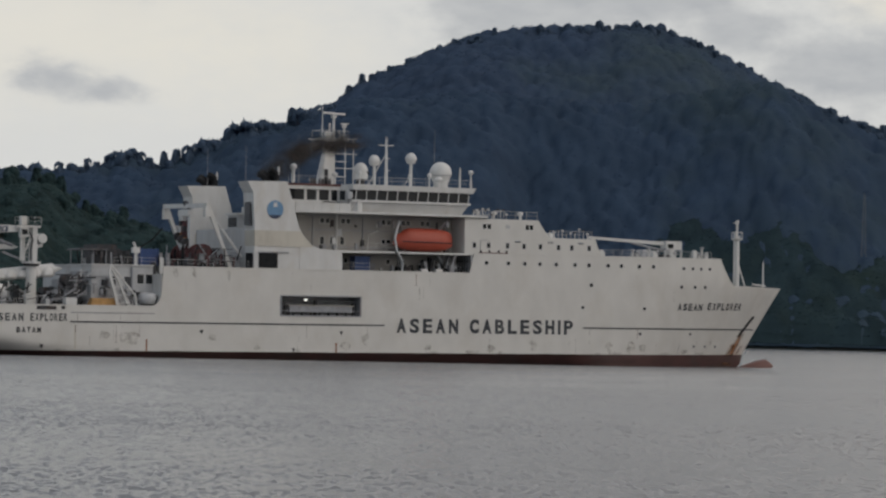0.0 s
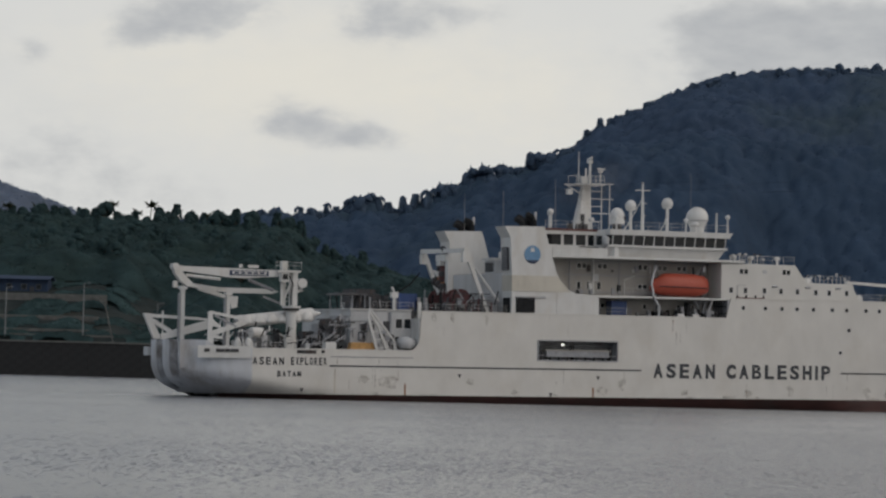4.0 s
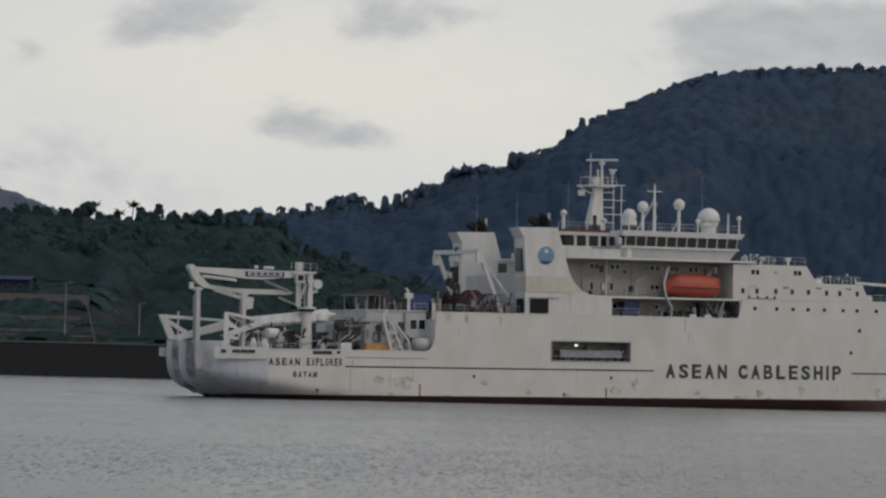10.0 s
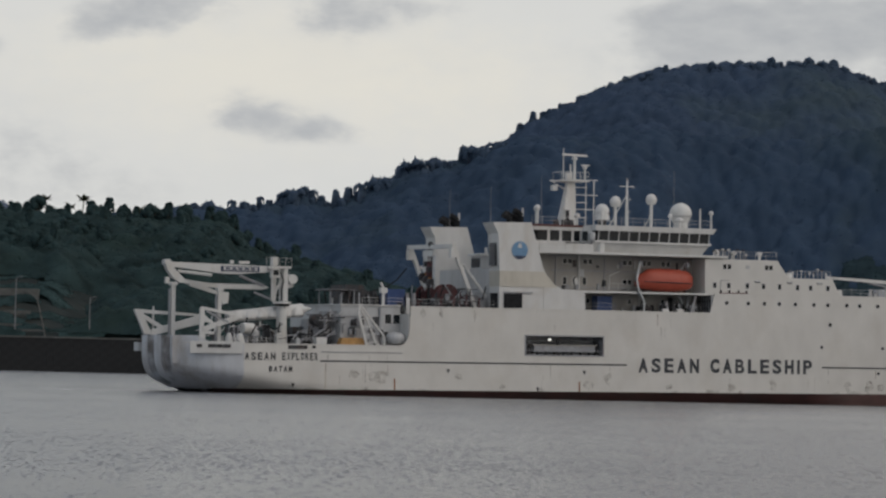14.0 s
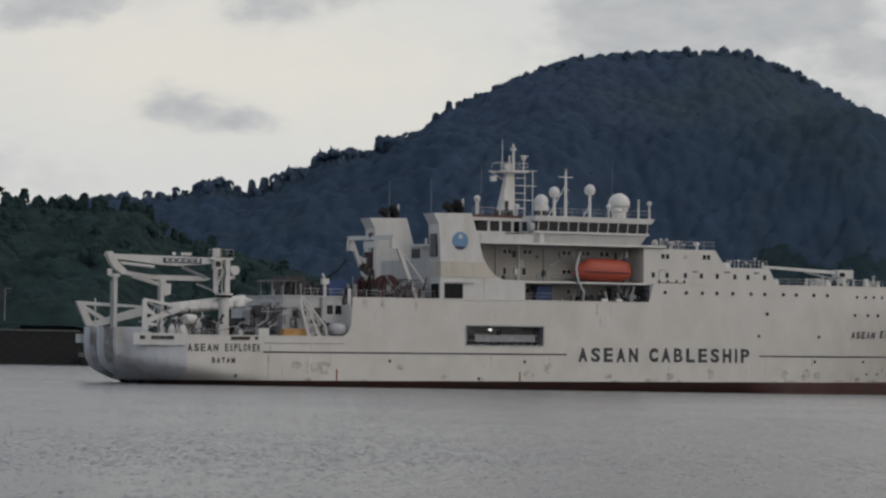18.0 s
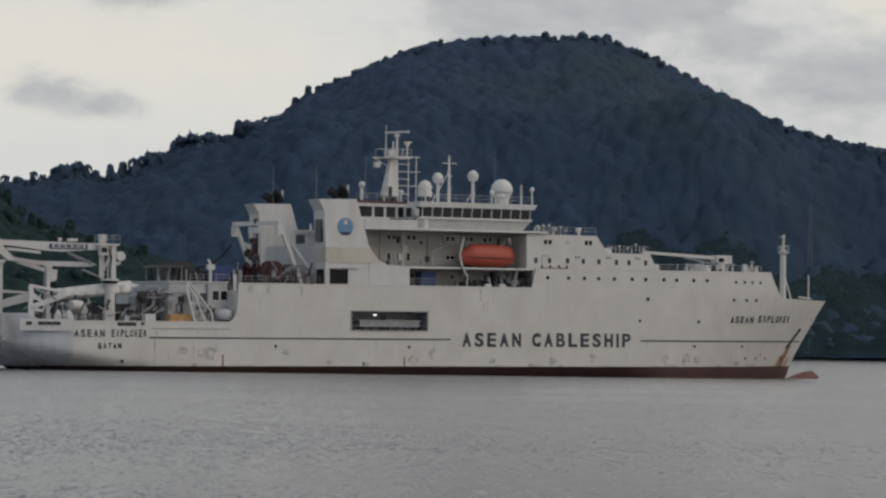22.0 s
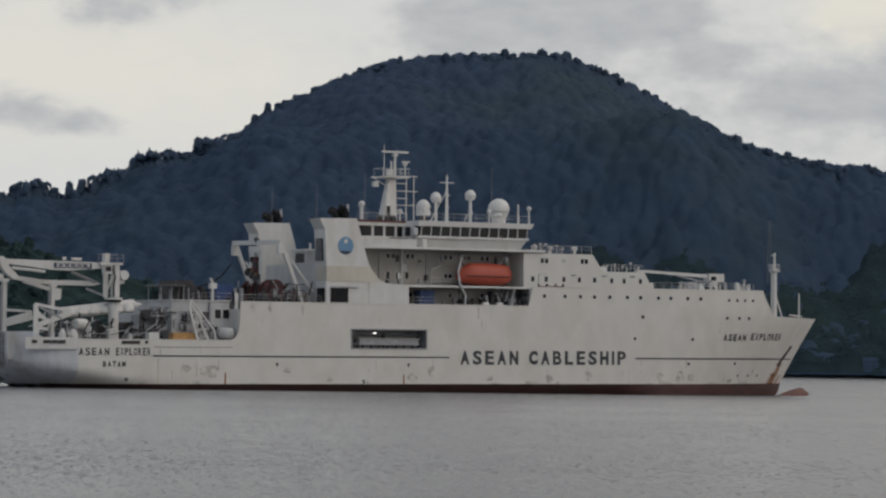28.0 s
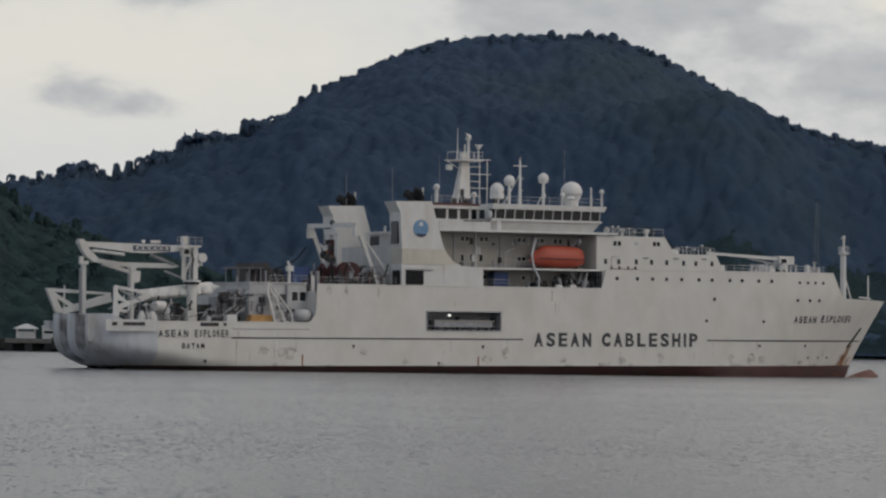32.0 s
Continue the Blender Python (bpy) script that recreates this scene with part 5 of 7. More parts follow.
RIDERS.append((container("small blue box beside the casing", 1.2, 1.2, 1.5, M_BLUE), pose(33.4, -3.0, 11.1)))

# Mast top, platforms and lattice
part("mast_platform", prism(B(), [(57.3, -1.3), (61.6, -1.3), (61.6, 1.3), (57.3, 1.3)], 28.15, 28.3, "z"), M_WHITE, mast)
for p in ((57.4, -1.2), (58.8, -1.2), (60.2, -1.2), (61.5, -1.2), (57.4, 1.2), (61.5, 1.2)):
    part("rail_post", rod(B(), (*p, 28.3), (*p, 29.4), 0.028, seg=5), M_WHITE, mast)
part("mast_rail", pipe(B(), [(57.4, -1.2, 29.4), (61.5, -1.2, 29.4), (61.5, 1.2, 29.4), (57.4, 1.2, 29.4), (57.4, -1.2, 29.4)], 0.026, 5), M_WHITE, mast)
part("mast_rail", pipe(B(), [(57.4, -1.2, 28.85), (61.5, -1.2, 28.85), (61.5, 1.2, 28.85)], 0.022, 5), M_WHITE, mast)
part("topmast", rod(B(), (59.95, 0, 28.3), (59.95, 0, 31.3), 0.2, 0.16), M_WHITE, mast)
part("topmast", rod(B(), (58.5, 0.4, 28.3), (58.5, 0.4, 32.6), 0.09, 0.05), M_WHITE, mast)
part("topmast", rod(B(), (59.1, -0.5, 28.3), (59.1, -0.5, 30.4), 0.12), M_WHITE, mast)
part("lamp_housing", box(B(), 58.5, 59.3, -0.7, -0.1, 28.4, 29.3), M_WHITE, mast)
part("topmast", rod(B(), (61.2, -0.6, 28.3), (61.2, -0.6, 29.8), 0.11), M_WHITE, mast)
part("scanner_dish", lathe(B(), (61.2, -0.6, 29.8), [(0.12, 0), (0.3, 0.1), (0.36, 0.45), (0.1, 0.5)], 12), M_WHITE, mast)
part("scanner_bar", box(B(), 60.7, 61.9, -0.7, -0.5, 30.3, 30.45), M_WHITE, mast)
part("gear_box", box(B(), 59.65, 60.25, -0.3, 0.3, 31.1, 31.45), M_WHITE, mast)
part("side_arm", beam(B(), (56.3, 0, 28.2), (58.9, 0, 28.05), 0.3, 0.16), M_WHITE, mast)
part("side_arm", beam(B(), (56.6, 0, 28.1), (58.7, 0, 27.0), 0.12, 0.12), M_WHITE, mast)
part("arm_lamp", box(B(), 56.6, 57.3, -0.35, 0.35, 26.9, 27.6), M_WHITE, mast)
for x in (61.4, 62.6):
    part("lattice_post", rod(B(), (x, -0.6, 22.0), (x, -0.6, 28.5), 0.075, seg=6), M_WHITE, mast)
for z, x1 in ((28.4, 63.15), (27.4, 61.6), (26.4, 63.15), (25.4, 61.6), (24.5, 62.8), (23.4, 61.6)):
    part("lattice_arm", rod(B(), (59.8, -0.6, z), (x1, -0.6, z), 0.06, seg=6), M_WHITE, mast)
for k in range(4):
    z = 23.2 + 1.3 * k
    part("mast_step", box(B(), 57.2 + 0.25 * k, 57.8 + 0.25 * k, -1.3, -0.9, z, z + 0.1), M_WHITE, mast)
part("mast_ladder", beam(B(), (57.3, -1.0, 22.2), (58.6, -0.7, 28.0), 0.3, 0.07), M_WHITE, mast)
part("mast_door", box(B(), 58.3, 58.75, -0.99, -0.8, 23.0, 24.3), M_DARK, mast)
scanner = part("radar_scanner", beam(B(), (-2.1, 0, 0), (2.1, 0, 0), 0.26, 0.26), M_WHITE, ship, "long white rotating radar bar")
part("scanner_hub", rod(B(), (0, 0, -0.2), (0, 0, 0.1), 0.22), M_WHITE, scanner)

# Roof clutter on the bridge
for x, y, h, r in ((49.7, -8.9, 1.75, 0.1), (73.8, -9.4, 2.7, 0.14), (75.0, -10.2, 1.9, 0.13), (69.7, -8.6, 1.4, 0.12), (66.8, -8.6, 1.2, 0.1), (59.0, -9.6, 1.3, 0.1), (70.6, -9.5, 0.9, 0.2), (56.3, -7.8, 1.1, 0.15)):
    p = part("aerial_post", rod(B(), (x, y, 21.95), (x, y, 21.95 + h), r, r * 0.8), M_WHITE, ship)
    if h < 2.0:
        part("aerial_cap", lathe(B(), (x, y, 21.95 + h), [(r * 2, 0), (r * 2.6, 0.2), (r * 2, 0.45), (0.03, 0.55)], 10), M_WHITE, p)
dome(49.75, -9.2, 24.0, 0.42, 22.0)
for x, y, h in ((72.9, -4.0, 8.0), (52.0, -6, 6.5), (43.2, -9, 4.5), (46.0, 9.0, 5.0)):
    part("whip_aerial", rod(B(), (x, y, 21.9), (x, y, 21.9 + h), 0.04, 0.02, 5), M_GREY, ship)
for x in (53.2, 54.4, 55.3):
    part("roof_box", box(B(), x, x + 0.6, -7.6, -7.0, 21.98, 22.7), M_DARK, ship)
part("wing_winch", box(B(), 54.0, 56.5, -9.8, -9.0, 18.5, 19.7), M_DARK, ship)
for x in (77.0, 79.5, 83.5):
    part("roof_vent", lathe(B(), (x, -8.5, 18.1), [(0.18, 0), (0.18, 0.7), (0.4, 0.75), (0.4, 1.0), (0.05, 1.1)], 10), M_WHITE, ship)

# Forecastle crane, winches and masts
fc = part("deck_crane", rod(B(), (110.7, -3, 13.3), (110.7, -3, 15.4), 0.75, 0.65, 14), M_WHITE, ship, "white folding deck crane laid along the forecastle")
part("crane_head", box(B(), 109.6, 112.2, -3.7, -2.3, 14.9, 16.1), M_WHITE, fc)
part("crane_cab_window", box(B(), 109.9, 110.8, -3.75, -3.65, 15.1, 15.7), M_GLASS, fc)
part("jib", beam(B(), (110.0, -3, 15.7), (97.5, -3, 16.3), 0.5, 0.5, 0.35, 0.32), M_WHITE, fc)
part("jib_ram", rod(B(), (110.2, -3, 14.7), (104.5, -3, 15.7), 0.16), M_GREY, fc)
part("jib_rest", beam(B(), (97.2, -3, 13.3), (98.4, -3, 16.0), 0.5, 0.5), M_WHITE, fc)
part("jib_rest", beam(B(), (99.2, -3, 13.3), (98.2, -3, 16.0), 0.5, 0.5), M_WHITE, fc)
part("jib_rest_foot", box(B(), 96.6, 99.8, -3.6, -2.4, 13.3, 14.4), M_WHITE, fc)
for x, y, w, h, mat in ((101.5, -8.5, 1.2, 0.9, M_GREY), (104.5, -8.6, 0.9, 1.2, M_WHITE), (107.0, -7.2, 1.6, 0.8, M_DARK), (112.2, -6.8, 0.7, 1.5, M_WHITE), (113.4, -5.8, 0.8, 1.0, M_GREY), (114.6, -6.2, 0.5, 1.2, M_WHITE), (105.6, -4.5, 2.2, 1.5, M_GREY), (89.0, -7, 1.2, 0.8, M_WHITE), (95.9, -8.8, 0.8, 1.2, M_WHITE)):
    z = 13.3 if x > 94 else 15.8
    part("deck_fitting", plan_ring(B(), [(x - w / 2, y - w / 2), (x + w / 2, y - w / 2), (x + w / 2, y + w / 2), (x - w / 2, y + w / 2)], [(x - w / 3, y - w / 3), (x + w / 3, y - w / 3), (x + w / 3, y + w / 3), (x - w / 3, y + w / 3)], z, z + h), mat, ship)
part("windlass", rod(B(), (118.6, -2.5, 10.2), (118.6, 2.5, 10.2), 0.8, seg=14), M_GREY, ship)
part("top_pole", rod(B(), (123.9, 0, 17.2), (123.9, 0, 19.1), 0.19, 0.14, 10), M_WHITE, fore)
part("mast_lamp", rod(B(), (123.9, 0, 19.0), (123.9, 0, 19.4), 0.24, seg=12), M_WHITE, fore)
part("lamp_arm", beam(B(), (123.9, 0, 19.0), (123.2, 0, 19.05), 0.1, 0.1), M_WHITE, fore)
part("platform_rail", pipe(B(), [(123.9 + 0.78 * math.cos(a), 0.78 * math.sin(a), 17.75) for a in (i * math.pi / 4 for i in range(9))], 0.035, 5), M_WHITE, fore)
for i in range(8):
    a = i * math.pi / 4
    part("rail_post", rod(B(), (123.9 + 0.78 * math.cos(a), 0.78 * math.sin(a), 16.85), (123.9 + 0.78 * math.cos(a), 0.78 * math.sin(a), 17.75), 0.03, seg=5), M_WHITE, fore)
part("platform_lamp", box(B(), 123.3, 123.6, -0.5, -0.1, 17.0, 17.8), M_WHITE, fore)
part("mast_stay", beam(B(), (124.1, 0, 13.4), (125.5, 0, 9.5), 0.16, 0.16), M_WHITE, fore)
part("mast_ladder", beam(B(), (123.4, 0, 9.5), (123.45, 0, 16.7), 0.3, 0.05), M_WHITE, fore)
part("jackstaff", rod(B(), (128.4, 0, 9.3), (128.4, 0, 13.6), 0.14, 0.1), M_WHITE, ship, "white jackstaff at the stem")
part("bow_rail", pipe(B(), [(125.8, -1.2, 10.4), (128.4, -0.6, 10.2)], 0.12), M_WHITE, ship)

# Gantry over the after deck, leaning aft
gan = part("gantry", beam(B(), (38.5, -8.2, 18.75), (38.1, 4.7, 18.95), 0.55, 0.55), M_WHITE, ship, "white launching gantry leaning aft")
for y, x0 in ((-8.0, 38.5), (4.5, 38.3)):
    part("gantry_leg", beam(B(), (x0, y, 18.7), (x0 + 3.5, y, 10.1), 0.5, 0.5, 0.42, 0.42), M_WHITE, gan)
    part("gantry_ram", rod(B(), (x0 + 1.3, y - 0.2, 16.5), (x0 + 4.6, y - 0.2, 12.4), 0.17), M_WHITE, gan)
    part("leg_plate", box(B(), x0 - 0.5, x0 + 0.2, y - 0.35, y + 0.35, 17.3, 18.6), M_WHITE, gan)
    part("leg_foot", box(B(), x0 + 3.0, x0 + 4.0, y - 0.4, y + 0.4, 10.0, 10.9), M_GREY, gan)
part("hoist_head", box(B(), 38.1, 38.9, -2.6, 0.4, 17.6, 18.4), M_WHITE, gan)
part("hoist_lamp", rod(B(), (38.3, -2.0, 18.9), (38.3, -1.4, 19.3), 0.35, seg=10), M_DARK, gan)
part("hoist_column", box(B(), 38.3, 39.0, -3.0, -2.2, 13.2, 17.8), M_WHITE, gan)
part("hoist_column", box(B(), 38.3, 39.0, -0.2, 0.6, 13.2, 17.8), M_WHITE, gan)
for k in range(5):
    part("hoist_gear", box(B(), 38.0, 38.5, -1.9 + 0.35 * k, -1.5 + 0.35 * k, 14.2 + 0.7 * (k * 2 % 5), 14.9 + 0.7 * (k * 2 % 5)), (M_RUST, M_DARK, M_WHITE)[k % 3], gan)
part("docking_head", lathe(B(), (38.6, -0.9, 14.6), [(0.3, 0), (0.55, 0.4), (0.6, 1.5), (0.4, 2.0), (0.4, 2.4)], 14), M_REDMACH, gan, "dark brown docking head")
for k in range(3):
    part("sheave", rod(B(), (38.0, -2.6 + 1.2 * k, 14.2 + 0.4 * k), (38.0, -2.1 + 1.2 * k, 14.2 + 0.4 * k), 0.55, seg=14), M_DARK, gan)
win = part("winch_skid", box(B(), 36.8, 41.6, -6.2, 1.8, 11.0, 11.5), M_DARK, ship, "dark red winch skid with drums")
part("winch_support", box(B(), 36.8, 41.6, -6.2, 1.8, 10.0, 11.0), M_DARK, win)
for y in (-5.2, -2.6, 0.2):
    part("winch_drum", rod(B(), (39.2, y, 12.6), (39.2, y + 1.8, 12.6), 1.0, seg=18), M_REDMACH, win, "", True)
    for d in (0, 1.8):
        part("drum_flange", rod(B(), (39.2, y + d - 0.06, 12.6), (39.2, y + d + 0.06, 12.6), 1.4, seg=18), M_REDMACH, win)
for k in range(7):
    x, y = 36.2 + k * 0.9, -9.3 + (k % 2) * 0.9
    part("frame_post", beam(B(), (x, y, 10.0), (x, y, 12.2 + 0.5 * (k % 3)), 0.16, 0.16), M_DARK if k % 2 else M_REDMACH, win)
for z in (11.8, 12.5, 13.3):
    part("frame_rail", beam(B(), (36.4, -8.9, z), (41.6, -8.9, z), 0.1, 0.1), M_DARK, win)
part("wire_reel", rod(B(), (36.4, -8.2, 11.5), (36.4, -6.6, 11.5), 0.7, seg=16), M_DARK, win)
crng = random.Random(8)
for k in range(26):
    x, y, z = crng.uniform(35.5, 42.2), crng.uniform(-8.6, 3.0), 10.0
    h, w = crng.uniform(1.0, 3.6), crng.uniform(0.15, 0.6)
    part("winch_fitting", box(B(), x, x + w, y, y + w, z, z + h), (M_DARK, M_BLACK, M_GREY, M_REDMACH)[k % 4], win)
for k in range(30):
    x, y = crng.uniform(8.5, 22.4), crng.uniform(-8.5, 2.0)
    h, w = crng.uniform(0.8, 3.4), crng.uniform(0.2, 0.8)
    part("deck_gear", box(B(), x, x + w, y, y + w, 5.0, 5.0 + h), (M_DARK, M_GREY, M_DARK, M_WHITE, M_BLUISH)[k % 5], ship)
for k in range(16):
    x, y = crng.uniform(23.2, 36.0), crng.uniform(-6.5, 3.0)
    z = 11.0 if x < 31 else 10.0
    h, w = crng.uniform(0.8, 2.3), crng.uniform(0.2, 0.7)
    part("roof_gear", box(B(), x, x + w, y, y + w, z, z + h), (M_DARK, M_GREY, M_DARK, M_GREY, M_WHITE)[k % 5], ship)
for k in range(80):
    x, y = crng.uniform(36.0, 42.4), crng.uniform(-8.8, 0.5)
    z = crng.uniform(10.3, 13.0)
    a, ln = crng.choice((0.0, 1.57, 1.3, 0.7, 2.2)), crng.uniform(0.5, 1.9)
    part("winch_bar", beam(B(), (x, y, z), (x + ln * math.cos(a), y + crng.uniform(-0.4, 0.4), min(13.9, z + ln * math.sin(a))), 0.13, 0.13), (M_DARK, M_DARK, M_BLACK, M_REDMACH, M_GREY)[k % 5], win)
part("hydraulic_unit", box(B(), 41.6, 43.3, -7.4, -4.4, 10.0, 12.4), M_GREY, ship)
vent = part("vent_house", box(B(), 45.6, 47.4, -1.5, 1.5, 16.1, 17.9), M_BLUISH, ship, "pale ventilator house between the funnels")
part("vent_cap", box(B(), 45.3, 47.7, -1.8, 1.8, 17.9, 18.2), M_WHITE, vent)
part("vent_grille", box(B(), 45.5, 45.62, -1.2, 1.2, 16.4, 17.6), M_DARK, vent)
part("vent_lamp", rod(B(), (46.6, -0.9, 18.2), (46.6, -0.9, 19.0), 0.16), M_WHITE, vent)
part("slack_cable", pipe(B(), [(38.2, 5.6, 16.2), (36.6, 5.2, 14.6), (34.8, 4.8, 13.6), (32.0, 4.2, 12.9)], 0.09, 6), M_BLACK, ship)

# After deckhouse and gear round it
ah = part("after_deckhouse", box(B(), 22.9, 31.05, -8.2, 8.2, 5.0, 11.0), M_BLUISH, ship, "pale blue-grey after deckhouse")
windows(ah, -8.2, [(29.4, 9.35), (30.55, 9.35)], 0.85, 1.15, M_WHITE)
part("roof_lip", box(B(), 22.7, 31.1, -8.45, 8.45, 11.0, 11.12), M_WHITE, ah)
part("wall_pipe", rod(B(), (28.2, -8.4, 5.2), (28.2, -8.4, 10.8), 0.16), M_GREY, ah)
part("wall_locker", box(B(), 27.3, 28.0, -8.5, -8.2, 8.3, 9.6), M_DARK, ah)
part("wall_stripe", box(B(), 23.2, 26.3, -8.3, -8.2, 9.5, 9.62), M_GREY, ah)
part("rescue_capsule", lathe(B(), (29.9, -9.4, 6.1), [(0.3, 0), (0.95, 0.15), (1.2, 0.6), (1.2, 1.1), (1.0, 1.45), (0.2, 1.6)], 18), M_BLUISH, ship, "rounded grey tank", True)
part("tank_mark", box(B(), 31.0, 31.25, -9.8, -9.0, 6.7, 7.4), M_DARK, ship)
part("tarpaulin", plan_ring(B(), [(22.2, -9.9), (26.0, -9.9), (26.0, -8.5), (22.2, -8.5)], [(22.5, -9.7), (25.7, -9.6), (25.7, -8.7), (22.5, -8.7)], 6.0, 6.9), M_TAN, ship, "orange-brown tarpaulin cover")
part("cargo_stand", box(B(), 22.2, 26.0, -9.8, -8.6, 5.0, 6.0), M_DARK, ship)
part("bollard_box", box(B(), 18.7, 20.1, -10.5, -9.4, 5.0, 6.9), M_WHITE, ship)
for x in (22.8, 24.3, 26.0):
    for y in (-5.2, -1.5):
        part("canopy_post", rod(B(), (x, y, 11.1), (x, y, 12.9), 0.08, seg=6), M_GREY, ah)
part("canopy", plan_ring(B(), [(22.3, -5.6), (26.4, -5.6), (26.4, -1.0), (22.3, -1.0)], [(22.6, -5.3), (26.1, -5.3), (26.1, -1.3), (22.6, -1.3)], 12.85, 13.1), M_DARK, ah, "thin dark canopy roof")
for k in range(6):
    x = 26.2 + k * 0.75
    part("roof_machine", box(B(), x, x + 0.55, -5 + (k % 3), -3.6 + (k % 3), 11.1, 12.0 + 0.45 * ((k * 2) % 3)), M_DARK, ah)
part("roof_davit", pipe(B(), [(29.0, -7.4, 11.1), (29.0, -7.4, 13.4), (28.7, -7.4, 13.9)], 0.16), M_WHITE, ah)
part("roof_davit_box", box(B(), 28.6, 29.5, -7.7, -7.1, 12.6, 13.3), M_WHITE, ah)
for x in (32.6, 33.6, 34.6):
    part("vent_trunk", rod(B(), (x, -4.5, 10.0), (x, -4.5, 12.5 + (x % 1) * 0.4), 0.28), M_GREY, ship)

# Accommodation ladder frame hung on the side
gang = part("ladder_frame", beam(B(), (24.4, -10.3, 10.0), (25.8, -10.3, 5.1), 0.28, 0.28), M_WHITE, ship, "white folding ladder frame")
for p, q in (((24.4, -10.3, 10.0), (24.6, -10.3, 11.1)), ((24.6, -10.3, 11.1), (27.9, -10.3, 7.2)), ((27.9, -10.3, 7.2), (28.1, -10.3, 5.0)), ((25.4, -10.3, 9.6), (27.3, -10.3, 5.1)), ((24.9, -9.3, 10.0), (26.4, -9.3, 5.1)), ((25.0, -9.3, 10.8), (28.2, -9.3, 5.1))):
    part("frame_bar", beam(B(), p, q, 0.2, 0.2), M_WHITE, gang)
for k in range(5):
    z = 9.2 - k
    part("rung", beam(B(), (24.6 + 0.29 * k, -10.3, z), (26.0 + 0.35 * k, -10.3, z + 0.25), 0.12, 0.12), M_WHITE, gang)
part("frame_foot", box(B(), 25.4, 29.0, -10.5, -9.2, 5.0, 5.5), M_GREY, ship)

# Stern crane folded over its rests
crane = part("stern_crane", rod(B(), (15.85, -6, 5.0), (15.85, -6, 11.0), 0.68, 0.64, 18), M_WHITE, ship, "white knuckle-boom crane folded over the stern", True)
part("slew_ring", rod(B(), (15.85, -6, 11.0), (15.85, -6, 11.25), 1.15, seg=20), M_WHITE, crane)
part("slew_gap", rod(B(), (15.85, -6, 10.7), (15.85, -6, 11.0), 0.95, seg=18), M_BLACK, crane)
part("crane_column", box(B(), 15.75, 16.35, -6.7, -5.3, 11.3, 15.4), M_WHITE, crane)
part("crane_column", box(B(), 14.75, 15.1, -5.9, -5.5, 11.3, 15.3), M_WHITE, crane)
for k in range(6):
    part("ladder_rung", box(B(), 15.1, 15.75, -6.0, -5.9, 11.8 + 0.5 * k, 11.87 + 0.5 * k), M_WHITE, crane)
part("hose_bundle", pipe(B(), [(15.5, -6.75, 11.4), (15.4, -6.9, 12.6), (15.7, -6.85, 13.9), (15.2, -6.9, 15.0)], 0.1, 6), M_DARK, crane)
part("crane_column", box(B(), 14.15, 14.4, -6.8, -6.5, 11.3, 15.3), M_WHITE, crane)
part("column_brace", beam(B(), (14.4, -6.5, 11.6), (15.6, -6.5, 14.2), 0.2, 0.2), M_WHITE, crane)
part("operator_cab", box(B(), 13.9, 14.9, -7.5, -6.7, 14.2, 15.3), M_WHITE, crane)
part("cab_window", box(B(), 14.05, 14.75, -7.56, -7.45, 14.5, 15.15), M_GLASS, crane)
part("crane_winch", rod(B(), (17.0, -6.8, 14.1), (17.0, -5.2, 14.1), 0.6, seg=14), M_WHITE, crane)
part("winch_arm", beam(B(), (16.3, -6, 13.1), (17.2, -6, 13.3), 0.5, 0.4), M_WHITE, crane)
part("crane_top", box(B(), 13.6, 16.7, -6.9, -5.1, 15.4, 15.65), M_WHITE, crane)
part("top_post", box(B(), 14.4, 15.1, -6.4, -5.6, 15.75, 16.8), M_WHITE, crane)
railing(crane, [(13.4, -6.8, 15.75), (16.8, -6.8, 15.75)], 0.9, 0.85, name="crane_rail")
part("main_boom", prism(B(), [(15.0, 15.6), (1.3, 15.85), (0.2, 16.0), (0.5, 15.3), (2.4, 15.15), (7.6, 14.6), (9.6, 14.55), (15.0, 14.95)], -6.4, -5.7), M_WHITE, crane)
part("boom_ram", rod(B(), (2.0, -6.2, 14.75), (6.4, -6.2, 14.35), 0.2), M_WHITE, crane)
part("boom_plate", box(B(), 7.5, 12.6, -6.46, -6.38, 14.85, 15.5), M_LOGO2, crane, "blue name board, too small to read")
part("plate_face", box(B(), 7.85, 12.3, -6.5, -6.44, 15.0, 15.4), M_WHITE, crane)
for k in range(5):
    part("plate_mark", box(B(), 8.1 + 0.83 * k, 8.7 + 0.83 * k, -6.53, -6.48, 15.08, 15.32), M_LOGO2, crane)
part("boom_tip", prism(B(), [(0.1, 16.05), (0.8, 15.9), (1.9, 14.6), (3.2, 13.4), (2.2, 13.3), (1.2, 14.0), (0.5, 14.9)], -6.45, -5.55), M_WHITE, crane)
part("tip_sheave", rod(B(), (0.55, -6.6, 15.75), (0.55, -5.4, 15.75), 0.42, seg=14), M_WHITE, crane)
part("hook_block", box(B(), 0.4, 0.9, -6.2, -5.8, 13.2, 14.0), M_WHITE, crane)
part("knuckle_boom", prism(B(), [(2.6, 13.9), (6.6, 13.4), (13.7, 13.35), (14.6, 13.0), (13.7, 12.75), (9.0, 12.75), (5.6, 12.95), (3.2, 13.35)], -4.9, -4.3), M_WHITE, crane)
part("knuckle_arm", beam(B(), (4.2, -4.5, 13.3), (8.8, -4.5, 11.9), 0.5, 0.6, 0.4, 0.35), M_WHITE, crane)
part("knuckle_bracket", prism(B(), [(8.0, 12.4), (9.2, 12.3), (9.1, 11.0), (8.4, 10.8)], -5.0, -4.0), M_WHITE, crane)
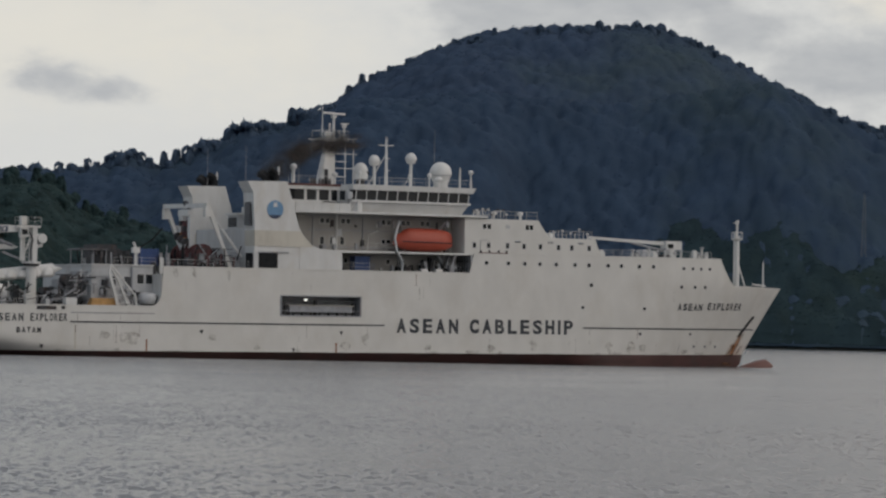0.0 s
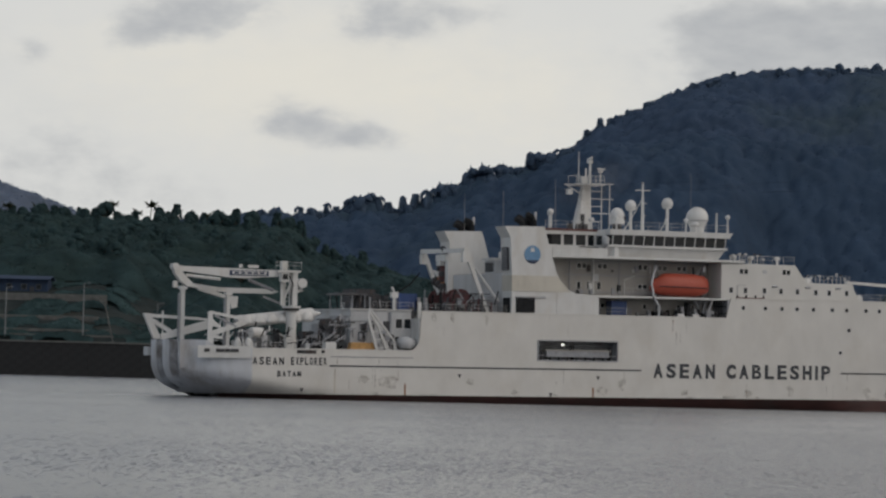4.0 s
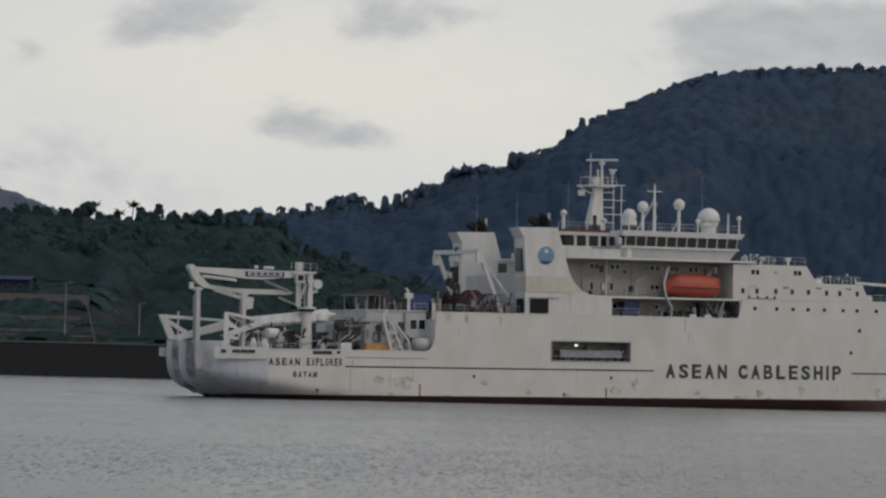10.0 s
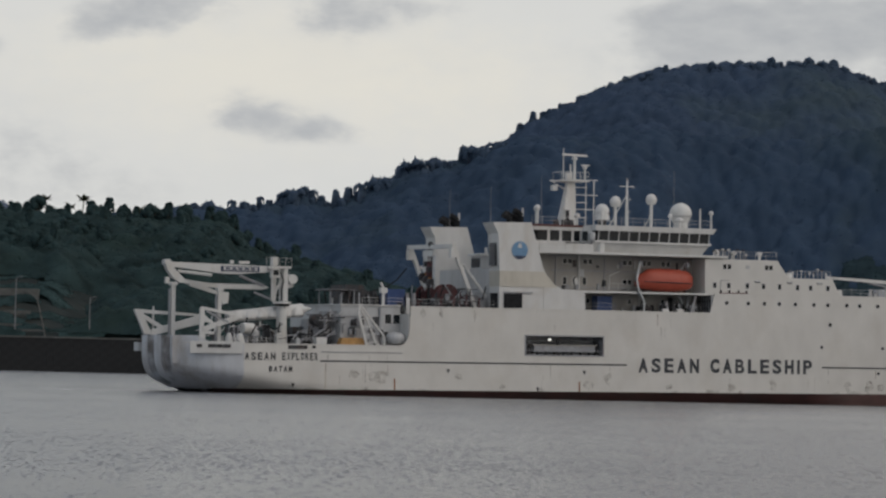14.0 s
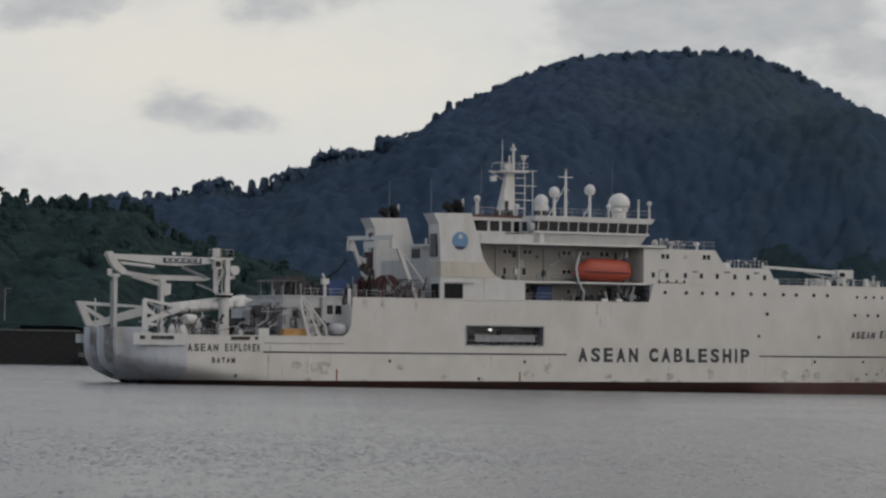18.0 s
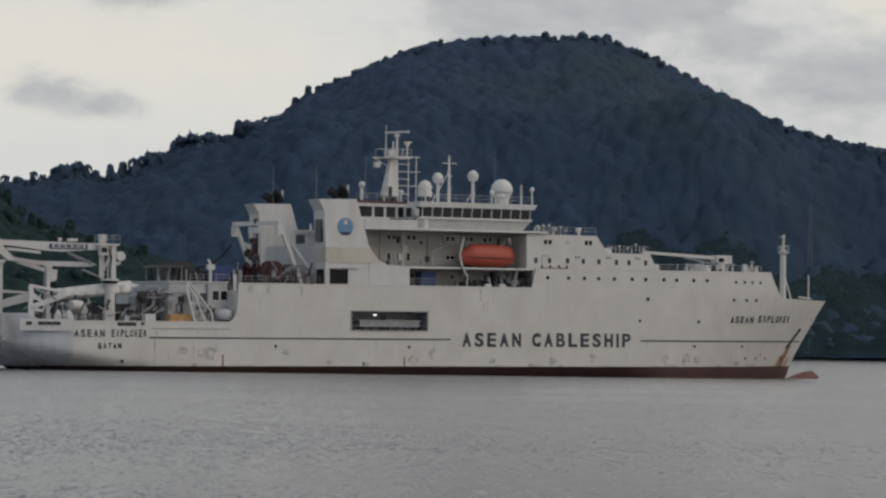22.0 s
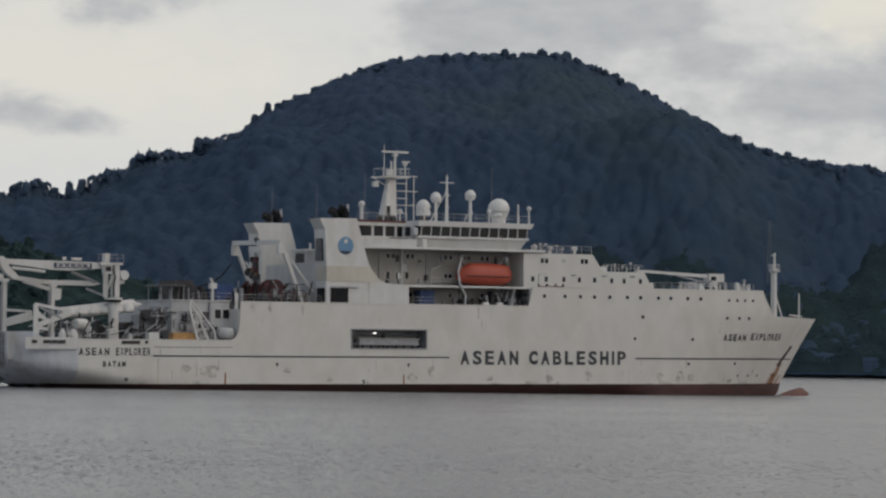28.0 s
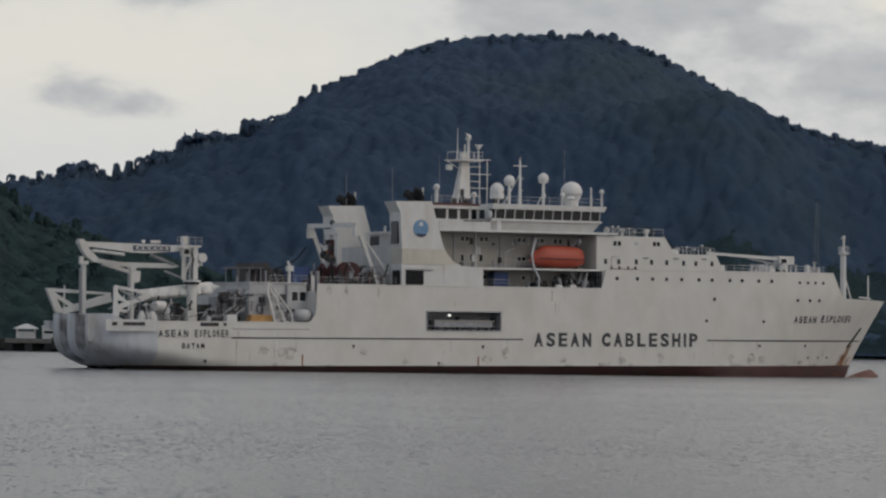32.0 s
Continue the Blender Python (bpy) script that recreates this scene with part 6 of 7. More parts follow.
part("knuckle_ram", rod(B(), (10.6, -4.9, 14.4), (13.8, -4.9, 13.2), 0.2), M_GREY, crane)
part("boom_lamp", box(B(), 8.9, 9.3, -6.1, -5.8, 15.85, 16.25), M_WHITE, crane)
part("boom_lamp", box(B(), 10.1, 11.4, -6.1, -5.8, 15.85, 16.2), M_WHITE, crane)
part("inner_strut", beam(B(), (12.4, -5.2, 12.4), (15.2, -5.6, 11.3), 0.25, 0.25), M_GREY, crane)
# boom rests
for x, y, z0, z1, w in ((4.4, 2.0, 5.0, 13.2, 0.5), (7.4, -6.3, 5.0, 12.4, 0.44)):
    r = part("boom_rest", beam(B(), (x, y, z0), (x, y, z1), w, w), M_WHITE, ship, "white square boom rest")
    part("rest_fork", box(B(), x - w * 0.9, x + w * 0.9, y - 0.5, y + 0.5, z1, z1 + 0.4), M_WHITE, r)
    part("rest_ladder", beam(B(), (x - w * 0.95, y, z0), (x - w * 0.95, y, z1 - 0.5), 0.5, 0.07), M_GREY, r)
    for k in range(14):
        part("ladder_rung", box(B(), x - w * 1.1, x - w * 0.8, y - 0.25, y + 0.25, z0 + 0.6 + k * 0.5, z0 + 0.65 + k * 0.5), M_GREY, r)
# stern sheave frames
fr = part("sheave_frame", beam(B(), (-0.2, 3.0, 9.9), (8.6, 3.0, 9.5), 0.45, 0.5, 0.3, 0.25), M_WHITE, ship, "white frame over the stern sheaves")
part("frame_plate", prism(B(), [(-0.4, 10.1), (0.5, 9.9), (2.0, 7.0), (1.0, 7.0)], 2.7, 3.3), M_WHITE, fr)
part("frame_strut", beam(B(), (0.6, 3.0, 9.4), (3.8, 3.0, 7.6), 0.4, 0.5), M_WHITE, fr)
part("frame_beam", beam(B(), (2.0, 3.0, 7.2), (8.6, 3.0, 9.0), 0.5, 0.75, 0.6, 1.1), M_WHITE, fr)
part("frame_pole", rod(B(), (2.2, 3.0, 7.0), (2.2, 3.0, 10.5), 0.1), M_WHITE, fr)
part("frame_lamp", box(B(), 0.9, 1.4, 3.2, 3.6, 6.9, 7.4), M_DARK, fr)
fr2 = part("sheave_frame", prism(B(), [(4.6, 6.0), (4.6, 10.3), (5.1, 10.4), (5.2, 9.4), (6.3, 8.6), (6.3, 8.35), (5.15, 8.6), (5.1, 7.6), (6.4, 7.35), (6.4, 7.1), (5.3, 7.1), (5.3, 6.0)], -7.2, -6.9), M_WHITE, ship, "white cut-out bracket of the near sheave")
part("frame_beam", beam(B(), (4.8, -7.0, 10.3), (9.4, -7.0, 9.5), 0.3, 0.35), M_WHITE, fr2)
part("frame_beam", beam(B(), (9.5, -7.0, 9.2), (4.9, -7.0, 7.6), 0.4, 0.6), M_WHITE, fr2)
part("frame_brace", beam(B(), (5.4, -7.2, 9.9), (8.2, -7.2, 8.6), 0.22, 0.22), M_GREY, fr2)
# wrapped tube and plough gear
tube = part("wrapped_boom", rod(B(), (9.0, -5.0, 9.2), (19.2, -4.6, 10.33), 0.75, 0.8, 14), M_WHITE, ship, "long white sheet-wrapped boom", True)
for k in range(6):
    x = 10.2 + k * 1.6
    part("wrap_fold", lathe(B(), (x, -4.95, 9.3 + 0.11 * k), [(0.75, -0.5), (1.0, -0.2), (0.93, 0.3), (0.6, 0.75)], 9), M_WHITE, tube, "", True)
part("boom_nose", rod(B(), (19.2, -4.6, 10.33), (20.4, -4.5, 10.5), 0.5, 0.12, 10), M_WHITE, tube)
plough = part("cable_plough", plan_ring(B(), [(8.6, -7.4), (13.4, -7.4), (13.4, -3.4), (8.6, -3.4)], [(9.4, -6.8), (12.6, -6.8), (12.6, -4.0), (9.4, -4.0)], 5.0, 6.9), M_DARK, ship, "dark seabed plough with white hoods")
part("hood", lathe(B(), (11.9, -6.4, 7.0), [(0.7, 0), (0.75, 0.5), (0.5, 1.0), (0.1, 1.2)], 12), M_BLUISH, plough)
for k in range(6):
    part("plough_strut", beam(B(), (8.8 + 0.8 * k, -7.6, 5.1), (9.4 + 0.75 * k, -6.4, 8.2), 0.16, 0.16), M_DARK if k % 2 else M_GREY, plough)
for x, y, w, h, mat in ((18.6, -6, 2.4, 1.6, M_GREY), (20.8, -6.4, 1.8, 2.2, M_DARK), (21.3, -3, 2.6, 4.2, M_GREY), (19.6, -2, 2.0, 3.2, M_DARK), (17.6, 0, 3.0, 2.6, M_DARK), (13.0, 1.5, 2.6, 3.0, M_DARK)):
    m_ = part("cable_engine", plan_ring(B(), [(x - w / 2, y - w / 2), (x + w / 2, y - w / 2), (x + w / 2, y + w / 2), (x - w / 2, y + w / 2)], [(x - w / 2.3, y - w / 2.3), (x + w / 2.3, y - w / 2.3), (x + w / 2.3, y + w / 2.3), (x - w / 2.3, y + w / 2.3)], 5.0, 5.0 + h), mat, ship, "cable-handling machinery")
    part("engine_wheel", rod(B(), (x, y - w / 2 - 0.3, 5.4 + h / 2), (x, y - w / 2 + 0.1, 5.4 + h / 2), w * 0.3, seg=14), M_GREY, m_)
part("wheel_house", box(B(), 21.6, 22.9, -7.2, -4.2, 8.9, 10.2), M_GREY, ship)
part("housing_window", box(B(), 21.5, 22.2, -7.26, -7.15, 8.9, 9.8), M_DARK, ship)
part("chute_roller", rod(B(), (20.4, -7.0, 9.1), (20.4, -5.6, 9.1), 0.75, seg=14), M_DARK, ship)
railing(ship, [(9.5, -10.6, 6.0), (14.5, -10.6, 6.0)], 0.7, 1.3)

# Cables, frames and small gear crowded on the quarter deck
for k in range(30):
    x, y = crng.uniform(8.4, 15.0), crng.uniform(-8.8, -2.0)
    z = crng.uniform(5.6, 8.4)
    a, ln = crng.choice((0.0, 1.57, 0.15, 1.4, 0.8)), crng.uniform(0.5, 1.5)
    part("gear_bar", beam(B(), (x, y, z), (x + ln * math.cos(a), y + crng.uniform(-0.6, 0.6), z + ln * math.sin(a)), 0.13, 0.13), (M_DARK, M_WHITE, M_DARK, M_GREY, M_BLACK)[k % 5], plough)
for k in range(60):
    x, y = crng.uniform(16.8, 23.6), crng.uniform(-8.6, -3.0)
    z = crng.uniform(5.6, 9.6 if x > 19 else 7.6)
    a, ln = crng.choice((0.0, 1.57, 0.1, 0.9)), crng.uniform(0.6, 2.0)
    part("gear_bar", beam(B(), (x, y, z), (x + ln * math.cos(a), y, z + ln * math.sin(a)), 0.14, 0.14), (M_DARK, M_GREY, M_BLACK, M_DARK, M_BLUISH)[k % 5], plough)
for k, (x, z) in enumerate(((9.0, 8.6), (11.5, 8.2), (13.2, 8.4))):
    part("slung_cable", pipe(B(), [(x, -6.9, z), (x + 0.7, -6.9, z - 0.5), (x + 1.6, -6.9, z - 0.55), (x + 2.4, -6.9, z + 0.1)], 0.07, 5), M_BLACK, plough)
for k in range(20):
    x, y = crng.uniform(23.5, 30.5), crng.uniform(-8.9, -8.4)
    z = crng.uniform(5.4, 8.8)
    part("wall_gear", box(B(), x, x + crng.uniform(0.15, 0.7), y, -8.2, z, z + crng.uniform(0.2, 1.1)), (M_GREY, M_DARK, M_BLUISH)[k % 3], ah)
for k in range(24):
    x, y = crng.uniform(25.0, 36.0), crng.uniform(-7.8, 2.0)
    z = 11.1 if x < 31 else 10.0
    h = crng.uniform(1.0, 2.6)
    part("roof_gear", beam(B(), (x, y, z), (x + crng.uniform(-0.4, 0.4), y, z + h), 0.14, 0.14), (M_DARK, M_GREY, M_DARK, M_BLACK)[k % 4], ship)
part("roof_housing", box(B(), 25.9, 28.4, -2.5, 2.0, 11.1, 13.7), M_DARK, ah, "dark machinery housing")

# Pale frames, hoses and covers that crowd the stern round the crane
for k in range(46):
    x, y = crng.uniform(5.5, 15.2), crng.uniform(-8.9, 1.0)
    z = crng.uniform(5.4, 8.6)
    a, ln = crng.choice((0.0, 1.57, 1.2, 0.35, 2.6)), crng.uniform(0.5, 1.8)
    part("stern_bar", beam(B(), (x, y, z), (x + ln * math.cos(a), y + crng.uniform(-0.5, 0.5), max(5.1, z + ln * math.sin(a))), 0.12 + 0.05 * (k % 3), 0.12), (M_GREY, M_BLUISH, M_GREY, M_WHITE, M_DARK)[k % 5], plough)
for x, y, r in ((8.5, -7.0, 0.5), (9.8, -7.4, 0.6)):
    part("gear_cover", lathe(B(), (x, y, 5.0), [(r, 0), (r * 1.05, 1.1), (r * 0.9, 1.7), (r * 0.5, 2.15), (0.08, 2.3)], 9), M_WHITE, plough, "", True)
part("cable_barrel", lathe(B(), (0, 0, 0), [(0.35, 0), (0.62, 0.05), (0.7, 0.9), (0.62, 1.75), (0.3, 1.8)], 14), M_WHITE, plough, "white barrel lying on its side", True).matrix_basis = pose(10.0, -7.4, 7.9, 0, 90, 20)
for k in range(26):
    x, z = crng.uniform(17.2, 22.8), crng.uniform(5.6, 9.8)
    a, ln = crng.choice((0.0, 0.0, 1.57, 0.6)), crng.uniform(0.8, 2.6)
    part("work_frame", beam(B(), (x, -8.7 + 0.12 * (k % 4), z), (min(23.4, x + ln * math.cos(a)), -8.7 + 0.12 * (k % 4), min(10.4, z + ln * math.sin(a))), 0.14, 0.14), (M_GREY, M_DARK, M_BLUISH, M_DARK)[k % 4], plough)

# Exhaust smoke: soft sheets of soot that leave the funnel, drift forward and draw apart
def soot(dense, tone):
    m = bpy.data.materials.new("exhaust_soot")
    m.use_nodes = True
    n, l = m.node_tree.nodes, m.node_tree.links
    n.clear()
    out, mix, tr, df = n.new("ShaderNodeOutputMaterial"), n.new("ShaderNodeMixShader"), n.new("ShaderNodeBsdfTransparent"), n.new("ShaderNodeBsdfDiffuse")
    uv, ln, soft, tx, tc, mul = (n.new("ShaderNode" + k) for k in ("UVMap", "VectorMath", "MapRange", "TexNoise", "TexCoord", "Math"))
    uv.uv_map, ln.operation, soft.interpolation_type, mul.operation = "spread", "LENGTH", "SMOOTHSTEP", "MULTIPLY"
    l.new(uv.outputs[0], ln.inputs[0]), l.new(ln.outputs["Value"], soft.inputs["Value"])
    soft.inputs["From Min"].default_value, soft.inputs["From Max"].default_value, soft.inputs["To Max"].default_value = 1.0, 0.15, dense
    tx.inputs["Scale"].default_value, tx.inputs["Detail"].default_value = 0.55, 4
    info, shift = n.new("ShaderNodeObjectInfo"), n.new("ShaderNodeVectorMath")
    shift.operation, shift.inputs[1].default_value = "MULTIPLY_ADD", (40, 23, 11)
    l.new(info.outputs["Random"], shift.inputs[0]), l.new(tc.outputs["Object"], shift.inputs[2]), l.new(shift.outputs[0], tx.inputs["Vector"])
    wisp = n.new("ShaderNodeMapRange")
    wisp.inputs["From Min"].default_value, wisp.inputs["From Max"].default_value, wisp.inputs["To Max"].default_value = 0.25, 0.75, 1.3
    l.new(tx.outputs["Fac"], wisp.inputs["Value"])
    l.new(soft.outputs[0], mul.inputs[0]), l.new(wisp.outputs[0], mul.inputs[1]), l.new(mul.outputs[0], mix.inputs[0])
    df.inputs["Color"].default_value = tone
    l.new(tr.outputs[0], mix.inputs[1]), l.new(df.outputs[0], mix.inputs[2]), l.new(mix.outputs[0], out.inputs[0])
    return m


M_SOOT, M_HAZE = soot(1.2, (0.046, 0.040, 0.037, 1)), soot(0.16, (0.15, 0.145, 0.14, 1))


def puff(seed, size, label, mat):
    """A slightly wavy drift of soot, densest in the middle."""
    r = random.Random(seed)
    ob = thing("smoke_puff", label, "smoke", "exhaust smoke")
    bm = B()
    uvl = bm.loops.layers.uv.new("spread")
    turn = Euler((radians(83), radians(r.uniform(-30, -8)), 0)).to_matrix()
    off = Vector((seed, 0, 0))
    at = lambda i, j: turn @ Vector((1.5 * size * i / 5, size * j / 5, 0.015 * size * noise.noise(Vector((i / 3, j / 3, 0)) + off)))
    grid = {(i, j): bm.verts.new(at(i, j)) for i in range(-5, 6) for j in range(-5, 6)}
    for i in range(-5, 5):
        for j in range(-5, 5):
            cs = ((i, j), (i + 1, j), (i + 1, j + 1), (i, j + 1))
            f = bm.faces.new([grid[c] for c in cs])
            for lp, c in zip(f.loops, cs):
                lp[uvl].uv = (c[0] / 5, c[1] / 5)
    tagged(part("soot_sheet", bm, mat, ob, "", True), kind="stuff")
    return ob


# born at these seconds: a dense run that ends as the funnel clears, and thin haze that hangs about longer
PUFFS = [(puff(k, 1.6 + 0.1 * (k % 4) + 0.03 * k, "thin brown exhaust smoke drifting off the funnel", M_SOOT), 1.3 - 0.27 * k) for k in range(12)]
HAZES = [(puff(30 + k, 3.2 + 0.25 * k, "faint haze of old exhaust smoke", M_HAZE), 0.0 - 1.1 * k) for k in range(3)]


# Shore: quay, terraces, building, poles, jetty
def block(name, label, category, x0, x1, y0, y1, z0, z1, mat, kind=""):
    ob = thing(name, label, category, kind=kind, m=pose((x0 + x1) / 2, (y0 + y1) / 2, z0))
    part(name + "_body", box(B(), (x0 - x1) / 2, (x1 - x0) / 2, (y0 - y1) / 2, (y1 - y0) / 2, 0, z1 - z0), mat, ob)
    return ob


quay = thing("quay_wall", "dark wet stone quay wall above the water", "wall", kind="structure", m=pose(-190, 944, -1))
part("wall_core", box(B(), 0, 112, 0.6, 6, 0, 11.4), M_QUAY, quay)
blk = [box(B(), 0, 4.07 + 0.05 * k, 0, 1.0, 0, 1.42) for k in range(2)]
stone = []
for b_ in blk:
    me = bpy.data.meshes.new("stone_block")
    bmesh.ops.recalc_face_normals(b_, faces=b_.faces)
    b_.to_mesh(me), b_.free()
    me.materials.append(M_QUAY)
    stone.append(me)
srng = random.Random(4)
for row in range(8):
    for k in range(27):
        shared("stone_block", stone[(row + k) % 2], quay, pose(k * 4.15 + (row % 2) * 1.9 - 0.5, srng.uniform(-0.06, 0.06), row * 1.43))
part("coping", box(B(), -0.5, 112.5, -0.4, 3, 11.4, 11.9), M_CONCRETE, quay)
for k, (y, z, h, x1) in enumerate(((957, 12.2, 0.9, -116), (967, 13.9, 1.0, -118), (981, 18.2, 1.2, -124), (1002, 25.2, 1.8, -124))):
    t_ = thing("terrace_wall", "low weathered concrete terrace wall", "wall", "terrace walls", "structure", pose(-190, y, z - 3))
    part("wall_face", box(B(), 0, x1 + 190, 0, 0.7, 0, 3 + h), M_CONCRETE, t_)
    for j in range(int((x1 + 190) / 6)):
        part("buttress", box(B(), j * 6 + 2, j * 6 + 2.5, -0.3, 0, 0, 2.8 + h), M_CONCRETE, t_)

hall = thing("harbour_building", "low building with a blue sheet roof on the terrace", "building", m=pose(-158, 1022, 27.0))
part("wall", box(B(), -14, 12, -5, 5, 0, 5.0), M_ROOFBLUE, hall, "blue-grey rendered wall")
part("roof", prism(B(), [(-6.5, 4.8), (0, 6.0), (6.5, 4.8), (6.5, 5.1), (0, 6.4), (-6.5, 5.1)], -15, 13, "x"), M_ROOFBLUE, hall, "blue sheet roof")
for x in (-11, -6, -1, 4, 9):
    w_ = part("window", box(B(), x - 0.9, x + 0.9, -5.08, -4.9, 1.6, 3.4), M_CONCRETE, hall)
    part("pane", box(B(), x - 0.75, x + 0.75, -5.12, -5.0, 1.75, 3.25), M_GLASS, w_)
part("doorway", box(B(), 6.0, 7.4, -5.06, -4.9, 0, 2.6), M_DARK, hall)


def lamp_post(x, y, z, h, group="lamp posts"):
    ob = thing("lamp_post", "tall pale steel lamp post on the quay", "lamp post", group, m=pose(x, y, z))
    part("pole", rod(B(), (0, 0, 0), (0, 0, h), 0.26, 0.14), M_POLE, ob)
    part("arm", rod(B(), (0, 0, h), (1.6, 0, h + 0.3), 0.09), M_POLE, ob)
    part("lamp_head", box(B(), 1.2, 2.1, -0.2, 0.2, h + 0.2, h + 0.42), M_POLE, ob)
    return ob


lamp_post(-125.5, 955, 10.8, 18.5)
lamp_post(-150.0, 954, 10.5, 17.0)
lamp_post(-101.8, 953, 10.5, 13.0)
lamp_post(-145.0, 1046, 29, 9)
bent = thing("bent_pole", "leaning bent steel pole beside the terraces", "pole", m=pose(-115.5, 953, 10.5))
part("pole", rod(B(), (0, 0, 0), (-2.9, 0, 12.0), 0.24, 0.2), M_CONCRETE, bent)
part("pole_top", rod(B(), (-2.9, 0, 12.0), (-6.4, 0, 15.2), 0.2, 0.14), M_CONCRETE, bent)

jetty = thing("jetty", "low concrete jetty on dark piles", "jetty", kind="structure", m=pose(-76, 924, 0))
part("jetty_deck", box(B(), 0, 50, 0, 22, 2.6, 4.0), M_CONCRETE, jetty)
for k in range(9):
    part("pile", box(B(), 1 + k * 6, 3.2 + k * 6, 0.4, 3, -1, 2.8), M_QUAY, jetty)
part("pile_screen", box(B(), 0, 50, 3.2, 4, -1, 2.7), M_QUAY, jetty)
for k, (x, w) in enumerate(((6, 3), (14, 5), (33, 4))):
    part("jetty_block", box(B(), x, x + w, -0.2, 3, 1.0, 3.4 + 0.5 * k), M_QUAY, jetty)
gaz = thing("pavilion", "small white open pavilion with a pyramid roof on the jetty", "pavilion", m=pose(-51.0, 930, 4.0))
for sx in (-1, 1):
    for sy in (-1, 1):
        part("post", box(B(), sx * 2.7 - 0.15, sx * 2.7 + 0.15, sy * 2.7 - 0.15, sy * 2.7 + 0.15, 0, 2.9), M_WHITE, gaz)
part("parapet", box(B(), -2.7, 2.7, -2.75, -2.6, 0, 2.2), M_BLUISH, gaz)
part("roof", plan_ring(B(), [(-3.9, -3.9), (3.9, -3.9), (3.9, 3.9), (-3.9, 3.9)], [(-0.4, -0.4), (0.4, -0.4), (0.4, 0.4), (-0.4, 0.4)], 2.9, 4.5), M_BLUISH, gaz, "pale sheet roof")
shed = thing("kiosk", "small white kiosk on the jetty", "kiosk", m=pose(-43.5, 931, 4.0))
part("wall", box(B(), -2.6, 2.6, -2, 2, 0, 3.6), M_BLUISH, shed)
part("roof", box(B(), -2.9, 2.9, -2.3, 2.3, 3.6, 3.9), M_WHITE, shed)
part("window", box(B(), -2.0, 2.0, -2.08, -1.9, 1.6, 2.4), M_GLASS, shed)
shed2 = thing("stall", "brown timber stall on the jetty", "stall", m=pose(-62.0, 932, 4.0))
part("wall", box(B(), -2.2, 2.2, -1.6, 1.6, 0, 2.2), M_TAN, shed2)
part("roof", box(B(), -2.6, 2.6, -2, 2, 2.2, 2.5), M_CONCRETE, shed2)


# Lattice tower on the hill
def tower(x, y, h):
    z = float(ground_height(np.array([x]), np.array([float(y)]))[0]) + 2
    ob = thing("lattice_tower", "slim pale lattice tower among the trees", "tower", m=pose(x, y, z))
    for sx in (-1, 1):
        for sy in (-1, 1):
            part("tower_leg", rod(B(), (sx * 1.5, sy * 1.5, 0), (sx * 0.5, sy * 0.5, h), 0.12, 0.08, 5), M_POLE, ob)
    for k in range(9):
        z0, z1 = h * k / 9, h * (k + 1) / 9
        a, b_ = 1.5 - 1.0 * k / 9, 1.5 - 1.0 * (k + 1) / 9
        part("tower_brace", rod(B(), (-a, -a, z0), (b_, -b_, z1), 0.05, seg=5), M_POLE, ob)
        part("tower_brace", rod(B(), (a, -a, z0), (-b_, -b_, z1), 0.05, seg=5), M_POLE, ob)
    return ob


tower(1985 * math.tan(radians(11.75)), 1985, 46)


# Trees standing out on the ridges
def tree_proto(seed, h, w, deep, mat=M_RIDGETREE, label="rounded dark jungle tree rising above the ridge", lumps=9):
    """Height to the top h, crown w wide and deep high: a heap of leaf clumps on a forked trunk."""
    ob = thing("tree", label, "tree", "ridge trees")
    bm = rod(B(), (0, 0, -6), (0.3, 0.2, h - deep * 0.6), 0.5, 0.3, 7)
    for k in range(6):
        a = k * 1.05 + seed
        rod(bm, (0.2, 0.1, h - deep * (1.0 - 0.03 * k)), (math.cos(a) * w * 0.34, math.sin(a) * w * 0.34, h - deep * 0.5), 0.22, 0.1, 5)
    part("trunk", bm, M_BARK, ob)
    v, f = crown_shape(seed + 100, 1, lumps * 2, 500, 0.04)
    v = (v - (0, 0, v[:, 2].max())) * (w / np.ptp(v[:, 0]), w / np.ptp(v[:, 1]), min(deep, 0.75 * w) / np.ptp(v[:, 2]))
    v[:, 2] -= 0.3 * w * ((v[:, 0] ** 2 + v[:, 1] ** 2) / (0.5 * w) ** 2) ** 1.5 * 0.6
    v[:, 2] -= v[:, 2].max()
    low = v[:, 2].min()
    hang = np.clip(0.42 * low - v[:, 2], 0, None)
    v[:, 2] += h - hang * max(deep + low, 0) / (-0.58 * low)
    crown = new("crown", fast_mesh("crown", v, f, mat, True))
    crown.parent = ob
    return ob


def ridge_z(az, y):
    x = y * math.tan(radians(az))
    return x, float(ground_height(np.array([x]), np.array([float(y)]))[0])


def skyline(az):
    return 2396 if drop(2400 * math.tan(radians(az))) > 6 else CREST - 3


tree_rng = random.Random(11)
SIZES = ((15, 13, 19), (17, 10, 20), (15, 18, 20), (19, 8, 21), (16, 16, 15), (14, 11, 18))
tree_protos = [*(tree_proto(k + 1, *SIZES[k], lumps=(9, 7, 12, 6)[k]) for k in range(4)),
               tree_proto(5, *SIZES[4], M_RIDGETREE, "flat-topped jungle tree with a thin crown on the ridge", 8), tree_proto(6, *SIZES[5])]
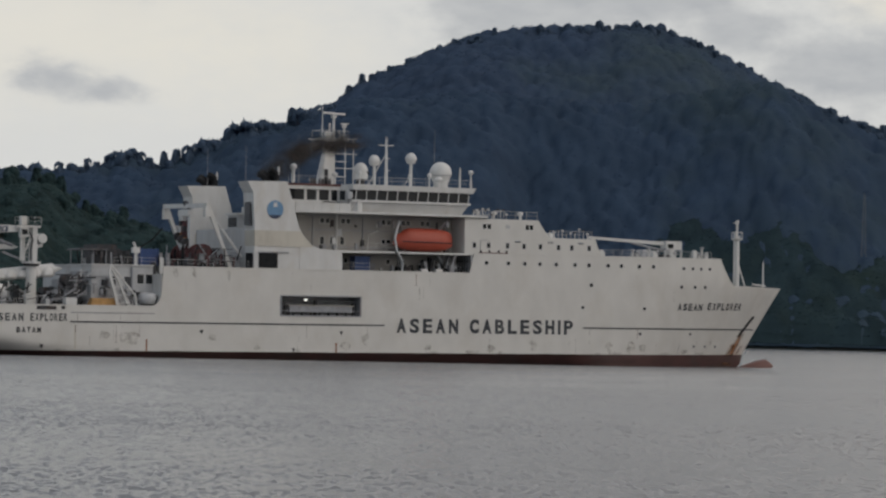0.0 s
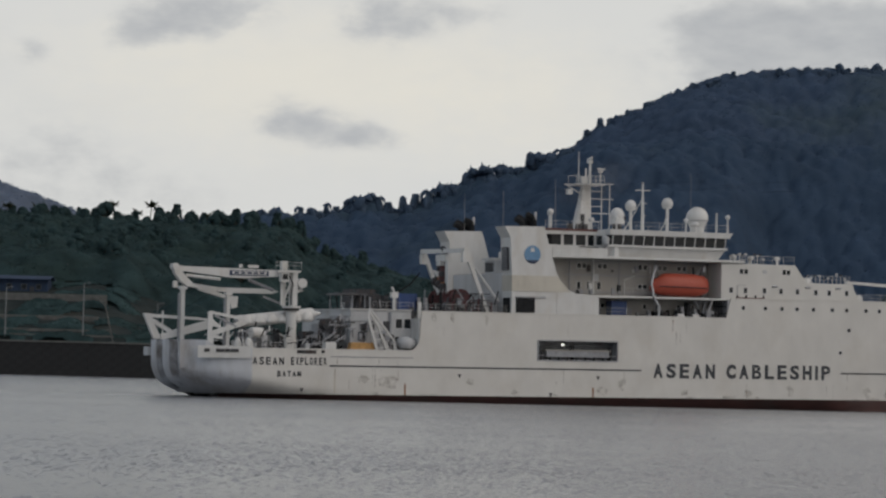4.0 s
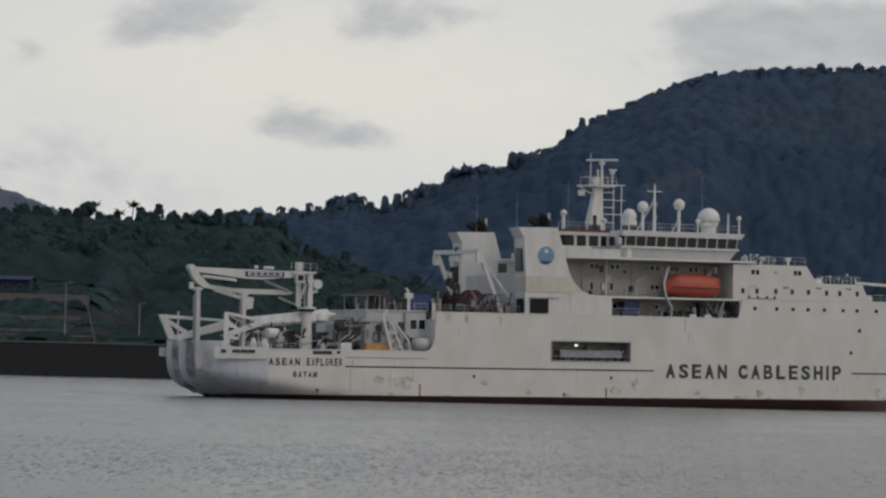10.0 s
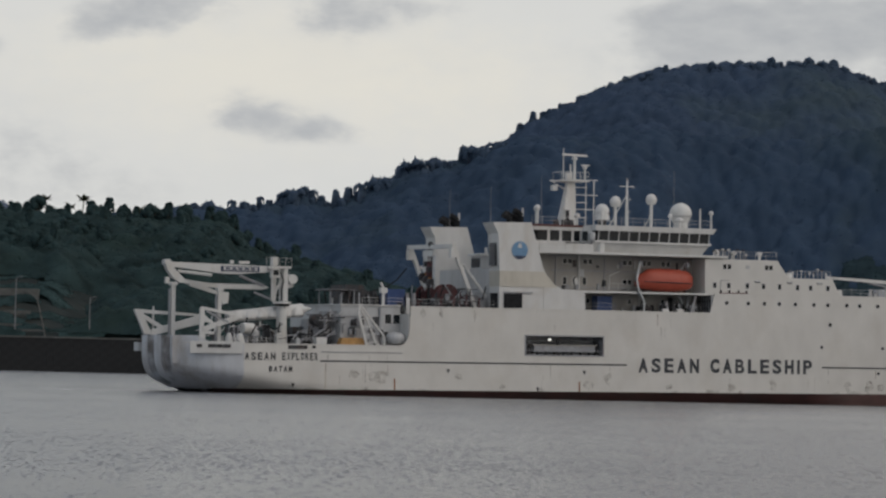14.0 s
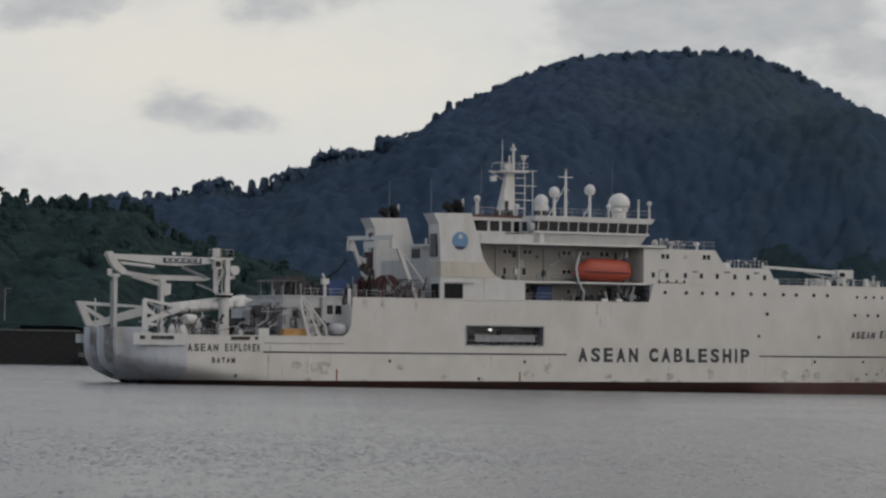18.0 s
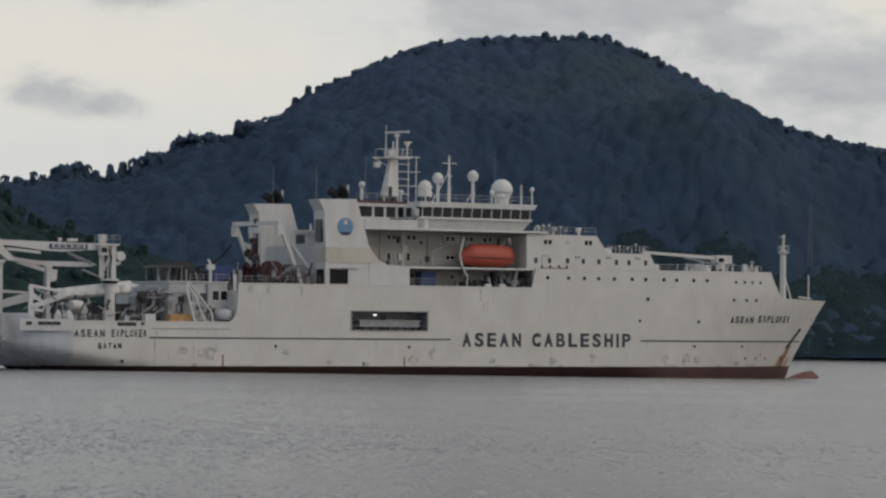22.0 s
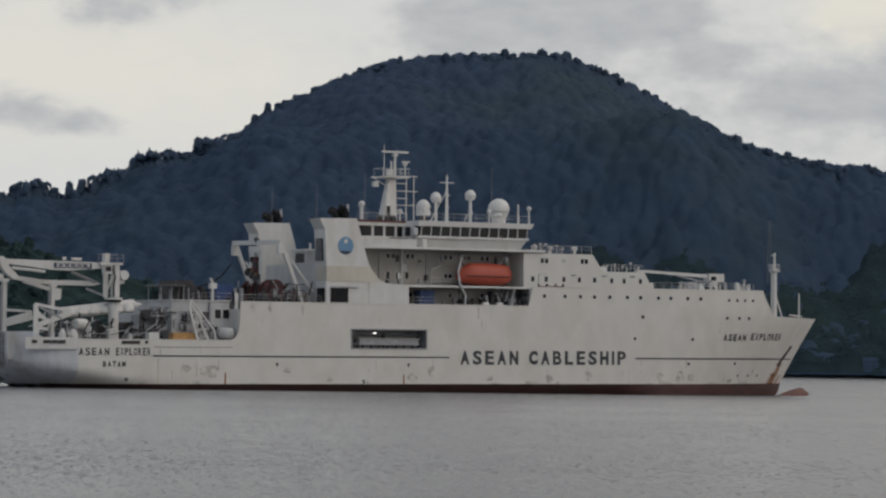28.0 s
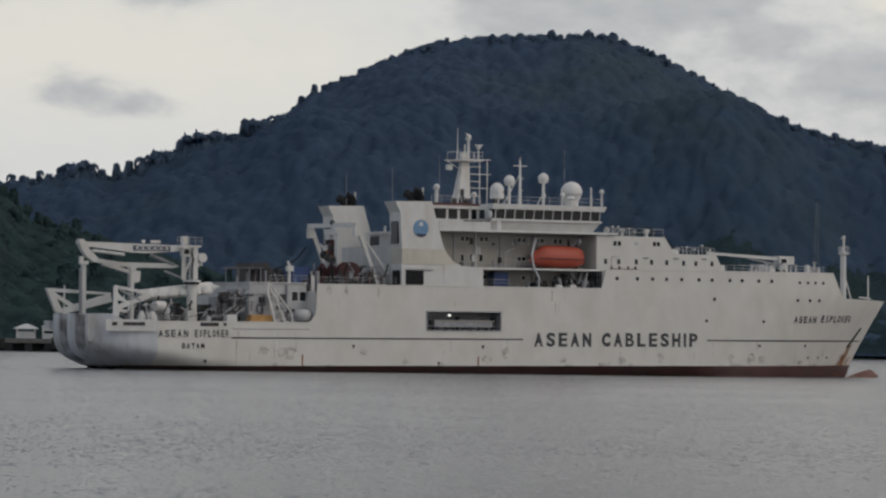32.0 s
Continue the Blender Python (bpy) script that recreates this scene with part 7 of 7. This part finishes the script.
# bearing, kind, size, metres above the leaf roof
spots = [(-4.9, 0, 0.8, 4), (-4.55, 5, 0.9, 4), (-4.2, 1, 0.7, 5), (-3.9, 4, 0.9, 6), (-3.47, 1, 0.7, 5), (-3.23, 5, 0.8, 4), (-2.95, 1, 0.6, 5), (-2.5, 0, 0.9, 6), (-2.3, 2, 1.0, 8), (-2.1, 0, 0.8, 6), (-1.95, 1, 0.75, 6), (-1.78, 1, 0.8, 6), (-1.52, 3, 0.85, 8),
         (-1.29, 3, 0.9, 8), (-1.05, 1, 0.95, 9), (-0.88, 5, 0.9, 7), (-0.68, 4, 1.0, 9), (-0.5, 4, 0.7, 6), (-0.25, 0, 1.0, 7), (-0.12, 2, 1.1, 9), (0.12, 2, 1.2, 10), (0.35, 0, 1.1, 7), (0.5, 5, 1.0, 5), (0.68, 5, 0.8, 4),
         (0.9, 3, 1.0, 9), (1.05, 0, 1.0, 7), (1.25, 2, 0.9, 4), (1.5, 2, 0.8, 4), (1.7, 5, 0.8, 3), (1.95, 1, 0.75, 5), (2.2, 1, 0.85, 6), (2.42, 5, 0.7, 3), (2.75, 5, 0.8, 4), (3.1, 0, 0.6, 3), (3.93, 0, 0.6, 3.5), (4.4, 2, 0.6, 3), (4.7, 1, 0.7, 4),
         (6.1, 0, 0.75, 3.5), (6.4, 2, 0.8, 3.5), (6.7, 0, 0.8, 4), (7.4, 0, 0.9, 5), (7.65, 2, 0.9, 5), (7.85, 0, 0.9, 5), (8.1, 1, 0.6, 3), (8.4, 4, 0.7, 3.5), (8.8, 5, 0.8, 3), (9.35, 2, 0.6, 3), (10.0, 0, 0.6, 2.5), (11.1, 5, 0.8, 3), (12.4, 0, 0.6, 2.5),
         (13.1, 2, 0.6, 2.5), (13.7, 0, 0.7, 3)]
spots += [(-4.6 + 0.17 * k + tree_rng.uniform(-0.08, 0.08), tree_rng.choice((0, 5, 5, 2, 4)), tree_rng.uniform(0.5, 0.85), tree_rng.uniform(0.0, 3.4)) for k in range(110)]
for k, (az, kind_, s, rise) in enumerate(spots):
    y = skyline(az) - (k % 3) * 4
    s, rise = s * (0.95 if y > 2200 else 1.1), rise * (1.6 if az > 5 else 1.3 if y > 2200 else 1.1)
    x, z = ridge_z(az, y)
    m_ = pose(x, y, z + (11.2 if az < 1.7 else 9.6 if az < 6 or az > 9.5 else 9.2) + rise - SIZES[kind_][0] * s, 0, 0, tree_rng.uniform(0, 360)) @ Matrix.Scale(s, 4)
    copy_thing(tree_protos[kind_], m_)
for k, p in enumerate(tree_protos):
    x, z = ridge_z(-4.6 - 0.3 * k, CREST)
    p.matrix_basis = pose(x, CREST, z - 7)


# Broad crowns in the near wood
near_protos = [tree_proto(21, 12, 11, 11, M_NEARWOOD, "dark green broadleaf tree on the near ridge"), tree_proto(22, 14, 8, 13, M_NEARWOOD, "dark green broadleaf tree on the near ridge"), tree_proto(23, 11, 14, 10, M_NEARWOOD, "dark green broadleaf tree on the near ridge")]
near_spots = [(-9.4 + 0.13 * k + tree_rng.uniform(-0.1, 0.1), 1238 + tree_rng.uniform(-6, 8)) for k in range(58)]
near_spots += [(tree_rng.uniform(-9.4, 1.2), tree_rng.uniform(1066, 1228)) for k in range(150)]
for k, (az, y) in enumerate(near_spots):
    x, z = ridge_z(az, y)
    m_ = pose(x, y, z + 3.6 - tree_rng.uniform(0.0, 3.6) + (2.4 if k < 58 else 0), 0, 0, 50 * k) @ Matrix.Scale(tree_rng.uniform(0.6, 0.95), 4)
    if k < 3:
        near_protos[k].matrix_basis = m_
    else:
        copy_thing(near_protos[k % 3], m_)


# Palms on the low ridge
def palm_proto(seed, h):
    r = random.Random(seed)
    ob = thing("palm_tree", "coconut palm standing above the near ridge", "palm tree", "ridge palms")
    pts = [(0.9 * (k / 6) ** 2 * (1 if seed % 2 else -1), 0.2 * k / 6, h * k / 6 - 1) for k in range(7)]
    part("trunk", pipe(B(), pts, 0.2, 6), M_BARK, ob)
    top = Vector(pts[-1])
    for k in range(22):
        a, lift = k * 2.4, r.uniform(0.1, 1.5)
        ln = r.uniform(2.4, 3.4)
        bm = B()
        prev = None
        for j in range(6):
            u = j / 5
            c = top + Vector((math.cos(a) * ln * u, math.sin(a) * ln * u, lift * ln * u * 0.7 - 1.5 * u * u * (1.1 - lift * 0.4)))
            w = 0.65 * (1 - u) ** 0.6 + 0.05
            side = Vector((-math.sin(a), math.cos(a), 0)) * w
            row = [bm.verts.new(c + side + Vector((0, 0, -w * 0.7))), bm.verts.new(c), bm.verts.new(c - side + Vector((0, 0, -w * 0.7)))]
            if prev:
                bm.faces.new((prev[0], row[0], row[1], prev[1])), bm.faces.new((prev[1], row[1], row[2], prev[2]))
            prev = row
        part("frond", bm, M_PALM, ob)
    return ob


palm_protos = [palm_proto(s, h) for s, h in ((1, 13), (2, 11), (3, 15))]
palm_spots = [(-8.45, 0, 1.0), (-8.0, 1, 0.9), (-6.95, 0, 1.05), (-6.55, 1, 1.0), (-6.3, 2, 1.05), (-5.55, 1, 0.9), (-5.2, 0, 0.95), (-7.4, 1, 0.8), (-4.95, 2, 0.7), (-9.0, 2, 0.9), (-9.6, 0, 1.0), (-4.3, 1, 0.8)]
for k, (az, kind_, s) in enumerate(palm_spots):
    y = 1245 + (k % 3) * 5
    x, z = ridge_z(az, y)
    m_ = pose(x, y, z + (-0.6, 1.6, -1.4)[kind_], 0, 0, 77 * k) @ Matrix.Scale(s, 4)
    if k < 3:
        palm_protos[k].matrix_basis = m_
    else:
        copy_thing(palm_protos[kind_], m_)


# Water stirred up at the stern and the bulb: low flat foam flecks
foam_rng = np.random.default_rng(5)


def foam(count, x0, x1, half, length, label):
    verts, faces = [], []
    for k in range(count):
        u = foam_rng.uniform(0, 1)
        c = np.array([x0 + (x1 - x0) * u, foam_rng.normal(0, half), 0.04])
        a, b_ = length * foam_rng.uniform(0.3, 1), foam_rng.uniform(0.05, 0.25)
        n = len(verts)
        verts += [c + (-a, 0, 0), c + (0, -b_, 0), c + (a, foam_rng.uniform(-0.2, 0.2), 0), c + (0, b_, 0)]
        faces.append([n, n + 1, n + 2, n + 3])
    return tagged(new("foam", fast_mesh("foam", np.array(verts), np.array(faces), M_FOAM)), label, "foam", kind="stuff")


WASH = foam(110, -22, 3, 2.6, 1.6, "streaks of pale wash trailing the stern")
CURL = foam(50, 123, 129.5, 1.0, 0.8, "thin foam round the bulbous bow")


def ship_pose(t):
    u = t / 32 - 0.5
    x, y = -31.55 + 25.35 * u + 6.958 * u * u, 375.523 + 12.605 * u + 7.02 * u * u
    head = 24.853 + 0.395 * u + 0.564 * u * u
    return pose(x, y, 0, 0, 0, head) @ pose(0, 0, 0, 0, -0.6245, 0)


def flat_pose(t):
    m = ship_pose(t)
    return pose(m.translation.x, m.translation.y, 0, 0, 0, math.degrees(math.atan2(m[1][0], m[0][0])))


TIMES = [2.0 * k for k in range(17)]


TURNS = [0.25 * k for k in range(129)]


def smoke_pose(born, t, speed=7.2, fade=(1.1, 1.3), climb=1.7):
    """Where a puff is at t: it leaves the funnel top, drifts forward and up with the wind and thins out."""
    age = t - born
    k = round(born * 100)
    if age < 0:
        here = ship_pose(t) @ Vector((46.6, -6.0, 14.0))
    else:
        way = Vector((0.6 * (k * 37 % 7 - 3), 0.5 * (k * 53 % 5 - 2), 0.3 * (k * 29 % 7 - 3)))
        here = ship_pose(t) @ (Vector((47.2 + speed * age, -8.9 + 0.8 * age, 23.0 + 4.6 * (1 - math.exp(-age * climb)) + 0.2 * age)) + way * max(0.0, age - 0.5) / (1 + age))
    return Matrix.Translation(here) @ pose(0, 0, 0, -80 * min(max((age - fade[0]) / fade[1], 0), 1), 0, 0)


def motions():
    for rider, place in RIDERS:
        walk(rider, [(t, ship_pose(t) @ place) for t in TIMES])
    walk(scanner, [(t, pose(59.95, 0, 31.7, 0, 0, 65 - 180 * (t - 19.05) / 1.073)) for t in TURNS])
    for smoke, born in PUFFS:
        walk(smoke, [(0.25 * k, smoke_pose(born, 0.25 * k)) for k in range(129)])
    for smoke, born in HAZES:
        walk(smoke, [(0.5 * k, smoke_pose(born, 0.5 * k, 2.2, (6.0, 8.0), 0.4)) for k in range(65)])
    for patch in (WASH, CURL):
        walk(patch, [(t, flat_pose(t)) for t in TIMES])
    walk(water, [(t, pose(0.5 * t, -0.35 * t, 0)) for t in (0.0, 16.0, 32.0)])
    walk(ship, [(t, ship_pose(t)) for t in TIMES])
    walk(backdrop, [(t, pose(0, 0, 0, 0, 0, -0.0437 * t)) for t in (0.0, 16.0, 32.0)])


motions()
